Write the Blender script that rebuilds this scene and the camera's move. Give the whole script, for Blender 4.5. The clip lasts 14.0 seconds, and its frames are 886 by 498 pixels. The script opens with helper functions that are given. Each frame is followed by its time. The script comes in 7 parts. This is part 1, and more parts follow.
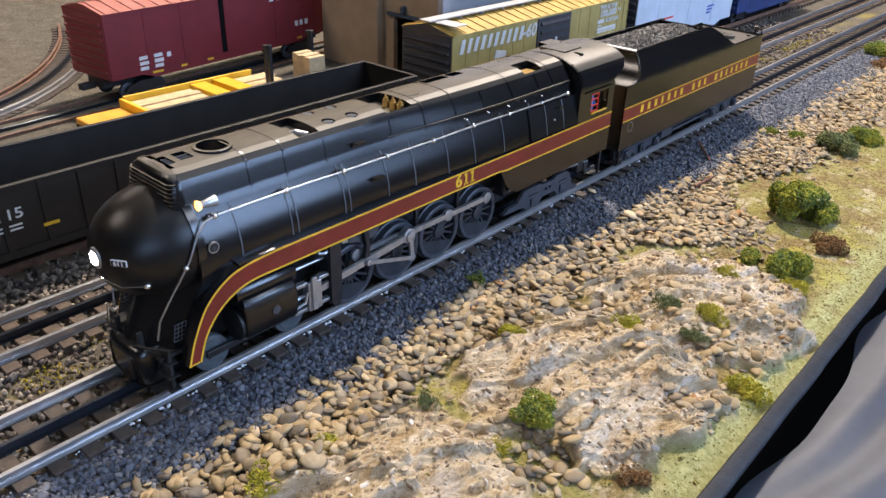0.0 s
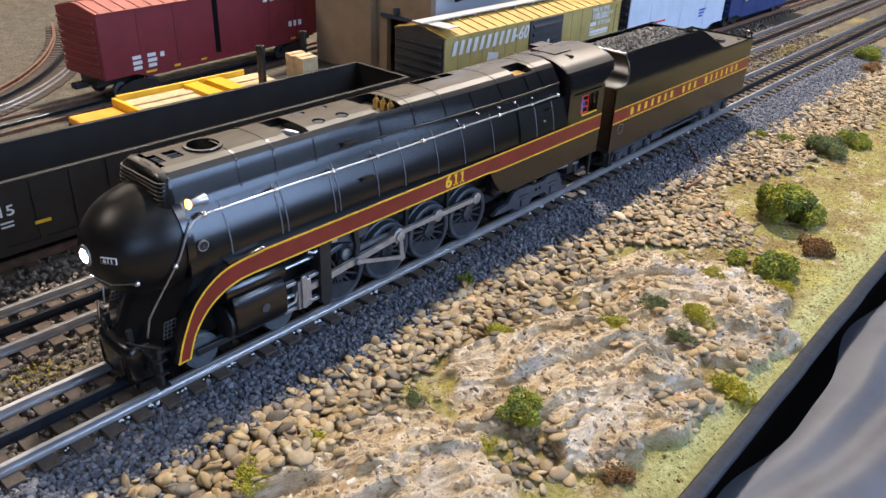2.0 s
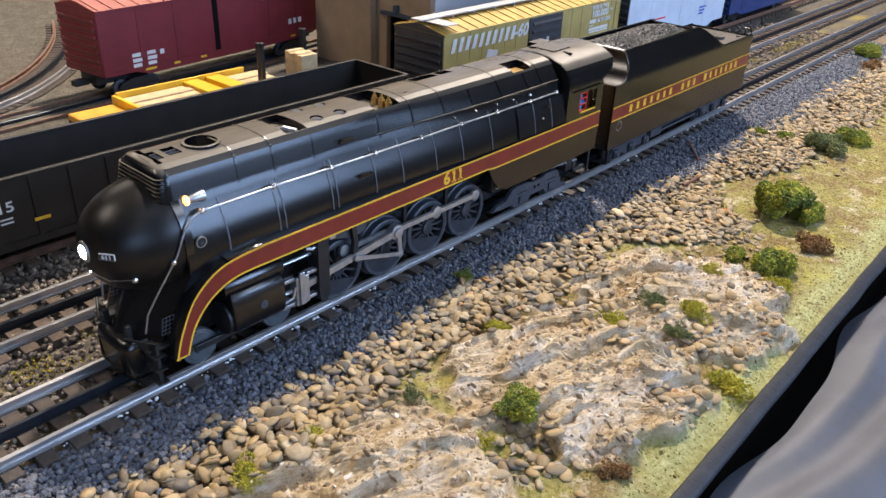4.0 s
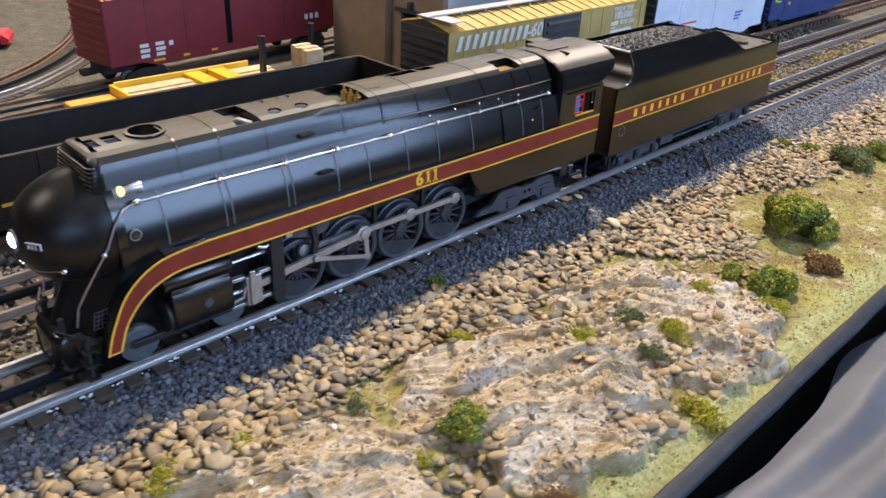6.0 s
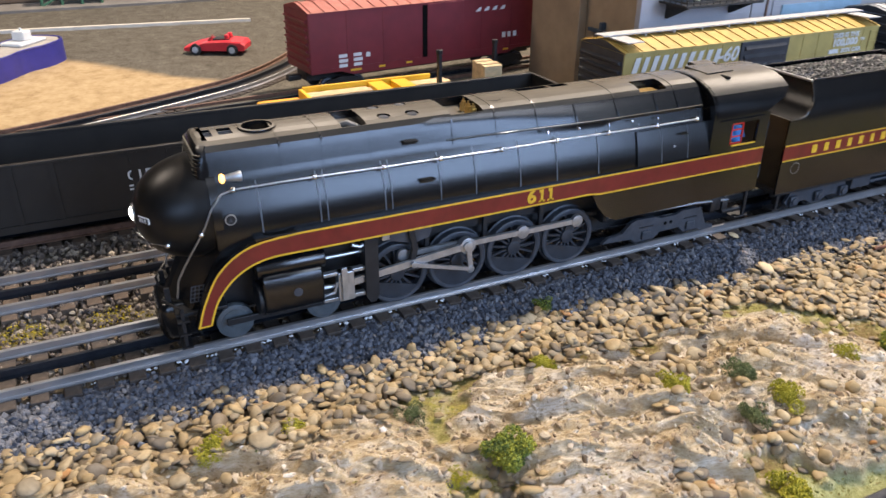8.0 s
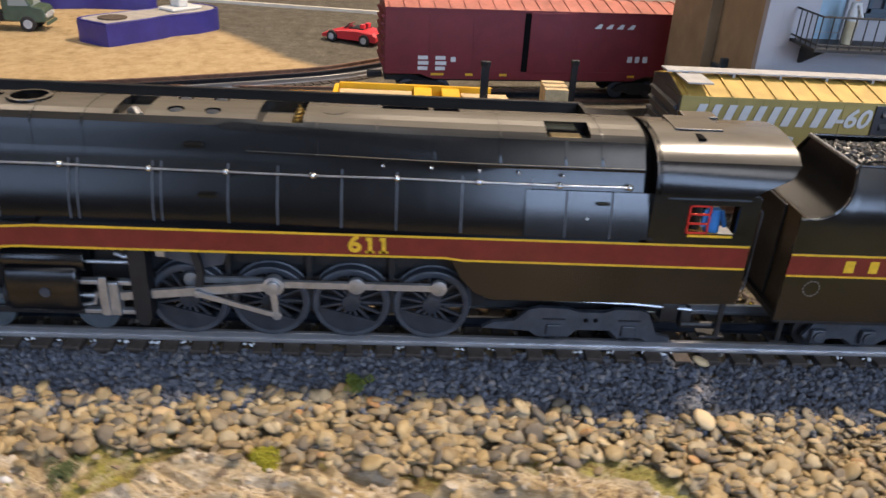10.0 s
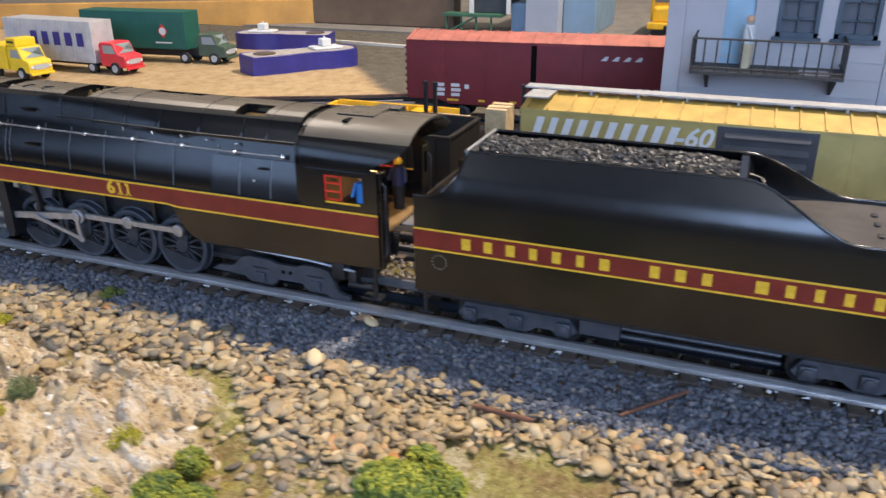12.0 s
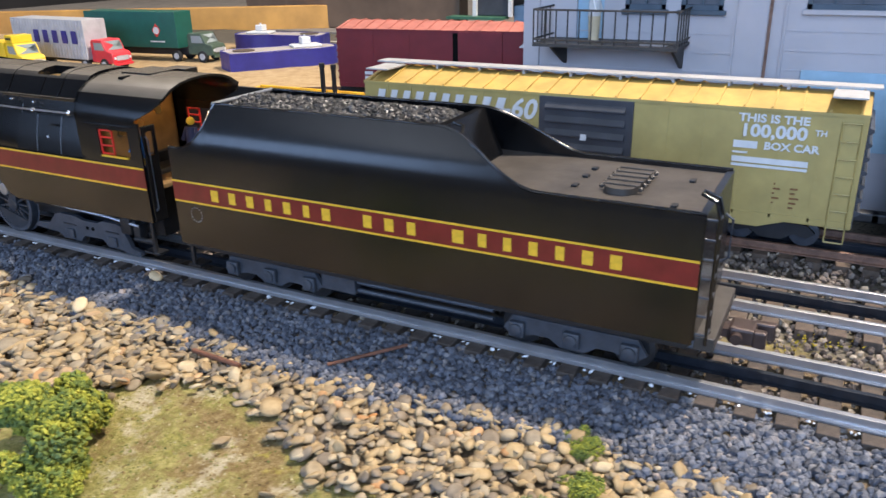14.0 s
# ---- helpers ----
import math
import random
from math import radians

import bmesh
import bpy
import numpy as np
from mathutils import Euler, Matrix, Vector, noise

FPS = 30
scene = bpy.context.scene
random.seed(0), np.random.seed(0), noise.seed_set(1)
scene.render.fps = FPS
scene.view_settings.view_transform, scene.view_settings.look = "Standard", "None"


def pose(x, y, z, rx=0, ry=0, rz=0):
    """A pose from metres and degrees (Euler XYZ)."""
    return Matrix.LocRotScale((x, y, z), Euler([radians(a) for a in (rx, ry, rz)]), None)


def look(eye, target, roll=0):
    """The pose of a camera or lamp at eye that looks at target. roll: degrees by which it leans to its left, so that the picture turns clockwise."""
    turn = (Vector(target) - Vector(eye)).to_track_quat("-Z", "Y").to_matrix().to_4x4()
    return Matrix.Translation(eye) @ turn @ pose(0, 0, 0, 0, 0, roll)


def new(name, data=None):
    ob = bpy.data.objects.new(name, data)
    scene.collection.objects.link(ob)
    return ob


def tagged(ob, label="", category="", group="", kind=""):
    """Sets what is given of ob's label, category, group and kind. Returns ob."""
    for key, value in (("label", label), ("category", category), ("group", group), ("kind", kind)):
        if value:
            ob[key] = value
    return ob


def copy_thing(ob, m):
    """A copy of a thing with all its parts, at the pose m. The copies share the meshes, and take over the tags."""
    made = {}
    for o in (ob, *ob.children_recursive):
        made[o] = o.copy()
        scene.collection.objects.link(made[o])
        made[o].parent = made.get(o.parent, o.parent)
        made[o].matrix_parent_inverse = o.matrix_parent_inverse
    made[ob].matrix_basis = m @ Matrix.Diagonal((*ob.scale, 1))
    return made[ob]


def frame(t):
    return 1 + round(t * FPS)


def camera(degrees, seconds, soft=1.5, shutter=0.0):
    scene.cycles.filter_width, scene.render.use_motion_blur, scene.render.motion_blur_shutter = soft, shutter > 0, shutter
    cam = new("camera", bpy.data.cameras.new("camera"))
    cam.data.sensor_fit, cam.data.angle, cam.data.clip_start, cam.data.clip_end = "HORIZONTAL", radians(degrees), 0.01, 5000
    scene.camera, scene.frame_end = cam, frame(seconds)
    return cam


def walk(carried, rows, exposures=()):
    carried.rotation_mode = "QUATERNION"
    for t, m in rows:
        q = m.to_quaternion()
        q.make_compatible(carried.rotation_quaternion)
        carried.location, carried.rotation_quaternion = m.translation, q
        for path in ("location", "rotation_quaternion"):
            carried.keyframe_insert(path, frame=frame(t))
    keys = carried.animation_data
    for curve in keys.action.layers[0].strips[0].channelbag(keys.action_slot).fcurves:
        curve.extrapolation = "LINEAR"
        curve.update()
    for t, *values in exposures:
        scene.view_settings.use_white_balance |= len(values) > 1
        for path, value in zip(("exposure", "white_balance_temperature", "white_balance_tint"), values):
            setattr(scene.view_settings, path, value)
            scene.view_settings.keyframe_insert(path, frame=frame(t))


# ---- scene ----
cam = camera(59.9, 14.0, shutter=0.35)
PATH = [
    (0, (0.29074, 0.05238, 0.24731), (-0.8649, 1.38194, -0.69967), 1.92),
    (0.5, (0.29127, 0.05214, 0.24816), (-0.86337, 1.3854, -0.69484), 2.11),
    (1, (0.29476, 0.05114, 0.2488), (-0.85648, 1.38836, -0.69275), 2.28),
    (1.5, (0.29618, 0.05152, 0.24844), (-0.85205, 1.39138, -0.69301), 2.39),
    (2, (0.29527, 0.05185, 0.24806), (-0.85188, 1.39176, -0.69465), 2.39),
    (2.5, (0.29415, 0.05262, 0.24877), (-0.85236, 1.39062, -0.69742), 2.34),
    (3, (0.29557, 0.05207, 0.24768), (-0.84994, 1.38979, -0.70013), 2.34),
    (5.5, (0.30529, 0.05345, 0.24869), (-0.87902, 1.361, -0.69352), 2.44),
    (6, (0.31646, 0.09617, 0.24052), (-0.92504, 1.34721, -0.70476), 2.76),
    (6.5, (0.33587, 0.12386, 0.24024), (-1.00052, 1.2797, -0.69683), 2.51),
    (7, (0.34608, 0.11409, 0.24763), (-1.07122, 1.18369, -0.67282), 1.41),
    (7.2, (0.35246, 0.11184, 0.24666), (-1.1039, 1.1317, -0.66926), 1.19),
    (9.3, (0.34826, 0.29961, 0.21984), (-1.40118, 0.65915, -0.68025), 0.81),
    (9.5, (0.33479, 0.31661, 0.22351), (-1.42532, 0.62558, -0.67458), 1.33),
    (10, (0.31658, 0.38181, 0.2158), (-1.46933, 0.49052, -0.6779), 3.30),
    (10.5, (0.32382, 0.4817, 0.21195), (-1.47382, 0.31722, -0.64912), 2.89),
    (11, (0.33971, 0.53627, 0.2074), (-1.44759, 0.16341, -0.60901), 1.02),
    (11.5, (0.36251, 0.61055, 0.21395), (-1.38914, 0.05257, -0.57368), -0.24),
    (12, (0.3435, 0.68744, 0.20848), (-1.367, 0.0033, -0.57006), -0.37),
    (12.5, (0.3274, 0.74424, 0.19727), (-1.35543, -0.0117, -0.57516), -0.67),
    (13, (0.31737, 0.78062, 0.18759), (-1.35175, -0.01627, -0.57332), -0.70),
    (13.5, (0.30692, 0.80599, 0.18238), (-1.34945, -0.03035, -0.56393), -0.86),
    (14, (0.28926, 0.83421, 0.17927), (-1.35175, -0.04148, -0.55576), -1.19),
]
walk(cam, [(t, look(eye, target, roll)) for t, eye, target, roll in PATH], exposures=[(0, -0.05, 6700, 11), (7.2, -0.05, 6800, 11), (9.3, -0.18, 7400, 12), (10.0, -0.4, 7500, 12), (10.7, -0.36, 7400, 12), (11.5, -0.26, 6900, 11), (12.5, -0.2, 6800, 11), (13.5, -0.1, 6700, 11), (14, -0.05, 6600, 10)])

# ---- light: one warm spot lamp over the yard throws the train's shadow to the front; cool daylight and hall lights fill ----
world = bpy.data.worlds.new("room_air")
scene.world = world
world.use_nodes = True
world.node_tree.nodes["Background"].inputs[0].default_value = (0.9, 0.95, 1.0, 1)
world.node_tree.nodes["Background"].inputs[1].default_value = 0.006


def area_lamp(name, eye, target, sx, sy, watts, colour):
    data = bpy.data.lights.new(name, "AREA")
    data.shape, data.size, data.size_y, data.energy, data.color = "RECTANGLE", sx, sy, watts, colour
    ob = new(name, data)
    ob.matrix_world = look(eye, target)
    return ob


WARM, COOL, NEUTRAL = (1.0, 0.885, 0.79), (0.4, 0.6, 1.0), (0.74, 0.83, 1.0)
area_lamp("spot_lamp", (-0.56, 1.25, 1.84), (0.0, 0.45, 0), 0.10, 0.10, 84, WARM)
area_lamp("ceiling_light_lamp", (0.8, 0.15, 1.84), (0.8, 0.15, 0), 0.5, 0.5, 2.5, NEUTRAL)
area_lamp("ceiling_light_lamp", (-0.9, 3.0, 1.84), (-0.9, 3.0, 0), 1.4, 1.4, 46, WARM)
area_lamp("ceiling_light_lamp", (-3.3, 0.9, 1.84), (-3.3, 0.9, 0), 1.6, 1.4, 26, WARM)
area_lamp("ceiling_light_lamp", (-1.1, -1.0, 1.84), (-1.1, -1.0, 0), 0.8, 0.8, 22, WARM)
area_lamp("ceiling_light_lamp", (1.55, 1.4, 1.84), (1.55, 1.4, 0), 0.9, 0.9, 22, NEUTRAL)
area_lamp("ceiling_light_lamp", (1.75, -0.7, 1.84), (1.75, -0.7, 0), 0.9, 0.8, 4, NEUTRAL)
area_lamp("window_lamp", (2.58, 1.50, 1.00), (0.0, 1.50, 1.00), 1.6, 1.3, 88, COOL)
area_lamp("window_lamp", (2.58, -1.55, 1.00), (0.0, -1.55, 1.00), 1.9, 1.3, 38, COOL)
CABLAMP = bpy.data.lights.new("cab_lamp", "POINT")
CABLAMP.energy, CABLAMP.color, CABLAMP.shadow_soft_size = 0.03, (1.0, 0.62, 0.25), 0.002
new("cab_lamp", CABLAMP).location = (0.0, 0.512, 0.1135)

# ---- materials ----
def material(name, colour, rough=0.5, metal=0.0, spec=0.5, coat=0.0):
    m = bpy.data.materials.new(name)
    m.use_nodes = True
    b = m.node_tree.nodes["Principled BSDF"]
    b.inputs["Base Color"].default_value = (*colour, 1)
    b.inputs["Roughness"].default_value = rough
    b.inputs["Metallic"].default_value = metal
    b.inputs["Specular IOR Level"].default_value = spec
    b.inputs["Coat Weight"].default_value = coat
    return m


def node(m, kind, **values):
    n = m.node_tree.nodes.new(kind)
    for key, value in values.items():
        n.inputs[key].default_value = value
    return n


def wire(m, a, b):
    m.node_tree.links.new(a, b)


def coords(m, stretch=(1, 1, 1)):
    tc = node(m, "ShaderNodeTexCoord")
    mp = node(m, "ShaderNodeMapping")
    mp.inputs["Scale"].default_value = stretch
    wire(m, tc.outputs["Object"], mp.inputs["Vector"])
    return mp.outputs["Vector"]


def noise_tex(m, vec, scale, detail=4.0, rough=0.6):
    n = node(m, "ShaderNodeTexNoise", Scale=scale, Detail=detail, Roughness=rough)
    if vec is not None:
        wire(m, vec, n.inputs["Vector"])
    return n.outputs["Fac"]


def ramp(m, fac, stops):
    r = node(m, "ShaderNodeValToRGB")
    el = r.color_ramp.elements
    el[0].position, el[0].color = stops[0][0], (*stops[0][1], 1)
    el[1].position, el[1].color = stops[-1][0], (*stops[-1][1], 1)
    for p, c in stops[1:-1]:
        e = el.new(p)
        e.color = (*c, 1)
    wire(m, fac, r.inputs["Fac"])
    return r.outputs["Color"]


def mix(m, fac, a, b, kind="MIX"):
    n = m.node_tree.nodes.new("ShaderNodeMix")
    n.data_type, n.blend_type = "RGBA", kind
    if isinstance(fac, float):
        n.inputs[0].default_value = fac
    else:
        wire(m, fac, n.inputs[0])
    for s, v in ((6, a), (7, b)):
        if isinstance(v, tuple):
            n.inputs[s].default_value = (*v, 1)
        else:
            wire(m, v, n.inputs[s])
    return n.outputs[2]


def shader(m):
    return m.node_tree.nodes["Principled BSDF"]


def bump(m, height, strength, distance):
    b = node(m, "ShaderNodeBump", Strength=strength, Distance=distance)
    wire(m, height, b.inputs["Height"])
    wire(m, b.outputs["Normal"], shader(m).inputs["Normal"])


def worn(name, colour, rough, scale=60.0, amount=0.25, metal=0.0, grain=900.0, relief=0.15, dist=0.0002, coat=0.0, spec=0.5):
    """A paint or surface with faint mottling, uneven gloss and fine relief."""
    m = material(name, colour, rough, metal, spec, coat)
    v = coords(m)
    f = noise_tex(m, v, scale)
    lo = tuple(c * (1 - amount) for c in colour)
    hi = tuple(min(1, c * (1 + amount)) for c in colour)
    wire(m, ramp(m, f, [(0.3, lo), (0.7, hi)]), shader(m).inputs["Base Color"])
    g = noise_tex(m, v, scale * 2.3)
    r = node(m, "ShaderNodeMapRange")
    r.inputs[3].default_value, r.inputs[4].default_value = rough * 0.8, min(1, rough * 1.25)
    wire(m, g, r.inputs[0])
    wire(m, r.outputs[0], shader(m).inputs["Roughness"])
    bump(m, noise_tex(m, v, grain, 2.0), relief, dist)
    return m


def pieces(name, stops, rough=0.85, grain=700.0, relief=0.5, dist=0.0004, objects=False, spec=0.3):
    """Stones or crumbs whose colour differs from piece to piece."""
    m = material(name, stops[0][1], rough, 0, spec)
    if objects:
        src = node(m, "ShaderNodeObjectInfo").outputs["Random"]
    else:
        src = node(m, "ShaderNodeNewGeometry").outputs["Random Per Island"]
    v = coords(m)
    base = ramp(m, src, stops)
    speck = ramp(m, noise_tex(m, v, grain * 0.5, 3.0), [(0.3, (0.62, 0.6, 0.58)), (0.7, (1, 1, 1))])
    wire(m, mix(m, 1.0, base, speck, "MULTIPLY"), shader(m).inputs["Base Color"])
    bump(m, noise_tex(m, v, grain, 3.0), relief, dist)
    return m


def glow(name, colour, strength):
    m = material(name, colour, 0.3)
    shader(m).inputs["Emission Color"].default_value = (*colour, 1)
    shader(m).inputs["Emission Strength"].default_value = strength
    return m


BLACK = worn("satin_black_enamel", (0.0045, 0.0046, 0.005), 0.23, 90, 0.3, grain=1500, relief=0.04, dist=0.0001, spec=0.7)


def tan_topped_black():
    """The black enamel, turning mottled tan on the faces that look up."""
    m = worn("tan_topped_black_enamel", (0.0045, 0.0046, 0.005), 0.23, 90, 0.3, grain=1500, relief=0.04, dist=0.0001, spec=0.5)
    g = node(m, "ShaderNodeNewGeometry")
    sep = node(m, "ShaderNodeSeparateXYZ")
    both = node(m, "ShaderNodeVectorMath")
    both.operation = "ADD"
    wire(m, g.outputs["Normal"], both.inputs[0])
    wire(m, g.outputs["True Normal"], both.inputs[1])
    half = node(m, "ShaderNodeVectorMath")
    half.operation = "SCALE"
    half.inputs["Scale"].default_value = 0.5
    wire(m, both.outputs[0], half.inputs[0])
    wire(m, half.outputs[0], sep.inputs[0])
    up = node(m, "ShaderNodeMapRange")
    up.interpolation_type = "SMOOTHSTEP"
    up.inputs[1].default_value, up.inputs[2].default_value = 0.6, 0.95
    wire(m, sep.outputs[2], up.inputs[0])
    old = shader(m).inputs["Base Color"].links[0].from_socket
    tan_layer = ramp(m, noise_tex(m, coords(m, (1, 0.3, 1)), 90, 5, 0.65), [(0.3, (0.125, 0.11, 0.088)), (0.7, (0.165, 0.147, 0.118))])
    wire(m, mix(m, up.outputs[0], old, tan_layer), shader(m).inputs["Base Color"])
    return m


TANTOPBLACK = tan_topped_black()
WHEELGREY = worn("blue_grey_wheel_paint", (0.07, 0.085, 0.095), 0.45, 200, 0.25)
NOSEBLACK = worn("dull_black_enamel", (0.0085, 0.0075, 0.0066), 0.33, 90, 0.3, grain=1500, relief=0.04, dist=0.0001, spec=0.3)
FLATBLACK = worn("flat_black_casting", (0.009, 0.0095, 0.011), 0.5, 150, 0.4, grain=1500, relief=0.2)
GUNMETAL = worn("grey_black_casting", (0.045, 0.051, 0.062), 0.45, 150, 0.3, grain=1500, relief=0.2)
DARK = material("dark_void", (0.004, 0.004, 0.004), 0.9, 0, 0.1)
MAROON = worn("maroon_stripe_paint", (0.17, 0.018, 0.014), 0.33, 120, 0.18, grain=1500, relief=0.03, dist=0.0001)
YELLOW = worn("yellow_lining_paint", (0.72, 0.42, 0.03), 0.4, 300, 0.15)
STEEL = worn("bright_rod_steel", (0.42, 0.43, 0.44), 0.36, 200, 0.2, metal=0.75)
RODGREY = worn("grey_rod_steel", (0.22, 0.225, 0.23), 0.42, 200, 0.25, metal=0.5)
CHROME = material("chrome_wire", (0.75, 0.77, 0.8), 0.2, 1.0)
BRASS = worn("brass", (0.7, 0.48, 0.18), 0.3, 300, 0.2, metal=1.0)
GOLD = worn("ochre_cab_lining", (0.2, 0.12, 0.045), 0.6, 90, 0.3)
REDPAINT = worn("bright_red_paint", (0.62, 0.03, 0.02), 0.4, 90, 0.1)
SKIN = worn("figure_cream_paint", (0.62, 0.36, 0.22), 0.6)
BLUEPAINT = worn("figure_blue_paint", (0.03, 0.22, 0.55), 0.6)
YELPAINT = worn("figure_yellow_paint", (0.8, 0.5, 0.03), 0.6)
WHITEPAINT = worn("white_lettering", (0.62, 0.63, 0.62), 0.5, 200, 0.06)
HEADLAMP = glow("headlight_lens", (1.0, 0.97, 0.92), 30)
MARKER = glow("marker_lens", (1.0, 0.52, 0.13), 5)
COAL = pieces("coal", [(0.0, (0.006, 0.006, 0.006)), (0.6, (0.02, 0.02, 0.02)), (1.0, (0.06, 0.058, 0.056))], 0.42, 900, 0.4, 0.0003, spec=0.6)
RAILTOP = worn("rail_steel", (0.52, 0.52, 0.53), 0.3, 60, 0.1, metal=0.82, grain=700, relief=0.02)
RAILBLACK = worn("blackened_centre_rail", (0.03, 0.035, 0.045), 0.32, 120, 0.3, metal=0.6)
RUST = worn("rusty_rail", (0.16, 0.085, 0.055), 0.6, 200, 0.4)
SLEEPER = worn("brown_stained_sleeper", (0.058, 0.044, 0.034), 0.75, 240, 0.4, grain=800, relief=0.5, dist=0.0004)
SLEEPERTAN = worn("tan_wooden_sleeper", (0.085, 0.06, 0.042), 0.75, 240, 0.4, grain=800, relief=0.5, dist=0.0004)
SLATE = pieces("slate_ballast", [(0.0, (0.06, 0.069, 0.09)), (0.4, (0.108, 0.122, 0.154)), (0.75, (0.16, 0.174, 0.208)), (0.95, (0.21, 0.216, 0.23)), (1.0, (0.34, 0.29, 0.255))], 0.6)
TANBALLAST = pieces("grey_brown_ballast", [(0.0, (0.06, 0.05, 0.045)), (0.4, (0.15, 0.125, 0.11)), (0.75, (0.27, 0.23, 0.195)), (1.0, (0.45, 0.39, 0.3))], 0.85)
PEBBLE = pieces("river_pebbles", [(0.0, (0.135, 0.12, 0.1)), (0.18, (0.24, 0.19, 0.13)), (0.38, (0.36, 0.265, 0.14)), (0.6, (0.45, 0.335, 0.175)), (0.76, (0.28, 0.235, 0.165)), (0.97, (0.54, 0.435, 0.27)), (1.0, (0.45, 0.22, 0.08))], 0.6, 420, 0.35, 0.0005)
PEBBLEONE = pieces("river_pebble", [(0.0, (0.135, 0.12, 0.1)), (0.18, (0.24, 0.19, 0.13)), (0.38, (0.36, 0.265, 0.14)), (0.6, (0.45, 0.335, 0.175)), (0.76, (0.28, 0.235, 0.165)), (0.97, (0.54, 0.435, 0.27)), (1.0, (0.45, 0.22, 0.08))], 0.6, 420, 0.35, 0.0005, objects=True)
TURF = pieces("turf_crumbs", [(0.0, (0.12, 0.14, 0.05)), (0.3, (0.2, 0.21, 0.06)), (0.6, (0.31, 0.28, 0.085)), (0.85, (0.44, 0.38, 0.16)), (1.0, (0.58, 0.53, 0.32))], 0.95, spec=0.1)
TURFBROWN = pieces("brown_turf_crumbs", [(0.0, (0.15, 0.1, 0.045)), (0.4, (0.25, 0.18, 0.075)), (0.75, (0.38, 0.29, 0.13)), (1.0, (0.55, 0.47, 0.28))], 0.95, spec=0.1)
MOSS = pieces("yellow_moss", [(0.0, (0.14, 0.12, 0.02)), (0.5, (0.36, 0.29, 0.03)), (1.0, (0.55, 0.44, 0.06))], 0.95, spec=0.1)
ROCKCHIP = pieces("rock_chips", [(0.0, (0.2, 0.15, 0.11)), (0.4, (0.44, 0.34, 0.23)), (0.85, (0.55, 0.47, 0.36)), (1.0, (0.75, 0.71, 0.65))], 0.9)
# Black seams coloured lighter to carry the highlight along their edges.
SEAMGLINT = worn("highlit_black_seam", (0.07, 0.075, 0.085), 0.35, 200, 0.3)
DRIVERGREY = worn("grey_black_wheel", (0.028, 0.032, 0.039), 0.42, 150, 0.3, grain=1500, relief=0.2)
HANDWIRE = worn("dull_wire", (0.4, 0.41, 0.43), 0.35, 200, 0.2, metal=0.9)


def foliage(name, stops):
    """Foam foliage: colour drifts over the clump, and a little from crumb to crumb."""
    m = material(name, stops[0][1], 0.95, 0, 0.05)
    v = coords(m)
    drift = node(m, "ShaderNodeMath")
    drift.operation = "MULTIPLY_ADD"
    drift.inputs[1].default_value = 0.3
    wire(m, node(m, "ShaderNodeNewGeometry").outputs["Random Per Island"], drift.inputs[0])
    shift = node(m, "ShaderNodeMath")
    shift.operation = "SUBTRACT"
    shift.inputs[1].default_value = 0.15
    wire(m, noise_tex(m, v, 85, 4, 0.6), shift.inputs[0])
    wire(m, shift.outputs[0], drift.inputs[2])
    wire(m, ramp(m, drift.outputs[0], stops), shader(m).inputs["Base Color"])
    return m


LEAF = foliage("foam_foliage", [(0.25, (0.075, 0.115, 0.05)), (0.42, (0.145, 0.185, 0.05)), (0.58, (0.26, 0.275, 0.045)), (0.8, (0.4, 0.375, 0.07))])
LEAFYELLOW = foliage("yellow_green_foliage", [(0.25, (0.16, 0.17, 0.025)), (0.5, (0.36, 0.33, 0.045)), (0.8, (0.55, 0.48, 0.1))])
LEAFDARK = foliage("dark_green_foliage", [(0.25, (0.07, 0.09, 0.045)), (0.5, (0.14, 0.165, 0.075)), (0.8, (0.28, 0.28, 0.13))])
LEAFDRY = pieces("dry_brown_foliage", [(0.0, (0.12, 0.06, 0.03)), (0.5, (0.26, 0.15, 0.07)), (1.0, (0.42, 0.28, 0.14))], 0.95, spec=0.1)


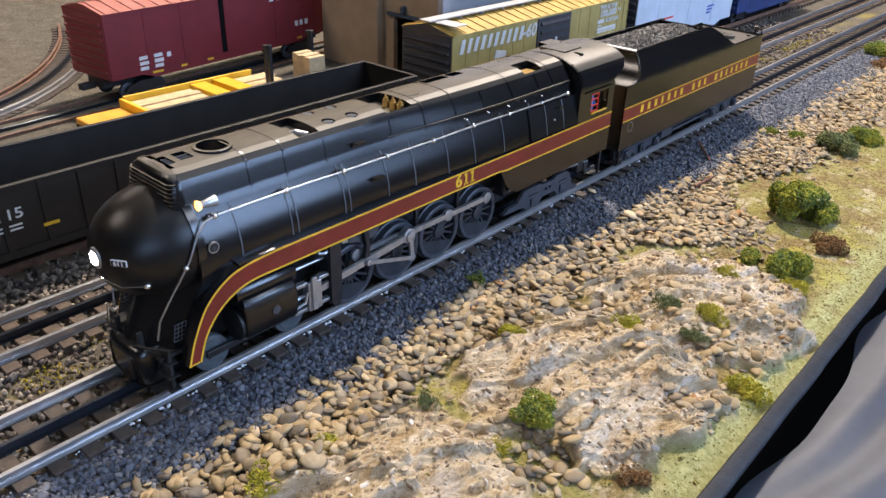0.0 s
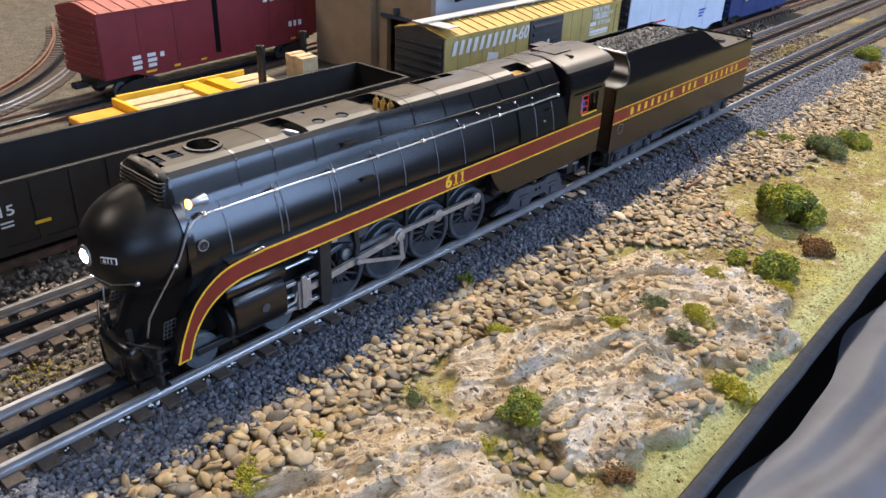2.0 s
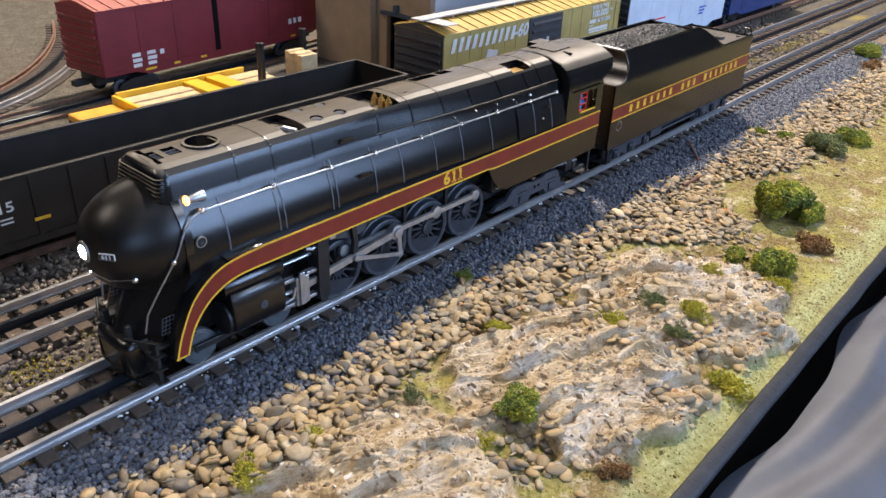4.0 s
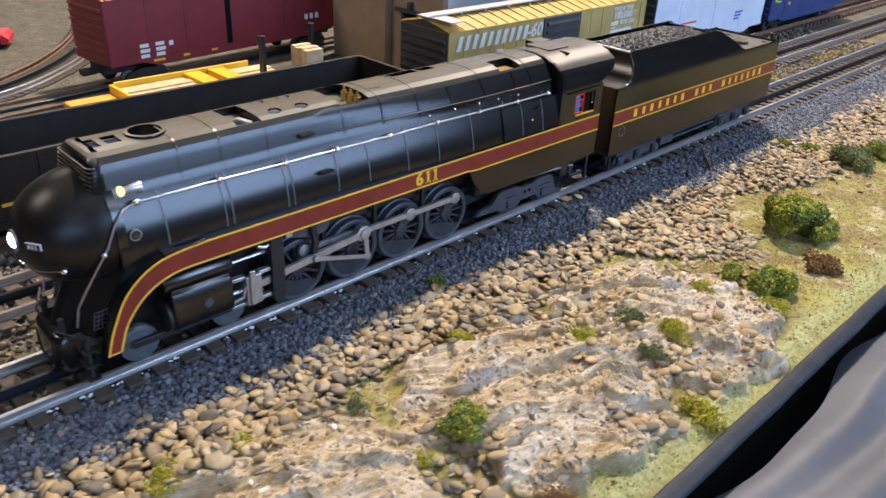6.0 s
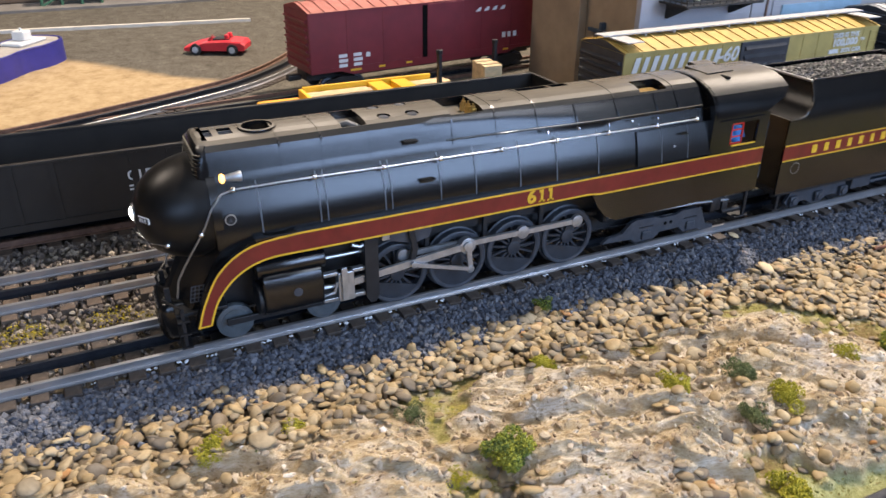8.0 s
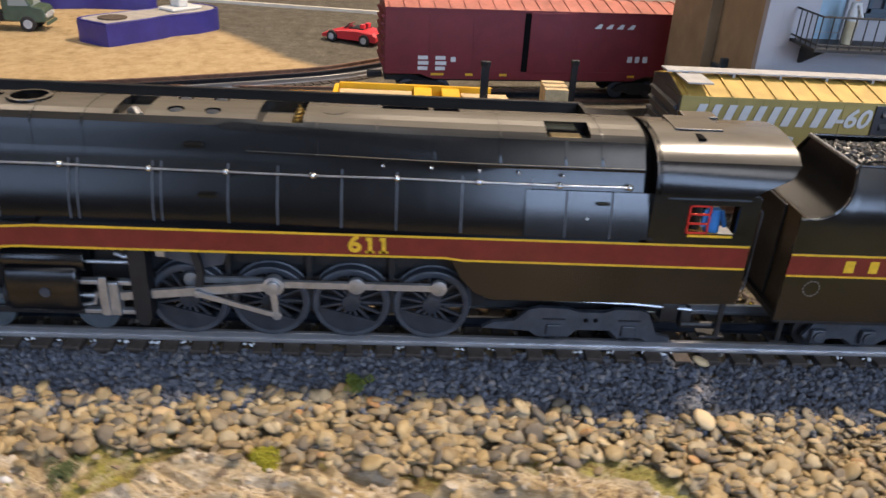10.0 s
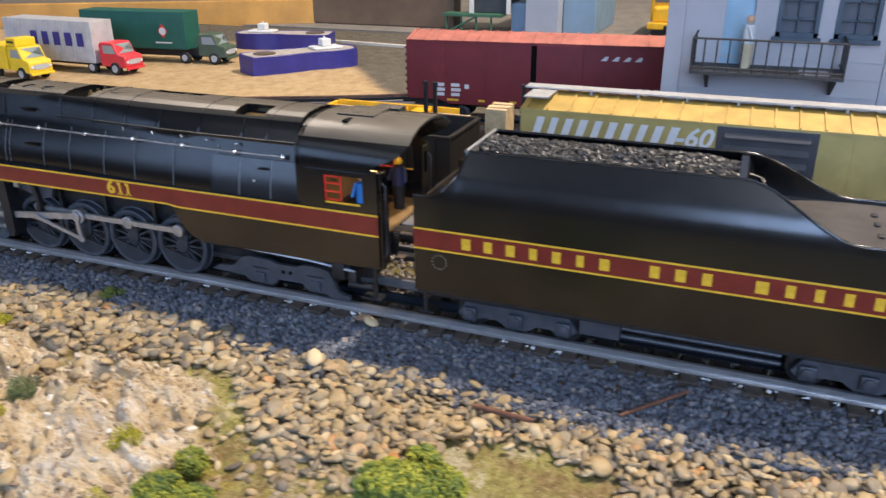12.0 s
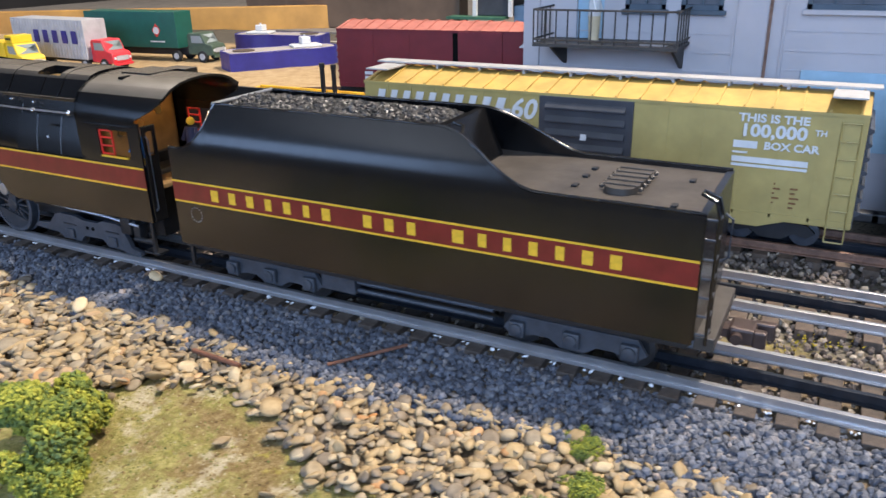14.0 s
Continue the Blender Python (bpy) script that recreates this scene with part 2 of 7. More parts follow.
def rock_ground():
    """Plaster rock, dirt and turf, mixed by the painted mask of the terrain."""
    m = material("scenery_ground", (0.3, 0.25, 0.2), 0.9, 0, 0.2)
    v = coords(m)
    tc = node(m, "ShaderNodeTexCoord")
    mp = node(m, "ShaderNodeMapping")
    mp.inputs["Rotation"].default_value = (0, 0, radians(30))
    mp.inputs["Scale"].default_value = (1.0, 0.32, 2.0)
    wire(m, tc.outputs["Object"], mp.inputs["Vector"])
    beds = mp.outputs["Vector"]
    cream = ramp(m, noise_tex(m, beds, 75, 7, 0.68), [(0.3, (0.31, 0.22, 0.125)), (0.4, (0.47, 0.365, 0.225)), (0.48, (0.56, 0.46, 0.31)), (0.58, (0.65, 0.56, 0.42)), (0.7, (0.82, 0.78, 0.7))])
    grey = ramp(m, noise_tex(m, beds, 120, 7, 0.68), [(0.3, (0.27, 0.24, 0.22)), (0.48, (0.55, 0.52, 0.5)), (0.66, (0.82, 0.79, 0.75))])
    where = ramp(m, noise_tex(m, v, 34, 5, 0.65), [(0.54, (0, 0, 0)), (0.66, (0.55, 0.55, 0.55))])
    rock = mix(m, where, cream, grey)
    rust = ramp(m, noise_tex(m, beds, 40, 5, 0.7), [(0.5, (0, 0, 0)), (0.64, (0.55, 0.55, 0.55))])
    rock = mix(m, rust, rock, (0.42, 0.3, 0.15))
    fine = ramp(m, noise_tex(m, beds, 620, 7, 0.75), [(0.32, (0.6, 0.52, 0.44)), (0.44, (0.85, 0.8, 0.73)), (0.54, (1, 1, 1)), (0.68, (1, 1, 1))])
    rock = mix(m, 1.0, rock, fine, "MULTIPLY")
    tan_layer = ramp(m, noise_tex(m, v, 60, 6, 0.75), [(0.6, (0, 0, 0)), (0.72, (0.6, 0.6, 0.6))])
    rock = mix(m, tan_layer, rock, ramp(m, noise_tex(m, v, 700, 4, 0.8), [(0.35, (0.16, 0.11, 0.075)), (0.6, (0.42, 0.33, 0.22))]))
    green = ramp(m, noise_tex(m, v, 330, 6, 0.8), [(0.3, (0.12, 0.125, 0.04)), (0.46, (0.24, 0.22, 0.065)), (0.6, (0.38, 0.335, 0.125)), (0.78, (0.56, 0.5, 0.26))])
    tan = ramp(m, noise_tex(m, v, 280, 6, 0.8), [(0.3, (0.09, 0.058, 0.022)), (0.5, (0.22, 0.155, 0.065)), (0.7, (0.42, 0.34, 0.17))])
    patch = ramp(m, noise_tex(m, v, 34, 6, 0.7), [(0.46, (0, 0, 0)), (0.56, (1, 1, 1))])
    turf = mix(m, patch, green, tan)
    bare = ramp(m, noise_tex(m, v, 48, 5, 0.7), [(0.55, (0, 0, 0)), (0.64, (0.85, 0.85, 0.85))])
    turf = mix(m, bare, turf, ramp(m, noise_tex(m, v, 400, 5, 0.8), [(0.3, (0.34, 0.28, 0.17)), (0.7, (0.66, 0.6, 0.44))]))
    pale = ramp(m, noise_tex(m, v, 360, 6, 0.8), [(0.3, (0.22, 0.24, 0.09)), (0.46, (0.34, 0.35, 0.15)), (0.66, (0.53, 0.53, 0.29))])
    lemon = ramp(m, noise_tex(m, v, 27, 5, 0.7), [(0.57, (0, 0, 0)), (0.66, (0.8, 0.8, 0.8))])
    turf = mix(m, lemon, turf, ramp(m, noise_tex(m, v, 420, 5, 0.8), [(0.3, (0.22, 0.2, 0.02)), (0.7, (0.6, 0.53, 0.12))]))
    mask = node(m, "ShaderNodeAttribute")
    mask.attribute_name = "mask"
    sep = node(m, "ShaderNodeSeparateColor")
    wire(m, mask.outputs["Color"], sep.inputs[0])
    turf = mix(m, sep.outputs[2], turf, pale)
    ground = mix(m, sep.outputs[0], turf, rock)
    dirt = ramp(m, noise_tex(m, v, 300, 4), [(0.3, (0.1, 0.075, 0.05)), (0.7, (0.27, 0.205, 0.13))])
    ground = mix(m, sep.outputs[1], ground, dirt)
    wire(m, ground, shader(m).inputs["Base Color"])
    bump(m, noise_tex(m, v, 620, 9, 0.82), 0.9, 0.0017)
    return m


SCENERY = rock_ground()


def yard_ground():
    """Grey road, sand patch and cinder soil of the yard behind the trains."""
    m = material("yard_ground", (0.14, 0.12, 0.1), 0.95, 0, 0.15)
    v = coords(m)
    soil = ramp(m, noise_tex(m, v, 55, 6, 0.7), [(0.3, (0.085, 0.075, 0.06)), (0.6, (0.15, 0.135, 0.11)), (0.8, (0.22, 0.2, 0.165))])
    grit = ramp(m, noise_tex(m, v, 620, 3, 0.6), [(0.36, (0.4, 0.38, 0.36)), (0.5, (0.95, 0.95, 0.93)), (0.66, (1, 1, 1))])
    soil = mix(m, 1.0, soil, grit, "MULTIPLY")
    sand = ramp(m, noise_tex(m, v, 80, 6, 0.7), [(0.25, (0.25, 0.17, 0.085)), (0.5, (0.4, 0.285, 0.155)), (0.75, (0.5, 0.385, 0.23))])
    mask = node(m, "ShaderNodeAttribute")
    mask.attribute_name = "mask"
    sep = node(m, "ShaderNodeSeparateColor")
    wire(m, mask.outputs["Color"], sep.inputs[0])
    c = mix(m, sep.outputs[0], soil, sand)
    turf = ramp(m, noise_tex(m, v, 200, 5, 0.7), [(0.3, (0.1, 0.09, 0.05)), (0.7, (0.42, 0.33, 0.06))])
    c = mix(m, sep.outputs[1], c, turf)
    wire(m, c, shader(m).inputs["Base Color"])
    bump(m, noise_tex(m, v, 500, 5, 0.7), 0.7, 0.0008)
    return m


YARD = yard_ground()

# ---- mesh tools ----
def part(name, bm, mat, parent=None, label="", smooth=None):
    """Links a bmesh as one mesh object, under a thing or a part where one is given."""
    me = bpy.data.meshes.new(name)
    bm.normal_update()
    bm.to_mesh(me)
    bm.free()
    me.materials.append(mat)
    if smooth is not None:
        me.shade_smooth()
        me.set_sharp_from_angle(angle=radians(smooth))
    ob = new(name, me)
    if parent is not None:
        ob.parent = parent
    if label:
        tagged(ob, label)
    return ob


def thing(name, label, category, at=None, group="", kind=""):
    ob = new(name)
    if at is not None:
        ob.matrix_basis = at
    return tagged(ob, label, category, group, kind)


def again(ob, m, parent):
    """One more part on the same mesh."""
    o = new(ob.name, ob.data)
    o.matrix_basis = m
    o.parent = parent
    return o


def box(x0, x1, y0, y1, z0, z1, bevel=0.0, bm=None):
    own = bmesh.new()
    bmesh.ops.create_cube(own, size=1, matrix=Matrix.Translation(((x0 + x1) / 2, (y0 + y1) / 2, (z0 + z1) / 2)) @ Matrix.Diagonal((abs(x1 - x0), abs(y1 - y0), abs(z1 - z0), 1)))
    if bevel:
        bmesh.ops.bevel(own, geom=own.edges[:], offset=bevel, segments=2, affect="EDGES", profile=0.5)
    return join(bm, own)


def join(bm, own):
    if bm is None:
        return own
    me = bpy.data.meshes.new("tmp")
    own.to_mesh(me)
    own.free()
    bm.from_mesh(me)
    bpy.data.meshes.remove(me)
    return bm


def cyl(m, r, depth, seg=20, r2=None, bm=None, bevel=0.0):
    """A cylinder along the local z of m."""
    own = bmesh.new()
    bmesh.ops.create_cone(own, cap_ends=True, segments=seg, radius1=r, radius2=r if r2 is None else r2, depth=depth, matrix=m)
    if bevel:
        bmesh.ops.bevel(own, geom=[e for e in own.edges if any(len(f.verts) > 4 for f in e.link_faces)], offset=bevel, segments=2, affect="EDGES", profile=0.5)
    return join(bm, own)


def ball(m, r, sub=2, bm=None):
    own = bmesh.new()
    bmesh.ops.create_icosphere(own, subdivisions=sub, radius=r, matrix=m)
    return join(bm, own)


AX = pose(0, 0, 0, 0, 90, 0)  # local z turned to world x
AY = pose(0, 0, 0, 90, 0, 0)  # local z turned to world y


def rod(a, b, r, seg=8, bm=None):
    a, b = Vector(a), Vector(b)
    d = b - a
    m = Matrix.Translation((a + b) / 2) @ d.to_track_quat("Z", "Y").to_matrix().to_4x4()
    return cyl(m, r, d.length, seg, bm=bm)


def tube(points, r, seg=8, bm=None):
    """A round wire along a line of points."""
    own = bmesh.new()
    pts = [Vector(p) for p in points]
    rings = []
    for i, p in enumerate(pts):
        d = (pts[min(i + 1, len(pts) - 1)] - pts[max(i - 1, 0)]).normalized()
        q = d.to_track_quat("Z", "Y").to_matrix()
        rings.append([own.verts.new(p + q @ Vector((r * math.cos(k * math.tau / seg), r * math.sin(k * math.tau / seg), 0))) for k in range(seg)])
    for a, b in zip(rings, rings[1:]):
        for k in range(seg):
            own.faces.new((a[k], a[(k + 1) % seg], b[(k + 1) % seg], b[k]))
    own.faces.new(rings[0][::-1])
    own.faces.new(rings[-1])
    return join(bm, own)


def loft(rings, caps=True, closed=True, bm=None):
    own = bmesh.new()
    rows = [[own.verts.new(p) for p in ring] for ring in rings]
    n = len(rows[0])
    for a, b in zip(rows, rows[1:]):
        for k in range(n if closed else n - 1):
            own.faces.new((a[k], b[k], b[(k + 1) % n], a[(k + 1) % n]))
    if caps and closed:
        own.faces.new(rows[0])
        own.faces.new(rows[-1][::-1])
    bmesh.ops.recalc_face_normals(own, faces=own.faces[:])
    return join(bm, own)


def slab_x(outline, x0, x1, bm=None):
    """A plate from x0 to x1 with the outline given in (y, z)."""
    return loft([[(x0, y, z) for y, z in outline], [(x1, y, z) for y, z in outline]], bm=bm)


def slab_y(outline, y0, y1, bm=None):
    return loft([[(x, y0, z) for x, z in outline], [(x, y1, z) for x, z in outline]], bm=bm)


def slab_z(outline, z0, z1, bm=None):
    return loft([[(x, y, z0) for x, y in outline], [(x, y, z1) for x, y in outline]], bm=bm)


def strip_x(upper, lower, x0, x1, bm=None):
    """A band between two lines of (y, z) with the same count, as thick as x0 to x1."""
    rings = []
    for (ya, za), (yb, zb) in zip(upper, lower):
        rings.append([(x0, ya, za), (x1, ya, za), (x1, yb, zb), (x0, yb, zb)])
    return loft(rings, bm=bm)


def lerp_line(points, n):
    """n points at even steps along a line of points, rounded by a spline."""
    pts = [Vector((*p, 0)) if len(p) == 2 else Vector(p) for p in points]
    out = []
    for i in range(n):
        u = i / (n - 1) * (len(pts) - 1)
        k = min(int(u), len(pts) - 2)
        f = u - k
        p0, p1, p2, p3 = pts[max(k - 1, 0)], pts[k], pts[k + 1], pts[min(k + 2, len(pts) - 1)]
        v = 0.5 * (2 * p1 + (p2 - p0) * f + (2 * p0 - 5 * p1 + 4 * p2 - p3) * f * f + (3 * p1 - p0 - 3 * p2 + p3) * f ** 3)
        out.append(tuple(v)[: len(points[0])])
    return out


def carve(ob, cutters):
    """Cuts the solids out of a mesh object and keeps the result as its plain mesh."""
    cut = new("tmp_cutter", bpy.data.meshes.new("tmp_cutter"))
    cutters.to_mesh(cut.data)
    cutters.free()
    mod = ob.modifiers.new("cut", "BOOLEAN")
    mod.operation, mod.solver, mod.object = "DIFFERENCE", "EXACT", cut
    dg = bpy.context.evaluated_depsgraph_get()
    dg.update()
    me = bpy.data.meshes.new_from_object(ob.evaluated_get(dg))
    ob.modifiers.clear()
    old = ob.data
    ob.data = me
    bpy.data.meshes.remove(old)
    bpy.data.objects.remove(cut)
    return ob


def lettering(name, text, size, m, mat, parent, bold=0.0, deep=0.0002, shear=0.0, wide=1.0, label=""):
    """Words in the built-in font as a thin mesh; m puts its middle, with x along the line and y up."""
    cu = bpy.data.curves.new("tmp_text", "FONT")
    cu.body, cu.size, cu.extrude, cu.offset, cu.shear = text, size, deep, bold, shear
    cu.align_x, cu.align_y, cu.resolution_u = "CENTER", "CENTER", 3
    tmp = new("tmp_text", cu)
    dg = bpy.context.evaluated_depsgraph_get()
    dg.update()
    me = bpy.data.meshes.new_from_object(tmp.evaluated_get(dg))
    bpy.data.objects.remove(tmp)
    bpy.data.curves.remove(cu)
    me.materials.clear()
    me.materials.append(mat)
    ob = new(name, me)
    ob.matrix_basis = m @ Matrix.Diagonal((wide, 1, 1, 1))
    ob.parent = parent
    if label:
        tagged(ob, label)
    return ob


def side_text(x, y, z):
    """The pose of flat work on a side that faces +x, its line running along +y."""
    return Matrix(((0, 0, 1, x), (1, 0, 0, y), (0, 1, 0, z), (0, 0, 0, 1)))


def ico_points(sub):
    bm = ball(Matrix(), 1.0, sub)
    v = np.array([tuple(p.co) for p in bm.verts])
    f = np.array([[q.index for q in face.verts] for face in bm.faces])
    bm.free()
    return v, f


ICO1, ICO2 = ico_points(1), ico_points(2)
OCTA = (np.array([(1, 0, 0), (-1, 0, 0), (0, 1, 0), (0, -1, 0), (0, 0, 1), (0, 0, -1)], float), np.array([(0, 2, 4), (2, 1, 4), (1, 3, 4), (3, 0, 4), (2, 0, 5), (1, 2, 5), (3, 1, 5), (0, 3, 5)]))


def scatter(name, centres, sizes, flat, rough, mat, seed, ico=ICO1, label="", category="", smooth=False, parent=None, tilt=0.5, long=0.3):
    """Many small lumps joined into one mesh: stones, coal, crumbs."""
    rng = np.random.default_rng(seed)
    v, f = ico
    n, k = len(centres), len(v)
    shape = v[None] * (1 + rng.uniform(-rough, rough, (n, k, 1)))
    shape = shape * np.stack([1 + rng.uniform(-long, long, n), 1 + rng.uniform(-long, long, n), np.full(n, flat) * rng.uniform(0.8, 1.2, n)], 1)[:, None]
    a, b, c = rng.uniform(0, 6.3, n), rng.normal(0, tilt, n), rng.normal(0, tilt, n)
    def turn(p, i, j, w):
        q = p.copy()
        q[..., i] = p[..., i] * np.cos(w)[:, None] - p[..., j] * np.sin(w)[:, None]
        q[..., j] = p[..., i] * np.sin(w)[:, None] + p[..., j] * np.cos(w)[:, None]
        return q
    shape = turn(turn(turn(shape, 0, 1, a), 1, 2, b), 0, 2, c)
    pts = shape * np.asarray(sizes)[:, None, None] + np.asarray(centres)[:, None]
    faces = f[None] + (np.arange(n) * k)[:, None, None]
    me = bpy.data.meshes.new(name)
    me.vertices.add(n * k)
    me.vertices.foreach_set("co", pts.astype(np.float32).ravel())
    me.loops.add(n * len(f) * 3)
    me.loops.foreach_set("vertex_index", faces.astype(np.int32).ravel())
    me.polygons.add(n * len(f))
    me.polygons.foreach_set("loop_start", np.arange(0, n * len(f) * 3, 3, dtype=np.int32))
    me.polygons.foreach_set("use_smooth", np.full(n * len(f), smooth))
    me.update(calc_edges=True)
    me.materials.append(mat)
    ob = new(name, me)
    if parent is not None:
        ob.parent = parent
    return tagged(ob, label, category, kind="stuff")

# ---- the room, the table and its scenery ----
RAIL, GAUGE = 0.0215, 0.0175      # height of the rail tops; half the distance of the running rails
TIE = RAIL - 0.0048


def settle(ob, x, y, z):
    """Moves a thing's origin to its base without moving its parts."""
    ob.matrix_basis = Matrix.Translation((x, y, z))
    for c in ob.children:
        c.matrix_parent_inverse = Matrix.Translation((-x, -y, -z))
    return ob


ROOMWALL = worn("painted_room_wall", (0.16, 0.145, 0.13), 0.85, 3, 0.12, grain=120, relief=0.2, dist=0.001)
CEILING = worn("dark_ceiling", (0.16, 0.155, 0.15), 0.9, 4, 0.06, grain=90, relief=0.2, dist=0.001)
FRAMEWHITE = worn("white_window_paint", (0.75, 0.74, 0.72), 0.5, 4, 0.06)
FLOOR = worn("grey_floor", (0.1, 0.095, 0.09), 0.6, 6, 0.25, grain=90, relief=0.2, dist=0.001)
tagged(part("floor", box(-6.5, 2.75, -5, 7, -0.98, -0.93), FLOOR), "plain grey hall floor under the tables", "floor", kind="structure")
tagged(part("ceiling", box(-6.5, 2.75, -5, 7, 1.90, 1.96), CEILING), "dark plain hall ceiling", "ceiling", kind="structure")
for name, b in (("wall_west", (-6.6, -6.5, -5, 7)), ("wall_south", (-6.5, 2.75, -5.1, -5)), ("wall_north", (-6.5, 2.75, 7, 7.1))):
    tagged(part(name, box(*b, -0.93, 1.90), ROOMWALL), "plain grey-brown hall wall", "wall", kind="structure")


east = tagged(part("wall_east", box(2.60, 2.75, -5, 7, -0.93, 1.90), ROOMWALL), "plain grey-brown hall wall with two wide windows", "wall", kind="structure")
openings = box(2.5, 2.9, 0.7, 2.3, 0.35, 1.65)
box(2.5, 2.9, -2.5, -0.6, 0.35, 1.65, bm=openings)
carve(east, openings)
east.data.materials.clear()
east.data.materials.append(ROOMWALL)
for name, ya, yb, n in (("window_1", 0.7, 2.3, 2), ("window_2", -2.5, -0.6, 2)):
    win = thing(name, "wide daylight window in the hall wall", "window", kind="structure")
    for k in range(n + 1):
        y = ya + (yb - ya - 0.04) * k / n
        part("window_frame", box(2.62, 2.68, y, y + 0.04, 0.35, 1.65), FRAMEWHITE, win)
    for z in (0.35, 1.61):
        part("window_frame", box(2.622, 2.678, ya + 0.04, yb - 0.04, z, z + 0.04), FRAMEWHITE, win)


def zone(v, a, b):
    """0 below a, 1 above b, smooth between."""
    t = min(1.0, max(0.0, (v - a) / (b - a)))
    return t * t * (3 - 2 * t)


OUTCROPS = ((0.126, 0.212, 0.058, 0.064), (0.142, 0.335, 0.065, 0.075), (0.152, 0.438, 0.064, 0.064), (0.12, 0.09, 0.06, 0.09))


def rock_mask(x, y):
    """1 on the plaster rock: outcrops with an uneven edge."""
    w = 0.022 * noise.noise(Vector((x * 40, y * 40, 3.1))) + 0.012 * noise.noise(Vector((x * 110, y * 110, 7.1)))
    m = 0.0
    for cx, cy, rx, ry in OUTCROPS:
        d = math.hypot((x - cx) / rx, (y - cy) / ry)
        m = max(m, 1 - zone(d + w * 10, 0.92, 1.05))
    hollow = math.hypot((x - 0.160) / 0.019, (y - 0.270) / 0.016)
    return m * zone(x + w * 0.4, 0.078, 0.088) * zone(hollow + w * 8, 0.75, 1.05)


def mound(x, y):
    """The rounded rise of each outcrop, steeper towards the table edge."""
    up = 0.0
    for cx, cy, rx, ry in OUTCROPS:
        d = math.hypot((x - cx - 0.012) / rx, (y - cy) / ry)
        up = max(up, 1 - zone(d + 0.25 * noise.noise(Vector((x * 30, y * 30, 91))), 0.35, 0.95))
    return 0.0085 * up


def facet(a, b, size, seed, tilt):
    """Flat broken faces: each cell of a crazed pattern has a height and a slope of its own."""
    q = Vector((a / size, b / (size * 1.9), seed))
    near, cells = noise.voronoi(q)
    c = cells[0]
    h = noise.cell(c * 17.3 + Vector((seed, 0, 0)))
    ta, tb = noise.cell(c * 31.7 + Vector((5, seed, 0))), noise.cell(c * 23.1 + Vector((0, 9, seed)))
    inside = zone(near[1] - near[0], 0.0, 0.22)
    return size * (0.24 * h + tilt * (ta * (q.x - c.x) + 0.8 * tb * (q.y - c.y)) + 0.06) * inside


def strata(x, y):
    """Broken layers of the rock: beds that rise towards the table edge and end in small cliffs."""
    a, b = 0.87 * x - 0.5 * y, 0.5 * x + 0.87 * y
    wx, wy = noise.noise(Vector((x * 34, y * 34, 5))), noise.noise(Vector((x * 34, y * 34, 15)))
    fx = noise.noise(Vector((x * 130, y * 130, 25)))
    a, b = a + 0.004 * wx + 0.0012 * fx, b + 0.007 * wy + 0.002 * noise.noise(Vector((x * 130, y * 130, 45)))
    q = a / 0.034 + 0.7 * noise.noise(Vector((b * 16, 0.4, a * 8)))
    f = q - math.floor(q)
    tall = 0.55 + 0.45 * noise.noise(Vector((b * 22, math.floor(q) * 3.7, 2)))
    bed = (f ** 1.3 if f < 0.85 else (0.85 ** 1.3) * (1 - f) / 0.15) * 0.0185 * tall
    p = a / 0.0082 + 0.9 * noise.noise(Vector((b * 40, 3.4, a * 30)))
    g = p - math.floor(p)
    thin = (g if g < 0.7 else (1 - g) * 2.333) * 0.0046 * max(0, 0.5 + noise.noise(Vector((x * 45, y * 45, 33))))
    crag = 0.0026 * (0.5 - abs(noise.noise(Vector((a * 105, b * 42, 71))))) + 0.0017 * (0.4 - abs(noise.noise(Vector((a * 250, b * 110, 81)))))
    swell = 0.0032 * noise.noise(Vector((x * 17, y * 17, 41)))
    rough = max(0.0, noise.noise(Vector((x * 28, y * 28, 61))) + 0.25)
    return -0.001 + 0.95 * crag + 0.5 * bed + 0.9 * thin + swell + facet(a, b, 0.015, 0.5, 0.5) * 0.6 + (0.1 + 0.7 * rough) * facet(a + 0.003, b, 0.0062, 7.5, 0.9) * 0.6 + 0.0007 * noise.noise(Vector((x * 240, y * 240, 17))) + 0.0006 * rough * noise.noise(Vector((x * 420, y * 420, 7)))


def height(x, y):
    """The lie of the scenery in front of the track."""
    shoulder = 0.0135 - 0.0045 * zone(x, 0.03, 0.07)
    z = shoulder + 0.0016 * noise.fractal(Vector((x * 25, y * 25, 5)), 0.8, 2, 4) * zone(x, 0.05, 0.09)
    z += 0.0016 * zone(x, 0.075, 0.11)
    m = rock_mask(x, y)
    if m > 0:
        z += m * (max(-0.002, strata(x, y)) + mound(x, y))
    z -= 0.003 * zone(x, 0.207, 0.221)
    return z


def field(name, xs, ys, f, masks, mat, smooth=True):
    """A sheet over a grid, with its painted mask of two zones."""
    v, c = [], []
    for y in ys:
        for x in xs:
            v.append((x, y, f(x, y)))
            c.append(masks(x, y))
    n = len(xs)
    faces = [(j * n + i, j * n + i + 1, (j + 1) * n + i + 1, (j + 1) * n + i) for j in range(len(ys) - 1) for i in range(n - 1)]
    me = bpy.data.meshes.new(name)
    me.from_pydata(v, [], faces)
    if smooth:
        me.shade_smooth()
    at = me.color_attributes.new("mask", "FLOAT_COLOR", "POINT")
    at.data.foreach_set("color", np.array([(*m, 1) for m in c], np.float32).ravel())
    me.materials.append(mat)
    return new(name, me)


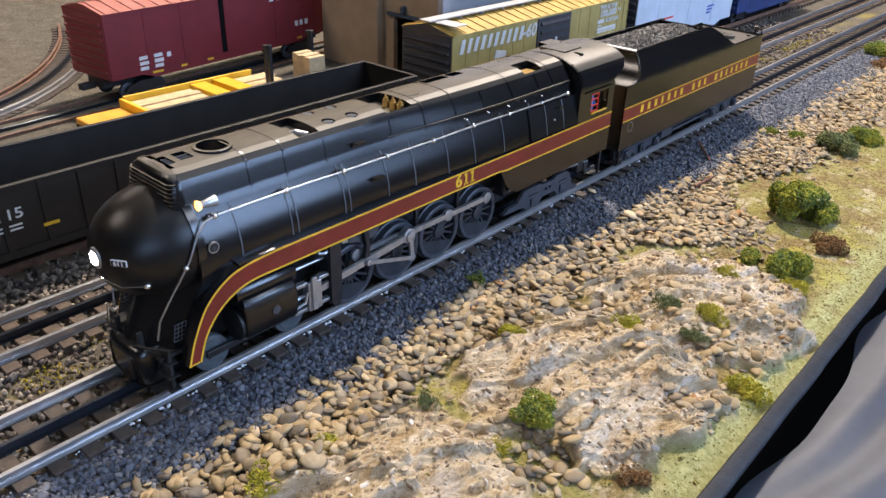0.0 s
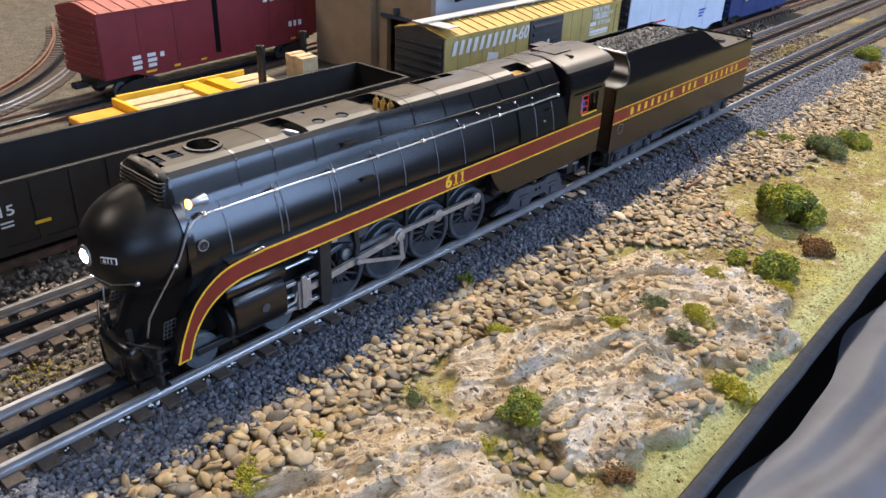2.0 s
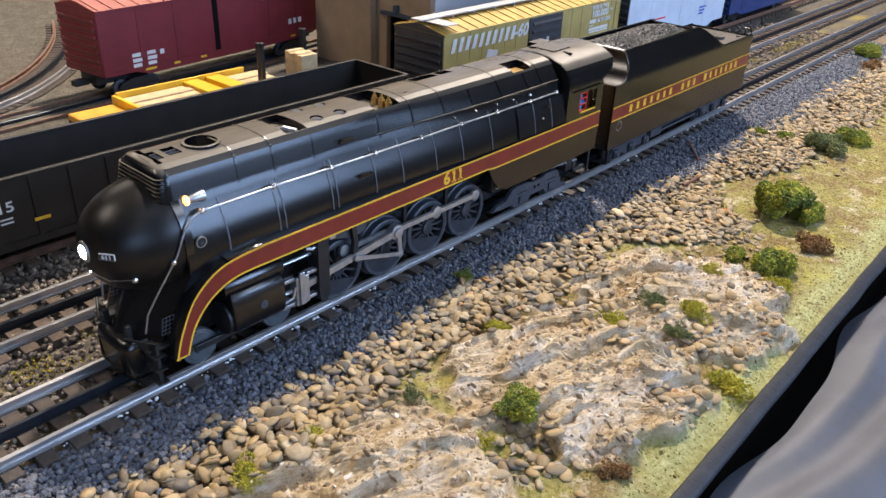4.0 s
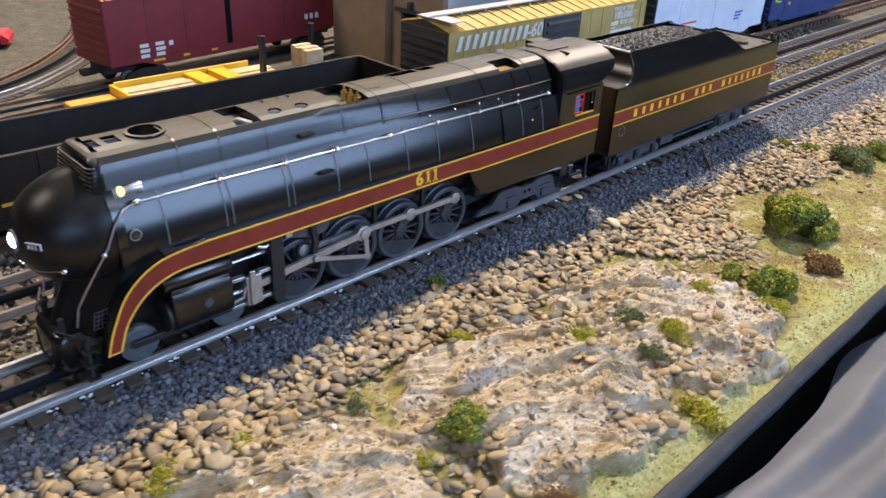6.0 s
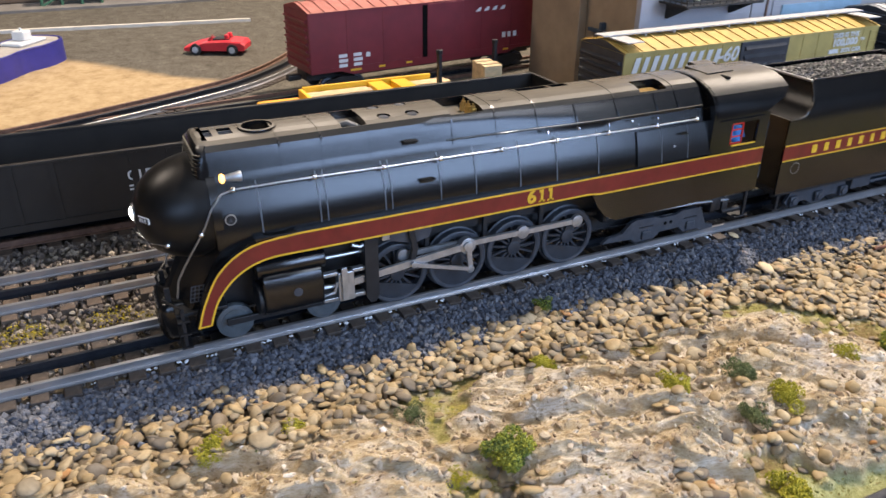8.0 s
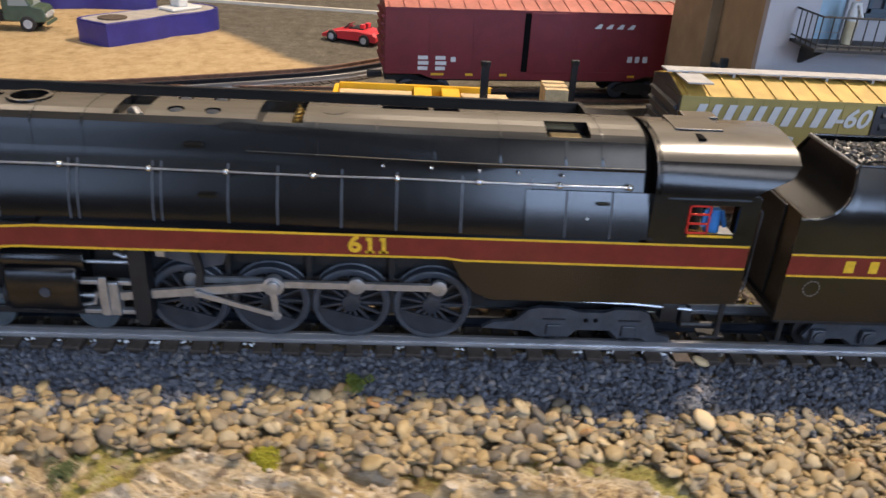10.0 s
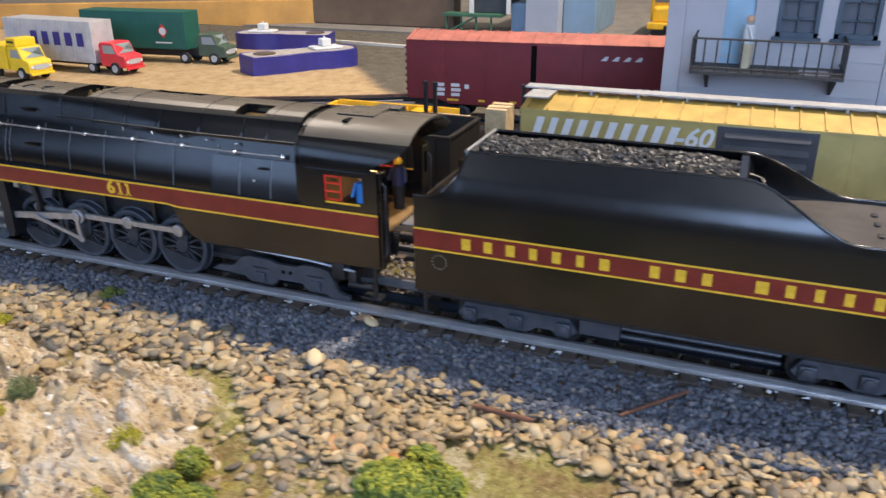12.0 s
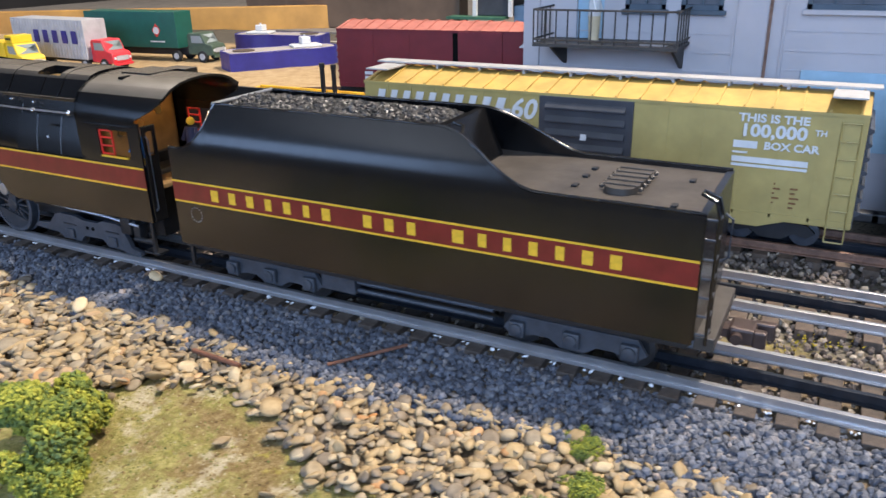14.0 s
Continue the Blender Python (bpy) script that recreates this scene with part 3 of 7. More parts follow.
def spaced(a, b, step):
    n = max(1, round((b - a) / step))
    return [a + (b - a) * i / n for i in range(n + 1)]


def pebble_edge(y):
    """Inner and outer limit of the river pebbles along the track."""
    inner = 0.0565 + 0.003 * math.sin(y * 31) + 0.0085 * zone(y, 0.42, 0.52)
    outer = 0.090 + 0.006 * zone(y, 0.5, 0.6) + 0.006 * math.sin(y * 37) + 0.038 * zone(y, 0.46, 0.535) * (1 - zone(y, 0.565, 0.60)) + 0.02 * zone(y, 0.62, 0.70) + 0.01 * zone(y, 0.75, 0.9)
    return inner, outer


def front_mask(x, y):
    a, b = pebble_edge(y)
    return rock_mask(x, y), 1 - zone(x + 0.006 * noise.noise(Vector((x * 90, y * 90, 0))), b - 0.012, b + 0.002), zone(x + 0.016 * noise.noise(Vector((x * 60, y * 60, 20))), 0.195, 0.213)


tagged(field("ground", spaced(-0.03, 0.075, 0.004) + spaced(0.076, 0.2212, 0.00082), spaced(0.0, 0.15, 0.002) + spaced(0.151, 0.52, 0.00082) + spaced(0.523, 1.5, 0.004) + spaced(1.55, 2.6, 0.05), height, front_mask, SCENERY, False),
       "tan plaster rock ground with turf and dirt in front of the track", "ground", kind="structure")


def yard_height(x, y):
    lift = 0.0065 * zone(-x, 0.18, 0.26)
    return 0.0118 + lift + 0.0005 * noise.noise(Vector((x * 60, y * 60, 0)))


def yard_mask(x, y):
    w = 0.05 * noise.noise(Vector((x * 9, y * 9, 2))) + 0.015 * noise.noise(Vector((x * 40, y * 40, 2)))
    edge = 0.28 + 0.886 * (x + 0.505)
    sand = (1 - zone(y - edge + 0.5 * w, -0.012, 0.012)) * zone(-x + 0.42 * (0.30 - y) - 0.458 + w * 0.2, 0.012, 0.03) * (1 - zone(-x + w, 0.80, 0.84))
    turf = max(0, noise.noise(Vector((x * 30, y * 14, 8)))) * zone(-x, 0.03, 0.04) * (1 - zone(-x, 0.05, 0.06)) * 1.6
    return sand, min(1, turf), 0


tagged(field("yard", spaced(-1.02, -0.03, 0.009), spaced(-1.3, 2.6, 0.016), yard_height, yard_mask, YARD),
       "grey brown yard soil with a sand patch behind the trains", "ground", kind="structure")

# The table under it, its black edge and the cloth that hangs over it.
EDGE = worn("black_table_edge", (0.014, 0.017, 0.024), 0.55, 80, 0.4, grain=500, relief=0.5, dist=0.0006)
WOOD = worn("raw_board", (0.36, 0.23, 0.11), 0.7, 20, 0.3, grain=200, relief=0.3)
table = thing("layout_table", "long wooden layout table with a black edge strip", "table", kind="structure")
part("table_top", box(-1.02, 0.2105, -1.3, 2.6, -0.05, 0.0005), WOOD, table)
part("edge_board", box(0.2110, 0.2190, -0.25, 2.6, -0.45, 0.0035), DARK, table, "black fascia board")
edge_line = spaced(-0.2, 2.6, 0.012)
rings = []
for y in edge_line:
    w = 0.0006 * noise.noise(Vector((0, y * 30, 4)))
    h = 0.0122 + 0.0007 * noise.noise(Vector((1, y * 60, 4)))
    rings.append([(0.2196, y, 0.0036), (0.2200 + w, y, h - 0.001), (0.2210 + w, y, h), (0.2265 + w * 2, y, h - 0.0008), (0.2278 + w * 2, y, h - 0.0025), (0.2270 + w, y, 0.0055)])
part("edge_strip", loft(rings), EDGE, table, "torn black edge strip", smooth=50)
for lx, ly in ((-0.9, -1.1), (0.02, -1.1), (-0.9, 0.7), (0.02, 0.7), (-0.9, 2.4), (0.02, 2.4)):
    part("leg", box(lx - 0.035, lx + 0.035, ly - 0.035, ly + 0.035, -0.93, -0.05, 0.004), WOOD, table)
settle(table, -0.4, 0.65, -0.93)

CLOTH = worn("grey_black_cloth", (0.062, 0.07, 0.09), 0.5, 25, 0.2, grain=2600, relief=0.3, dist=0.0003, spec=0.5)
rows = []
for j, y in enumerate(spaced(-0.3, 1.4, 0.008)):
    row = []
    rim = 0.0050 * math.cos((y - 0.42) * 33) + 0.0014 * math.sin(y * 71)
    for i in range(44):
        u = i / 43
        s = noise.noise(Vector((u * 7 - y * 5, y * 1.6, 2))) * 0.6 + noise.noise(Vector((u * 15 - y * 9, y * 3, 6))) * 0.4
        x = 0.2285 + rim * (1 - u) + 0.2 * u
        z = -0.008 + 0.006 * math.sin(min(1, u * 6) * math.pi * 0.5) - 0.35 * max(0, u - 0.25) ** 1.5 + 0.016 * s * min(1, u * 5)
        if i == 0:
            x, z = x + 0.03, z - 0.03
        row.append((x, y, z))
    rows.append(row)
cloth = part("table_cloth", loft(rows, closed=False), CLOTH, None, smooth=80)
sol = cloth.modifiers.new("thick", "SOLIDIFY")
sol.thickness = 0.0008
tagged(cloth, "dark grey fabric skirt bunched along the table edge", "cloth")


# ---- railway tracks ----
def rail_profile(w, h):
    return [(-w, 0), (w, 0), (w, 0.0006), (0.0005, 0.001), (0.0005, h - 0.0015), (0.0012, h - 0.0012), (0.0012, h - 0.0002), (0.0009, h), (-0.0009, h), (-0.0012, h - 0.0002), (-0.0012, h - 0.0012), (-0.0005, h - 0.0015), (-0.0005, 0.001), (-w, 0.0006)]


def rail(line, offset, mat, parent, label="", lift=0.0):
    """A rail beside a line of (x, y)."""
    pts = [Vector((*p, 0)) for p in line]
    rings = []
    for i, p in enumerate(pts):
        d = (pts[min(i + 1, len(pts) - 1)] - pts[max(i - 1, 0)]).normalized()
        side = Vector((d.y, -d.x, 0))
        rings.append([tuple(p + side * (offset + a) + Vector((0, 0, TIE + lift + b))) for a, b in rail_profile(0.0019, RAIL - TIE)])
    return part("rail", loft(rings), mat, parent, label)


def sleepers(line_at, ys, parent, mat, seed, joined, lift=0.0):
    """Sleepers at the given stations; line_at gives the place and the heading there."""
    rng = random.Random(seed)
    mesh = None
    bm = bmesh.new()
    for s in ys:
        (x, y), heading = line_at(s)
        m = pose(x + rng.uniform(-0.0006, 0.0006), y, TIE - 0.003 + lift, rng.uniform(-0.8, 0.8), 0, heading + rng.uniform(-1.2, 1.2))
        if joined:
            bmesh.ops.create_cube(bm, size=1, matrix=m @ Matrix.Diagonal((0.0535, 0.0076, 0.006, 1)))
        elif mesh is None:
            b = box(-0.0268, 0.0268, -0.0038, 0.0038, -0.003, 0.003, 0.0004)
            o = part("sleeper", b, mat, parent)
            o.matrix_basis = m
            mesh = o
        else:
            again(mesh, m, parent)
    if joined:
        o = tagged(part("sleepers", bm, mat, parent), kind="stuff")
    else:
        bm.free()


def straight(x0, y0=0.0, slope=0.0):
    def at(s):
        return (x0 + slope * (s - y0), s), -math.degrees(math.atan(slope))
    return at


def railway(label, x, mats, tie_mat, seed, near, far, slope=0.0, y0=0.0):
    t = thing("railway_track", label, "track", kind="structure")
    at = straight(x, y0, slope)
    line = [at(near)[0], at(far)[0]]
    for off, m in zip((-GAUGE, 0, GAUGE), mats):
        rail(line, off, m, t)
    return t, at


track_main, at_main = railway("three-rail model track with silver outer rails and a blackened middle rail", 0.0, (RAILTOP, RAILBLACK, RAILTOP), SLEEPER, 1, -0.3, 2.6)
track_two, at_two = railway("empty three-rail track with silver rails on tan sleepers", -0.0815, (RAILTOP, RAILBLACK, RAILTOP), SLEEPERTAN, 2, -0.3, 2.6)
track_three, at_three = railway("three-rail track with rusty rails under the goods wagons", -0.1665, (RUST, RAILBLACK, RUST), SLEEPERTAN, 3, -0.3, 2.6)
track_four, at_four = railway("rusty three-rail siding under a flat wagon", -0.262, (RUST, RAILBLACK, RUST), SLEEPERTAN, 4, -0.3, 0.62)
track_five, at_five = railway("rusty three-rail siding under the red boxcar", -0.398, (RUST, RAILBLACK, RUST), SLEEPERTAN, 5, 0.1, 0.95, -0.115, 0.36)
curve_track = thing("railway_track", "rusty curved three-rail siding leaving through the yard", "track", kind="structure")
bend = lerp_line([(-0.335, 0.0), (-0.372, 0.11), (-0.405, 0.19), (-0.432, 0.25), (-0.458, 0.30), (-0.490, 0.340), (-0.528, 0.376), (-0.578, 0.413), (-0.645, 0.452), (-0.72, 0.485)], 60)
for off, m in zip((-GAUGE, 0, GAUGE), (RUST, RAILBLACK, RAILTOP)):
    rail(bend, off, m, curve_track, lift=0.0030)


def bend_at(i):
    a, b = Vector(bend[max(i - 1, 0)]), Vector(bend[min(i + 1, len(bend) - 1)])
    return bend[i], math.degrees(math.atan2(b.y - a.y, b.x - a.x)) - 90


sleepers(bend_at, range(0, 60), curve_track, SLEEPER, 9, False, lift=0.0030)
STEP = 0.01385

# ---- the steam locomotive ----
loco = thing("steam_locomotive", "black streamlined model steam locomotive with a maroon and yellow stripe", "locomotive")
FRONT = [(0.0262, 0.074), (0.0272, 0.080), (0.0267, 0.0865), (0.0252, 0.0925), (0.0228, 0.0985), (0.0202, 0.1035), (0.0190, 0.1055), (0.0182, 0.1080), (0.0174, 0.1140), (0.0161, 0.1178), (0.0138, 0.1202), (0.0100, 0.1212), (0.0050, 0.1216), (0.0, 0.1217)]
REAR = [(0.0290, 0.074), (0.0301, 0.080), (0.0290, 0.087), (0.0273, 0.0935), (0.0255, 0.0990), (0.0240, 0.1030), (0.0231, 0.1066), (0.0234, 0.1080), (0.0206, 0.1122), (0.0172, 0.1172), (0.0146, 0.1195), (0.0100, 0.1208), (0.0050, 0.1213), (0.0, 0.1214)]


def blend(a, b, t):
    return [((1 - t) * p[0] + t * q[0], (1 - t) * p[1] + t * q[1]) for p, q in zip(a, b)]


def profile_at(y):
    return blend(FRONT, REAR, zone(y, 0.300, 0.425))


def whole(half, y, grow=0.0):
    """The closed ring of a half profile."""
    c = (0, 0.09)
    g = [(x + grow * (1 if x > 0.0001 else 0), z + grow * (1 if z > 0.1 else 0)) for x, z in half]
    return [(x, y, z) for x, z in g] + [(-x, y, z) for x, z in reversed(g[:-1])]


def casing_ring(y):
    return whole(profile_at(y), y)


casing = part("boiler_casing", loft([casing_ring(y) for y in (0.199, 0.21, 0.24, 0.28, 0.30, 0.312, 0.324, 0.336, 0.348, 0.36, 0.372, 0.384, 0.396, 0.41, 0.425, 0.45, 0.481)]), TANTOPBLACK, loco)
holes = bmesh.new()
for x0, x1, y0, y1 in ((-0.0050, 0.0050, 0.2012, 0.2062), (-0.0050, 0.0042, 0.2092, 0.2155), (-0.011, 0.0135, 0.265, 0.2775), (-0.013, 0.0145, 0.322, 0.3405), (-0.012, -0.004, 0.372, 0.392), (-0.012, -0.004, 0.394, 0.405), (0.004, 0.016, 0.440, 0.4585)):
    box(x0, x1, y0, y1, 0.1155 if y0 > 0.3 else 0.117, 0.13, bm=holes)
cyl(Matrix.Translation((0, 0.2275, 0.1225)), 0.0072, 0.012, 28, bm=holes)
for x, y in ((0.0075, 0.2885), (0.0080, 0.3035), (-0.0085, 0.2885), (-0.0085, 0.3035)):
    cyl(Matrix.Translation((x, y, 0.1235)), 0.0034, 0.006, 20, bm=holes)
carve(casing, holes)
casing.data.shade_smooth()
casing.data.set_sharp_from_angle(angle=radians(24))
for p in casing.data.polygons:
    if abs(p.normal.z) > 0.9:
        p.use_smooth = False
casing.data.materials.clear()
casing.data.materials.append(TANTOPBLACK)

part("cab_neck", slab_y([(x * 0.93, z - 0.002) for x, z in REAR] + [(-x * 0.93, z - 0.002) for x, z in reversed(REAR[:-1])], 0.479, 0.4845), DARK, loco)

# Top plate: the tan crown of the casing, with ring and lips round the openings.
ring = cyl(Matrix.Translation((0, 0.2275, 0.1219)), 0.0088, 0.0016, 32, bevel=0.0004)
chimney = part("chimney_ring", ring, TANTOPBLACK, loco, smooth=40)
carve(chimney, cyl(Matrix.Translation((0, 0.2275, 0.1225)), 0.0072, 0.01, 32))
chimney.data.materials.clear()
chimney.data.materials.append(TANTOPBLACK)
for x, y in ((0.0075, 0.2885), (0.0080, 0.3035), (-0.0085, 0.2885), (-0.0085, 0.3035)):
    part("round_lid", cyl(Matrix.Translation((x, y, 0.1206)), 0.0030, 0.001, 20, r2=0.0024), GUNMETAL, loco, smooth=40)
for i, x in enumerate((-0.002, 0.0035, 0.0090)):
    v = cyl(Matrix.Translation((x, 0.3375, 0.1170)), 0.0019, 0.005, 14)
    cyl(Matrix.Translation((x, 0.3375, 0.1200)), 0.0013, 0.0016, 12, bm=v)
    cyl(Matrix.Translation((x, 0.3375, 0.1213)), 0.0006, 0.002, 8, bm=v)
    part("safety_valve", v, BRASS, loco, "small brass safety valve", smooth=40)
for x in (-0.0028, -0.0003, 0.0022):
    part("grille_bar", box(x, x + 0.0006, 0.2012, 0.2062, 0.1196, 0.1212), GUNMETAL, loco)
for x in (-0.0020, 0.0010):
    part("grille_bar", box(x, x + 0.0006, 0.2092, 0.2155, 0.1196, 0.1212), GUNMETAL, loco)
part("generator", tube([(0.001, 0.268, 0.1175), (0.004, 0.271, 0.119), (0.009, 0.2745, 0.118)], 0.0016), STEEL, loco)
part("roof_disc", cyl(Matrix.Translation((0.001, 0.352, 0.1211)), 0.0065, 0.001, 28, r2=0.006), TANTOPBLACK, loco, smooth=40)
part("whistle_tray", box(0.006, 0.0145, 0.4425, 0.4555, 0.1155, 0.1172, 0.0004), BRASS, loco)

# Seam bands over the casing.
for y in (0.2335, 0.2535, 0.2775, 0.3215, 0.3463, 0.3705, 0.3943, 0.421, 0.448, 0.4631):
    prof = profile_at(y)
    outer = [(x + 0.00028, z + 0.00028 * (z > 0.1)) for x, z in prof[6:]]
    ringa = [(x, y - 0.0005, z) for x, z in outer] + [(-x, y - 0.0005, z) for x, z in reversed(outer[:-1])]
    ringb = [(x, y + 0.0005, z) for x, z in outer] + [(-x, y + 0.0005, z) for x, z in reversed(outer[:-1])]
    b = loft([[(x * 0.985, y, z - 0.0006) for x, y, z in ringa], ringa, ringb, [(x * 0.985, y, z - 0.0006) for x, y, z in ringb]], closed=False)
    if 0.262 < y < 0.28 or 0.32 < y < 0.342 or 0.371 < y < 0.407 or 0.439 < y < 0.46:
        for sx in (1, -1):
            c = b.copy()
            bmesh.ops.delete(c, geom=[q for q in c.verts if q.co.z > 0.1186 or q.co.x * sx < 0], context="VERTS")
            part("seam_band", c, TANTOPBLACK, loco, smooth=50)
        b.free()
    else:
        part("seam_band", b, TANTOPBLACK, loco, smooth=50)
for y in (0.2200, 0.2480, 0.2515, 0.2810, 0.2845, 0.3111, 0.331, 0.357, 0.3794, 0.406, 0.4345):
    prof = [(x + 0.0003, z) for x, z in profile_at(y)[1:6]]
    for sx in (1, -1):
        part("seam_band", loft([[(sx * x, y - 0.0004, z) for x, z in prof], [(sx * x, y + 0.0004, z) for x, z in prof]], closed=False), SEAMGLINT, loco, smooth=50)
for sx in (1, -1):
    o = [(x + 0.0011, z) for x, z in REAR[1:5]]
    i = [(x + 0.0001, z) for x, z in reversed(REAR[1:5])]
    part("firebox_panel", loft([[(sx * x, 0.432, z) for x, z in o + i], [(sx * x, 0.4865, z) for x, z in o + i]]), BLACK, loco, smooth=40)
    for y in (0.449, 0.468):
        part("panel_bead", loft([[(sx * (x + 0.0012), y - 0.0004, z) for x, z in REAR[1:5]], [(sx * (x + 0.0014), y, z) for x, z in REAR[1:5]], [(sx * (x + 0.0012), y + 0.0004, z) for x, z in REAR[1:5]]], closed=False), SEAMGLINT, loco, smooth=50)

for sx in (1, -1):
    crease = []
    for y in spaced(0.318, 0.4805, 0.008):
        x, z = profile_at(y)[7]
        crease.append((sx * (x + 0.0002), y, z))
    part("casing_ledge", tube(crease, 0.0005, 8), TANTOPBLACK, loco, smooth=60)

# Nose, headlight and louvres.
nose_rings = []
for i in range(15):
    a = i / 14 * math.pi / 2
    r, y = math.cos(a) ** 0.80, 0.2 - 0.0330 * math.sin(a)
    nose_rings.append([(0.0264 * r * math.cos(k * math.tau / 40), y, 0.0885 - 0.0015 * math.sin(a) + 0.0252 * r * math.sin(k * math.tau / 40)) for k in range(40)])
nose = part("nose", loft(nose_rings), NOSEBLACK, loco, smooth=60)
part("nose_band", loft([[(0.0272 * math.cos(k * math.tau / 48), y, 0.0885 + 0.0258 * math.sin(k * math.tau / 48)) for k in range(48)] for y in (0.1985, 0.1995, 0.2015, 0.2025)]), BLACK, loco, smooth=60)
lamp_at = Matrix.Translation((0, 0.1690, 0.0885)) @ AY
headlight = part("headlight", cyl(lamp_at, 0.0048, 0.005, 24, bevel=0.0006), STEEL, loco, "round headlight shining white", smooth=40)
part("lens", ball(Matrix.Translation((0, 0.1668, 0.0885)) @ Matrix.Diagonal((1, 0.45, 1, 1)), 0.0034), HEADLAMP, headlight, "glowing white lens", smooth=60)
plate = part("number_board", box(-0.0044, 0.0044, -0.0005, 0.0005, -0.0019, 0.0019, 0.0003), WHITEPAINT, loco, "small white-edged number board on the nose")
plate.matrix_basis = Matrix.Translation((0.0137, 0.1704, 0.0900)) @ pose(0, 0, 0, 0, 0, 33) @ Matrix.Scale(0.8, 4)
part("field", box(-0.0040, 0.0040, -0.0007, -0.0005, -0.0015, 0.0015), FLATBLACK, plate)
lettering("number", "611", 0.0034, Matrix.Translation((0, -0.0008, 0)) @ pose(0, 0, 0, 90, 0, 0), WHITEPAINT, plate, bold=0.00012, deep=0.0001, wide=1.15)
house = []
for z, w, y in ((0.1035, 0.0186, 0.1935), (0.1080, 0.0184, 0.1942), (0.1140, 0.0178, 0.1952), (0.1182, 0.0166, 0.1960), (0.1206, 0.0142, 0.1975), (0.1216, 0.0100, 0.1992)):
    house.append([(w, 0.2005, z), (w, y + 0.0035, z), (w - 0.0008, y + 0.0014, z), (w - 0.0026, y, z), (-w + 0.0026, y, z), (-w + 0.0008, y + 0.0014, z), (-w, y + 0.0035, z), (-w, 0.2005, z)])
part("louvre_housing", loft(house), TANTOPBLACK, loco, smooth=50)
for i in range(7):
    z = 0.1062 + i * 0.00175
    w, y = 0.0181 - 0.00012 * i, 0.1939 + 0.00029 * i
    part("louvre", slab_z([(-w, y + 0.0024), (-w + 0.0010, y + 0.0006), (-w + 0.0030, y - 0.0006), (w - 0.0030, y - 0.0006), (w - 0.0010, y + 0.0006), (w, y + 0.0024)], z, z + 0.0006), TANTOPBLACK, loco)
for sx in (1, -1):
    mk = part("marker_lamp", cyl(Matrix.Translation((sx * 0.0194, 0.2098, 0.1062)) @ AY, 0.0026, 0.0090, 20, r2=0.0013, bevel=0.0003), STEEL, loco, "lit marker lamp on the casing side", smooth=40)
    part("lens", ball(Matrix.Translation((sx * 0.0194, 0.2056, 0.1062)) @ Matrix.Diagonal((1, 0.6, 1, 1)), 0.0023), MARKER, mk, "glowing amber lens", smooth=60)
    part("bracket", box(sx * 0.0165, sx * 0.0192, 0.2065, 0.2105, 0.1046, 0.1054), BRASS, mk)
    disc = part("round_plate", cyl(Matrix.Translation((sx * 0.0270, 0.2060, 0.0890)) @ AX, 0.0026, 0.0008, 24), STEEL, loco, "small round plate with a bright rim", smooth=40)
    part("field", cyl(Matrix.Translation((sx * 0.0271, 0.2060, 0.0890)) @ AX, 0.0021, 0.0009, 24), FLATBLACK, disc, smooth=40)
    part("emblem", slab_x([(0.2050, 0.0880), (0.2070, 0.0880), (0.2060, 0.0902)], sx * 0.0271 - 0.0006, sx * 0.0271 + 0.0006), GUNMETAL, disc)

# Handrails.
HAND = [(0.2088, 0.1028), (0.2465, 0.1028), (0.281, 0.1022), (0.3111, 0.1019), (0.3456, 0.1016), (0.3794, 0.1018), (0.4125, 0.1014), (0.4457, 0.1012), (0.4747, 0.1014)]
for sx in (1, -1):
    line = [(sx * 0.019, 0.1785, 0.0505), (sx * 0.0205, 0.180, 0.060), (sx * 0.0225, 0.1838, 0.068), (sx * 0.027, 0.194, 0.0865), (sx * 0.0272, 0.1985, 0.096), (sx * 0.0265, 0.2035, 0.1015)] + [(sx * (0.0262 + 0.00025 * max(0, (y - 0.32) * 20)), y, z) for y, z in HAND]
    rail_part = part("handrail", tube(line, 0.0005, 8), HANDWIRE, loco, "thin bright wire handrail", smooth=60)
    for y, z in HAND + [(0.1925, 0.0838)]:
        x = 0.0262 + 0.00025 * max(0, (y - 0.32) * 20)
        st = ball(Matrix.Translation((sx * x, y, z)), 0.0015, 2)
        rod((sx * (x - 0.004), y, z - 0.0006), (sx * x, y, z), 0.0006, bm=st)
        part("stanchion", st, CHROME, rail_part, smooth=60)
for y, z in ((0.3735, 0.1068), (0.393, 0.1066), (0.4125, 0.1062), (0.4285, 0.1058), (0.4465, 0.1052)):
    b = ball(Matrix.Translation((0.0262, y, z)), 0.0008, 1)
    rod((0.0245, y, z), (0.0264, y, z), 0.0005, bm=b)
    part("washout_plug", b, CHROME, loco, smooth=60)
part("plug", ball(Matrix.Translation((0.0300, 0.458, 0.0882)), 0.0007, 1), WHITEPAINT, loco)
part("step_bracket", box(0.0262, 0.0305, 0.4615, 0.4665, 0.0945, 0.0952), BLACK, loco)
for y, x, z in ((0.3035, 0.0262, 0.0925), (0.2975, 0.0185, 0.1108)):
    sh = box(x, x + 0.0034, y - 0.0035, y + 0.0035, z, z + 0.0006)
    box(x, x + 0.0006, y - 0.0035, y + 0.0035, z - 0.0018, z, bm=sh)
    part("step", sh, BLACK, loco)
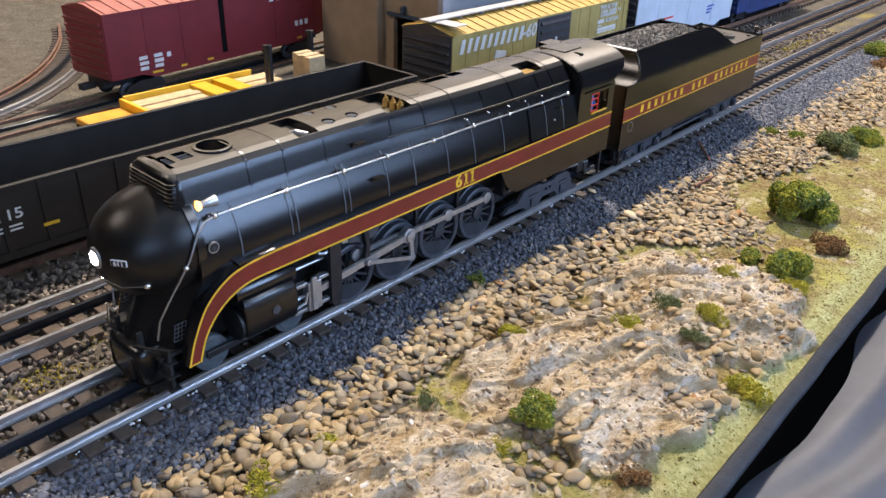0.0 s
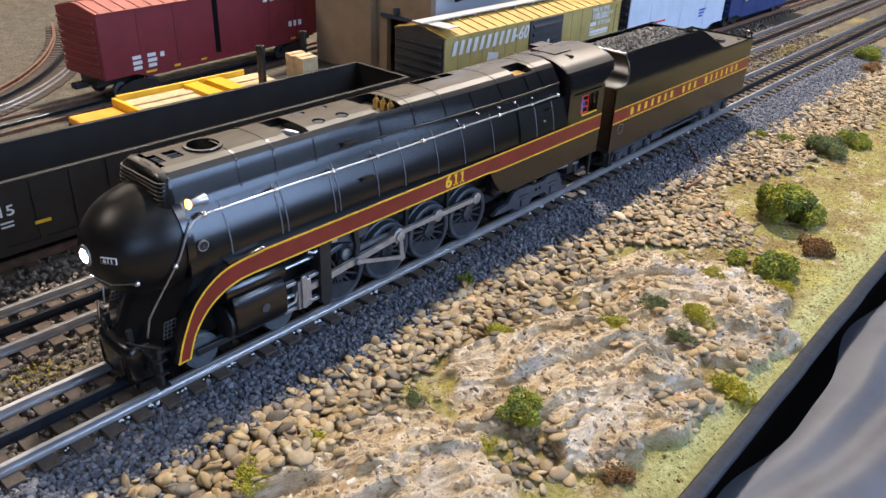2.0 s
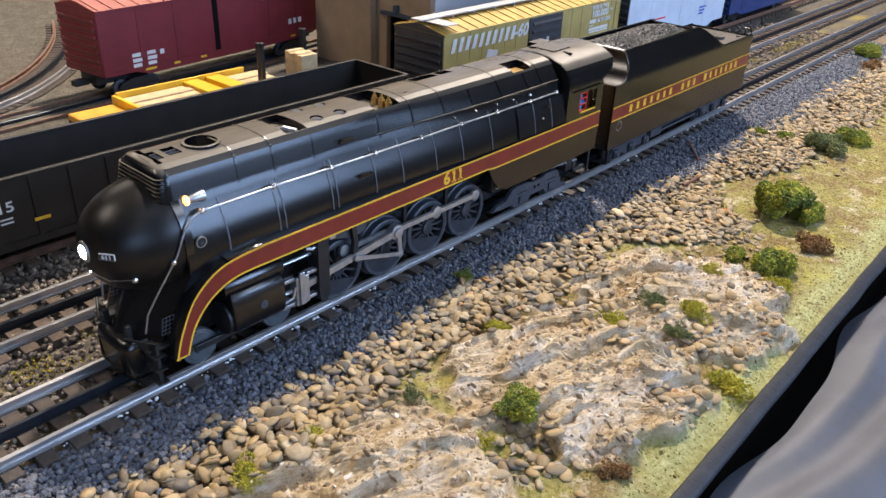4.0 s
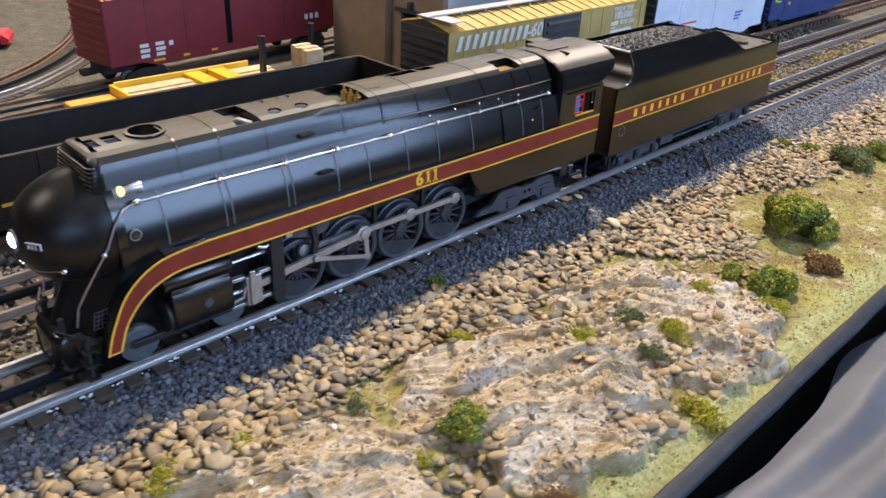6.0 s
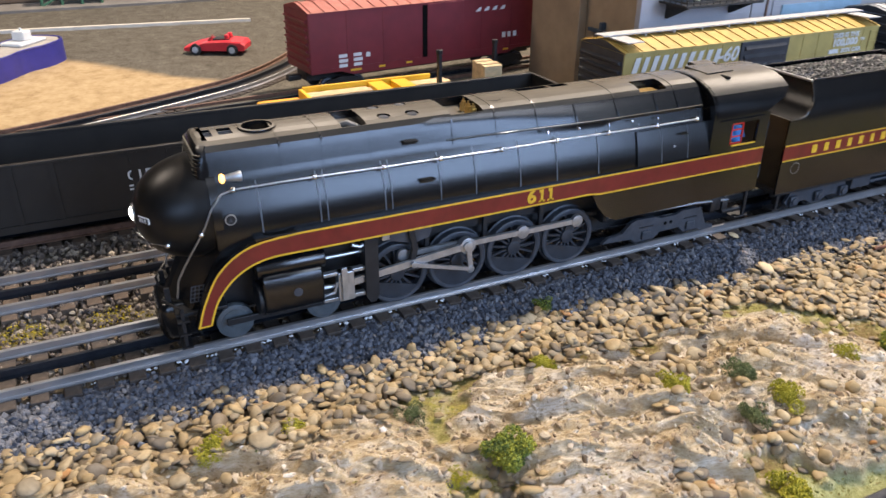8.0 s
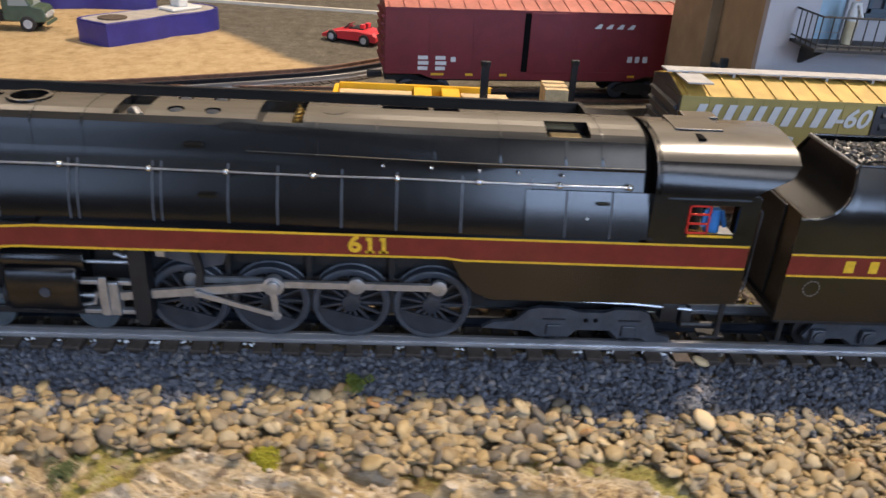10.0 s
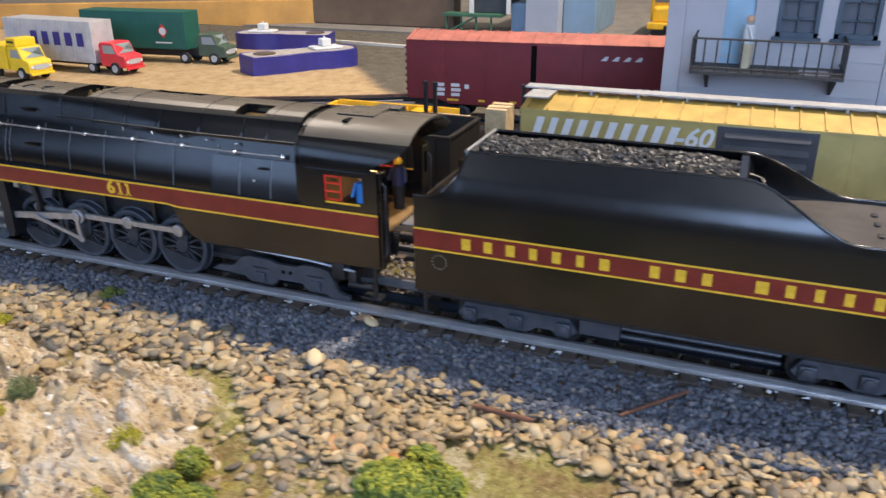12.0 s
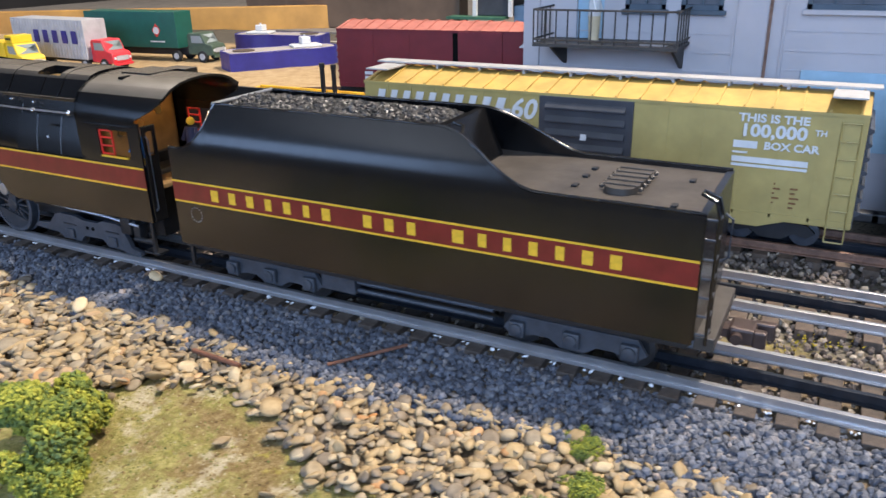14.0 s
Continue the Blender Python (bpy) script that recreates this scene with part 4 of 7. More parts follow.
part("whisker", tube([(0.0188, 0.1782, 0.0780), (0.011, 0.1712, 0.0772), (0.0023, 0.1668, 0.0800), (-0.0023, 0.1668, 0.0800), (-0.011, 0.1712, 0.0772), (-0.0188, 0.1782, 0.0780)], 0.0005), CHROME, loco)
for sx in (1, -1):
    part("lug", ball(Matrix.Translation((sx * 0.0188, 0.1782, 0.0780)), 0.0015, 2), CHROME, loco, smooth=60)

# Running board, its stripe and the skirts.
TOP = lerp_line([(0.1845, 0.0388), (0.1888, 0.0515), (0.1975, 0.0665), (0.2125, 0.0762), (0.235, 0.0787)], 22) + [(y, 0.0787) for y in (0.3, 0.4, 0.408, 0.5285)]
LOW = lerp_line([(0.1908, 0.0388), (0.1958, 0.0515), (0.2055, 0.0620), (0.2190, 0.0676), (0.238, 0.0682)], 22) + [(0.3, 0.0682), (0.4, 0.0684), (0.408, 0.0674), (0.5285, 0.0672)]
for sx in (1, -1):
    board = part("running_board_side", strip_x(TOP, LOW, sx * 0.0290, sx * 0.0310), BLACK, loco)
    part("stripe", strip_x([(y, z - 0.0001) for y, z in TOP], LOW, sx * 0.0310, sx * 0.0313), MAROON, board, "maroon stripe")
    off = 0.00095
    def inset(line, k):
        out = []
        for i, (y, z) in enumerate(line):
            a, b = line[max(i - 1, 0)], line[min(i + 1, len(line) - 1)]
            d = Vector((b[0] - a[0], b[1] - a[1])).normalized()
            out.append((y - d.y * k, z + d.x * k))
        return out
    part("lining", strip_x(TOP, inset(TOP, -off), sx * 0.0313, sx * 0.03145), YELLOW, board, "yellow line")
    part("lining", strip_x(inset(LOW, off), LOW, sx * 0.0313, sx * 0.03145), YELLOW, board, "yellow line")
    part("lining", strip_x([(0.1845, 0.0396), (0.1898, 0.0396)], [(0.1845, 0.0388), (0.1898, 0.0388)], sx * 0.0313, sx * 0.0314), YELLOW, board)
    part("footplate", box(sx * 0.0255, sx * 0.0306, 0.215, 0.5285, 0.0775, 0.0786), BLACK, loco)
    skirt = [(0.4025, 0.0685), (0.407, 0.060), (0.4135, 0.0525), (0.421, 0.0492), (0.4885, 0.0492), (0.5285, 0.0500), (0.5285, 0.0680), (0.41, 0.0680)]
    part("valance", slab_x(skirt, sx * 0.0292, sx * 0.0309), BLACK, loco, "deep black side valance")
    # front shroud from the nose down to the pilot
    sh = []
    for k, (y, z) in enumerate(TOP[:22]):
        sh.append([(sx * 0.0305, y, z), (sx * 0.0285, y - 0.001, z + 0.0008), (sx * 0.022, y - 0.0005 * k * 0.3 + 0.0015, z + 0.0012)])
    part("shroud", loft(sh, closed=False), BLACK, loco, smooth=60)

# Pilot and front deck.
pil = []
for z, y, w in ((0.0235, 0.1722, 0.0122), (0.0250, 0.1704, 0.0138), (0.0280, 0.1694, 0.0147), (0.0400, 0.1690, 0.0150), (0.0435, 0.1698, 0.0147), (0.0450, 0.1716, 0.0135)):
    pil.append([(w, y + 0.016, z), (w, y + 0.0048, z), (w - 0.0012, y + 0.0020, z), (w - 0.0042, y + 0.0006, z), (w * 0.3, y, z), (-w * 0.3, y, z), (-w + 0.0042, y + 0.0006, z), (-w + 0.0012, y + 0.0020, z), (-w, y + 0.0048, z), (-w, y + 0.016, z)])
pilot = part("pilot", loft(pil), BLACK, loco, "smooth black pilot", smooth=60)
bead = [(-0.0098, 0.0415), (-0.0098, 0.0305), (-0.0085, 0.0288), (0.0085, 0.0288), (0.0098, 0.0305), (0.0098, 0.0400), (0.0085, 0.0415), (-0.0098, 0.0415)]
part("coupler_door", tube([(x, 0.16905 + 0.25 * max(0, abs(x) - 0.0055) ** 1.15, z) for x, z in bead], 0.00035, 6), BLACK, pilot)
for sx in (1, -1):
    mesh_panel = bmesh.new()
    for k in range(5):
        rod((sx * 0.0232, 0.1835 + 0.0018 * k, 0.0490), (sx * 0.0232, 0.1850 + 0.0018 * k, 0.0570), 0.00022, 5, bm=mesh_panel)
        rod((sx * 0.0232, 0.1835 + 0.0004 * k, 0.0490 + 0.002 * k), (sx * 0.0232, 0.1907 + 0.0004 * k, 0.0490 + 0.002 * k), 0.00022, 5, bm=mesh_panel)
    part("grille", mesh_panel, GUNMETAL, loco)
for sx in (1, -1):
    steps = box(sx * 0.0205, sx * 0.0265, 0.178, 0.1795, 0.0265, 0.0475)
    for z in (0.0275, 0.0345, 0.0415):
        box(sx * 0.0185, sx * 0.0280, 0.1762, 0.1815, z, z + 0.0008, bm=steps)
    part("footstep", steps, FLATBLACK, loco)
    part("uncoupling_lever", tube([(sx * 0.008, 0.1725, 0.0445), (sx * 0.012, 0.172, 0.0475), (sx * 0.018, 0.1745, 0.0475), (sx * 0.0275, 0.179, 0.0485)], 0.0006), FLATBLACK, loco)
    part("flag_bracket", box(sx * 0.009, sx * 0.011, 0.1735, 0.176, 0.0435, 0.052, 0.0003), FLATBLACK, loco)
shroud_rings = []
for z, y, w in ((0.0435, 0.1785, 0.021), (0.05, 0.182, 0.0215), (0.058, 0.186, 0.0225), (0.066, 0.190, 0.024), (0.074, 0.195, 0.0262)):
    shroud_rings.append([(w, y + 0.014, z), (w, y + 0.005, z), (w * 0.55, y + 0.001, z), (w * 0.3, y - 0.004, z), (0, y - 0.0065, z), (-w * 0.3, y - 0.004, z), (-w * 0.55, y + 0.001, z), (-w, y + 0.005, z), (-w, y + 0.014, z)])
part("front_shroud", loft(shroud_rings), BLACK, loco, smooth=50)
part("deck", box(-0.0235, 0.0235, 0.176, 0.2, 0.042, 0.0438, 0.0004), FLATBLACK, loco)

# Frame, cylinders and firebox underside.
part("frame", box(-0.0115, 0.0115, 0.19, 0.514, 0.034, 0.060), FLATBLACK, loco)
part("frame", box(-0.0145, 0.0145, 0.25, 0.50, 0.055, 0.0755), FLATBLACK, loco)
part("ash_pan", box(-0.022, 0.022, 0.419, 0.512, 0.0425, 0.070, 0.002), FLATBLACK, loco)


def wheel(r, x, y, z, sx, name, mat, parent):
    """A disc wheel with rim and hub."""
    w = cyl(Matrix.Translation((sx * x, y, z)) @ AX, r, 0.004, 28, bevel=0.0005)
    cyl(Matrix.Translation((sx * (x + 0.0018), y, z)) @ AX, r * 0.74, 0.0012, 24, bm=w)
    cyl(Matrix.Translation((sx * (x + 0.0028), y, z)) @ AX, r * 0.28, 0.0022, 16, bm=w)
    return part(name, w, mat, parent, smooth=35)


for sx in (1, -1):
    c = []
    for x, z in ((0.0120, 0.0345), (0.0255, 0.0345), (0.0292, 0.0375), (0.0302, 0.043), (0.0302, 0.0515), (0.0285, 0.0562), (0.024, 0.0590), (0.012, 0.0605)):
        c.append((sx * x, z))
    cyb = part("cylinder_block", slab_y(c, 0.2165, 0.2465), BLACK, loco, smooth=30)
    bev = cyb.modifiers.new("round", "BEVEL")
    bev.width, bev.segments, bev.limit_method = 0.0012, 2, "ANGLE"
    part("cover_badge", cyl(Matrix.Translation((sx * 0.0303, 0.233, 0.0465)) @ AX, 0.0022, 0.0008, 18), GUNMETAL, cyb, smooth=40)
    part("cylinder_head", cyl(Matrix.Translation((sx * 0.0205, 0.2155, 0.0425)) @ AY, 0.0085, 0.002, 24, bevel=0.0004), FLATBLACK, cyb, smooth=40)
    part("valve_chest", cyl(Matrix.Translation((sx * 0.0205, 0.232, 0.0585)) @ AY, 0.006, 0.034, 24, bevel=0.0006), BLACK, cyb, smooth=40)
    for z, r in ((0.0498, 0.0012), (0.0355, 0.0012)):
        part("slide_bar", box(sx * 0.0235, sx * 0.0268, 0.2465, 0.2715, z - 0.001, z + 0.001, 0.0003), STEEL, loco)
    part("piston_rod", rod((sx * 0.0248, 0.2465, 0.0425), (sx * 0.0248, 0.266, 0.0425), 0.0011), STEEL, loco)
    part("valve_rod", rod((sx * 0.0225, 0.249, 0.0578), (sx * 0.0225, 0.272, 0.0578), 0.0009), STEEL, loco)
    x = box(sx * 0.0232, sx * 0.0285, 0.254, 0.2625, 0.0345, 0.0508, 0.0006)
    box(sx * 0.0285, sx * 0.0300, 0.2555, 0.2585, 0.0355, 0.054, 0.0003, bm=x)
    part("crosshead", x, STEEL, loco, "bright steel crosshead")
    part("drain_cock", tube([(sx * 0.027, 0.2468, 0.039), (sx * 0.028, 0.252, 0.0405), (sx * 0.028, 0.2535, 0.046)], 0.0008), STEEL, loco)
    yoke = slab_x([(0.2685, 0.0345), (0.2705, 0.0305), (0.2735, 0.0305), (0.2755, 0.0345), (0.2755, 0.0685), (0.2685, 0.0685)], sx * 0.0205, sx * 0.0288)
    part("guide_yoke", yoke, FLATBLACK, loco)
    wheel(0.0092, 0.0165, 0.2035, RAIL + 0.0092, sx, "pilot_wheel", WHEELGREY, loco)
    wheel(0.0092, 0.0165, 0.2485, RAIL + 0.0092, sx, "pilot_wheel", WHEELGREY, loco)
    part("pilot_truck_frame", box(sx * 0.0205, sx * 0.022, 0.199, 0.252, 0.031, 0.0345, 0.0004), FLATBLACK, loco)

DRIVER_Y, DRIVER_R = (0.2893, 0.3248, 0.3603, 0.3962), 0.0172
DRIVER_Z = RAIL + DRIVER_R


def driver(parent):
    """A spoked driving wheel at the origin, its face to +x."""
    hub = cyl(AX, 0.0042, 0.0046, 20, bevel=0.0004)
    seg = 28
    prof = [(-0.0018, 0.0141), (0.0018, 0.0141), (0.0018, 0.0152), (-0.0018, 0.0152)]
    w = part("driving_wheel", hub, DRIVERGREY, parent, "black spoked driving wheel", smooth=35)
    part("rim", loft([[(x, r * math.cos(k * math.tau / seg), r * math.sin(k * math.tau / seg)) for x, r in prof] for k in range(seg + 1)], caps=False), DRIVERGREY, w, smooth=35)
    spoke = None
    for k in range(15):
        a = k * math.tau / 15
        m = Matrix.Rotation(a, 4, "X") @ Matrix.Translation((0, 0.0092, 0))
        if spoke is None:
            spoke = part("spoke", box(-0.0008, 0.0008, -0.0061, 0.0061, -0.00055, 0.00055), DRIVERGREY, w)
            spoke.matrix_basis = m
        else:
            again(spoke, m, w)
    prof = [(-0.0026, 0.0150), (0.0020, 0.0150), (0.0022, 0.0165), (0.0018, 0.0172), (-0.0022, 0.0174), (-0.0026, 0.0182)]
    part("tyre", loft([[(x, r * math.cos(k * math.tau / 40), r * math.sin(k * math.tau / 40)) for x, r in prof] for k in range(41)], caps=False), GUNMETAL, w, "worn grey tyre", smooth=35)
    arc = [(0.0146 * math.cos(math.radians(a)), 0.0146 * math.sin(math.radians(a))) for a in range(190, 321, 10)]
    part("counterweight", slab_x(arc, 0.0004, 0.0017), DRIVERGREY, w)
    part("crank_boss", cyl(Matrix.Translation((0.001, 0.0028, 0.0098)) @ AX, 0.0034, 0.004, 16), DRIVERGREY, w, smooth=40)
    part("boss_web", slab_x([(-0.0034, 0.0), (0.0034, 0), (0.0056, 0.0095), (0.0, 0.0105)], 0.0004, 0.0020), DRIVERGREY, w)
    return w


first = driver(loco)
first.matrix_basis = Matrix.Translation((0.0178, DRIVER_Y[0], DRIVER_Z))
for y in DRIVER_Y[1:]:
    copy_thing(first, Matrix.Translation((0.0178, y, DRIVER_Z)))
for y in DRIVER_Y:
    copy_thing(first, Matrix.Translation((-0.0178, y, DRIVER_Z)) @ pose(0, 0, 0, 0, 0, 180))
PIN = [(y + 0.0026, 0.0500) for y in DRIVER_Y]


def coupling_rod(points, half, x0, x1, name, mat, parent, eyes=()):
    """A flat rod through the given points, with round eyes."""
    b = bmesh.new()
    for (ya, za), (yb, zb) in zip(points, points[1:]):
        d = Vector((yb - ya, zb - za)).normalized()
        n = Vector((-d.y, d.x)) * half
        slab_x([(ya + n.x, za + n.y), (yb + n.x, zb + n.y), (yb - n.x, zb - n.y), (ya - n.x, za - n.y)], x0, x1, bm=b)
    for y, z, r in eyes:
        cyl(Matrix.Translation(((x0 + x1) / 2, y, z)) @ AX, r, abs(x1 - x0) * 1.25, 20, bevel=0.0002, bm=b)
    return part(name, b, mat, parent, smooth=35)


for sx in (1, -1):
    coupling_rod(PIN[1:], 0.0015, sx * 0.0226, sx * 0.0246, "side_rod", STEEL, loco, [(y, z, r) for (y, z), r in zip(PIN[1:], (0.0042, 0.0038, 0.0036))])
    coupling_rod(PIN[:2], 0.0014, sx * 0.0204, sx * 0.0222, "side_rod", RODGREY, loco, [(*PIN[0], 0.0034)])
    main = coupling_rod([(0.2585, 0.0428), PIN[1]], 0.0019, sx * 0.0248, sx * 0.0266, "main_rod", STEEL, loco, [(*PIN[1], 0.0046), (0.2585, 0.0428, 0.0028)])
    coupling_rod([(PIN[1][0], PIN[1][1]), (PIN[1][0] + 0.0012, 0.0365)], 0.0014, sx * 0.0268, sx * 0.0282, "eccentric_crank", STEEL, loco, [(*PIN[1], 0.0030), (PIN[1][0] + 0.0012, 0.0365, 0.0022)])
    coupling_rod([(PIN[1][0] + 0.0012, 0.0365), (0.2955, 0.0462)], 0.0011, sx * 0.0272, sx * 0.0282, "eccentric_rod", STEEL, loco, [(0.2955, 0.0462, 0.0018)])
    part("link", slab_x([(0.2935, 0.0445), (0.2965, 0.0445), (0.2985, 0.055), (0.2965, 0.0655), (0.2935, 0.0655), (0.2955, 0.055)], sx * 0.0235, sx * 0.0262), FLATBLACK, loco)
    part("link_bracket", slab_x([(0.276, 0.0685), (0.31, 0.0685), (0.306, 0.0585), (0.298, 0.0565), (0.282, 0.061)], sx * 0.0205, sx * 0.0232), GUNMETAL, loco)
    part("valve_block", box(sx * 0.0238, sx * 0.0258, 0.279, 0.283, 0.0625, 0.0685, 0.0003), STEEL, loco)
    for y in (0.307, 0.342, 0.378):
        part("brake_hanger", box(sx * 0.0165, sx * 0.0185, y - 0.0012, y + 0.0012, 0.034, 0.066), FLATBLACK, loco)
    part("reverse_link", tube([(sx * 0.0262, 0.2625, 0.0640), (sx * 0.0265, 0.2665, 0.0625), (sx * 0.0262, 0.2715, 0.0640)], 0.0010), STEEL, loco)
    part("spring_rigging", box(sx * 0.0125, sx * 0.0155, 0.27, 0.42, 0.046, 0.0495, 0.0004), FLATBLACK, loco)
    # trailing truck
    tr = [(0.419, 0.0300), (0.424, 0.0330), (0.4335, 0.0338), (0.4395, 0.0398), (0.4445, 0.0412), (0.4575, 0.0408), (0.4625, 0.0392), (0.474, 0.0392), (0.479, 0.0410), (0.4905, 0.0410), (0.4945, 0.0392), (0.4995, 0.0285), (0.506, 0.0268), (0.506, 0.0245), (0.496, 0.0245), (0.4925, 0.0262), (0.4815, 0.0262), (0.4775, 0.0300), (0.4625, 0.0300), (0.4585, 0.0262), (0.4445, 0.0262), (0.4405, 0.0290)]
    tt = part("trailing_truck", slab_x(tr, sx * 0.0208, sx * 0.0232), GUNMETAL, loco, "grey-black trailing truck frame")
    for y in (0.4515, 0.486):
        part("axle_box", box(sx * 0.0232, sx * 0.0246, y - 0.0032, y + 0.0032, 0.0275, 0.0330, 0.0005), GUNMETAL, tt)
        wheel(0.0092, 0.0165, y, RAIL + 0.0092, sx, "trailing_wheel", FLATBLACK, loco)
        part("rib", box(sx * 0.0232, sx * 0.0237, y - 0.005, y + 0.005, 0.0352, 0.0358), FLATBLACK, tt)
    for y in (0.466, 0.4705):
        part("frame_hole", cyl(Matrix.Translation((sx * 0.02325, y, 0.0352)) @ AX, 0.0011, 0.0006, 12), DARK, tt)
    part("injector_pipe", tube([(sx * 0.025, 0.419, 0.0485), (sx * 0.0258, 0.45, 0.0470), (sx * 0.0262, 0.485, 0.0462), (sx * 0.0262, 0.512, 0.0440)], 0.0008), STEEL, loco)
    inj = box(sx * 0.018, sx * 0.027, 0.498, 0.506, 0.038, 0.0475, 0.0008)
    box(sx * 0.021, sx * 0.0268, 0.5075, 0.5125, 0.0345, 0.0445, 0.0008, bm=inj)
    cyl(Matrix.Translation((sx * 0.024, 0.501, 0.0445)) @ AY, 0.0022, 0.016, 12, bm=inj)
    cyl(Matrix.Translation((sx * 0.0262, 0.515, 0.0365)) @ AY, 0.0015, 0.014, 12, bm=inj)
    part("injector", inj, FLATBLACK, loco, smooth=35)
    part("cab_step", box(sx * 0.0225, sx * 0.0295, 0.5165, 0.528, 0.031, 0.0322, 0.0003), FLATBLACK, loco)
    part("cab_step_hanger", box(sx * 0.0275, sx * 0.029, 0.5235, 0.5255, 0.031, 0.050), FLATBLACK, loco)
lettering("number", "6", 0.0104, side_text(0.03135, 0.3626, 0.0738), YELLOW, loco, bold=0.00034, wide=1.1, label="yellow painted number")
for y in (0.3690, 0.3746):
    one = box(-0.0008, 0.0008, -0.0036, 0.0036, 0, 0.0002)
    box(-0.0019, 0.0019, -0.0036, -0.0025, 0, 0.0002, bm=one)
    box(-0.0017, -0.0008, 0.0020, 0.0036, 0, 0.0002, bm=one)
    digit = part("number", one, YELLOW, loco)
    digit.matrix_basis = side_text(0.03135, y, 0.0737)

# Cab.
CABROOF = [(0.0312, 0.1002), (0.0313, 0.1035), (0.0302, 0.1085), (0.0268, 0.1135), (0.0212, 0.1172), (0.0146, 0.1195), (0.0070, 0.1206), (0.0, 0.1209)]


def cab_roof(grow):
    half = [(x - grow * 0.9, z - grow * (z > 0.101)) for x, z in CABROOF]
    return [(x, z) for x, z in half] + [(-x, z) for x, z in reversed(half[:-1])]


def rear_edge(z):
    return 0.5240 + 0.0200 * zone(z, 0.0990, 0.1125)


outer, inner = cab_roof(0), cab_roof(0.0010)
b = bmesh.new()
ra = [b.verts.new((x, 0.4845 if z > 0.1 else 0.4845, z)) for x, z in outer]
rb = [b.verts.new((x, rear_edge(z), z)) for x, z in outer]
rc = [b.verts.new((x, rear_edge(z), z)) for x, z in inner]
rd = [b.verts.new((x, 0.4845, z)) for x, z in inner]
for p, q in ((ra, rb), (rb, rc), (rc, rd), (rd, ra)):
    for k in range(len(p) - 1):
        b.faces.new((p[k], q[k], q[k + 1], p[k + 1]))
for k in (0, -1):
    b.faces.new((ra[k], rb[k], rc[k], rd[k]))
bmesh.ops.recalc_face_normals(b, faces=b.faces[:])
cab = part("cab", b, TANTOPBLACK, loco, "black arched cab roof", smooth=35)
part("front_bulkhead", slab_y(outer + [(-0.031, 0.079), (0.031, 0.079)], 0.4842, 0.4866), BLACK, cab)
hatch = box(-0.0125, 0.0075, 0.496, 0.5165, 0.1196, 0.1214, 0.0003)
part("roof_hatch", hatch, TANTOPBLACK, cab)
part("hatch_slot", box(0.0078, 0.0165, 0.5035, 0.5065, 0.1190, 0.1202, 0.0002), DARK, cab)
part("hatch_slot", box(0.0060, 0.0078, 0.4975, 0.5065, 0.1203, 0.1208, 0.0002), DARK, cab)
part("whistle_lid", box(-0.021, -0.012, 0.506, 0.5215, 0.1178, 0.1212, 0.0004), TANTOPBLACK, cab)
for sx in (1, -1):
    w = box(sx * 0.0298, sx * 0.0311, 0.4862, 0.5285, 0.0787, 0.0832)
    box(sx * 0.0298, sx * 0.0311, 0.4862, 0.4992, 0.0832, 0.0965, bm=w)
    box(sx * 0.0298, sx * 0.0311, 0.5208, 0.5285, 0.0832, 0.0965, bm=w)
    box(sx * 0.0298, sx * 0.0311, 0.4862, 0.5285, 0.0965, 0.1008, bm=w)
    part("cab_side", w, BLACK, cab)
    part("rain_strip", box(sx * 0.0311, sx * 0.0322, 0.490, 0.5245, 0.0985, 0.0991), BLACK, cab)
    g = bmesh.new()
    for y in (0.4998, 0.5085):
        box(sx * 0.0300, sx * 0.0308, y, y + 0.0007, 0.0832, 0.0962, bm=g)
    for z in (0.0834, 0.0876, 0.0918, 0.0955):
        box(sx * 0.0300, sx * 0.0308, 0.4998, 0.5092, z, z + 0.0007, bm=g)
    part("window_frame", g, REDPAINT, cab, "red window frame")
    part("arm_rest", box(sx * 0.0305, sx * 0.0320, 0.5005, 0.5195, 0.0824, 0.0832), YELLOW, cab)
part("backhead", box(-0.026, 0.026, 0.4868, 0.496, 0.062, 0.112, 0.003), GOLD, cab, "ochre boiler backhead")
for x, z in ((-0.012, 0.098), (0.010, 0.1), (0.002, 0.093), (0.014, 0.091), (-0.006, 0.1045), (0.018, 0.101)):
    part("gauge", cyl(Matrix.Translation((x, 0.4965, z)) @ AY, 0.0022, 0.0016, 16), BRASS, cab, smooth=40)
part("cab_floor", box(-0.029, 0.029, 0.4868, 0.5285, 0.0655, 0.0672), GOLD, cab)
part("apron", box(-0.020, 0.004, 0.5285, 0.5400, 0.0640, 0.0650, 0.0003), STEEL, cab, "steel tread plate between cab and tender")
for sx in (1, -1):
    panel = part("rear_panel", box(sx * 0.0215, sx * 0.0297, 0.5287, 0.5300, 0.0500, 0.0995, 0.0003), BLACK, cab, "narrow black rear cab panel with a small window")
    carve(panel, box(sx * 0.0232, sx * 0.0278, 0.52, 0.54, 0.0845, 0.0965, 0.001))
    panel.data.materials.clear()
    panel.data.materials.append(BLACK)
    part("grab_rail", tube([(sx * 0.0285, 0.5302, 0.0560), (sx * 0.0285, 0.5318, 0.0575), (sx * 0.0285, 0.5318, 0.0930), (sx * 0.0285, 0.5302, 0.0945)], 0.0004, 6), GUNMETAL, panel)
settle(loco, 0, 0.36, RAIL)
for c in loco.children:
    if c.name.startswith("driving_wheel"):
        c.matrix_parent_inverse = Matrix.Translation((0, -0.36, -RAIL))


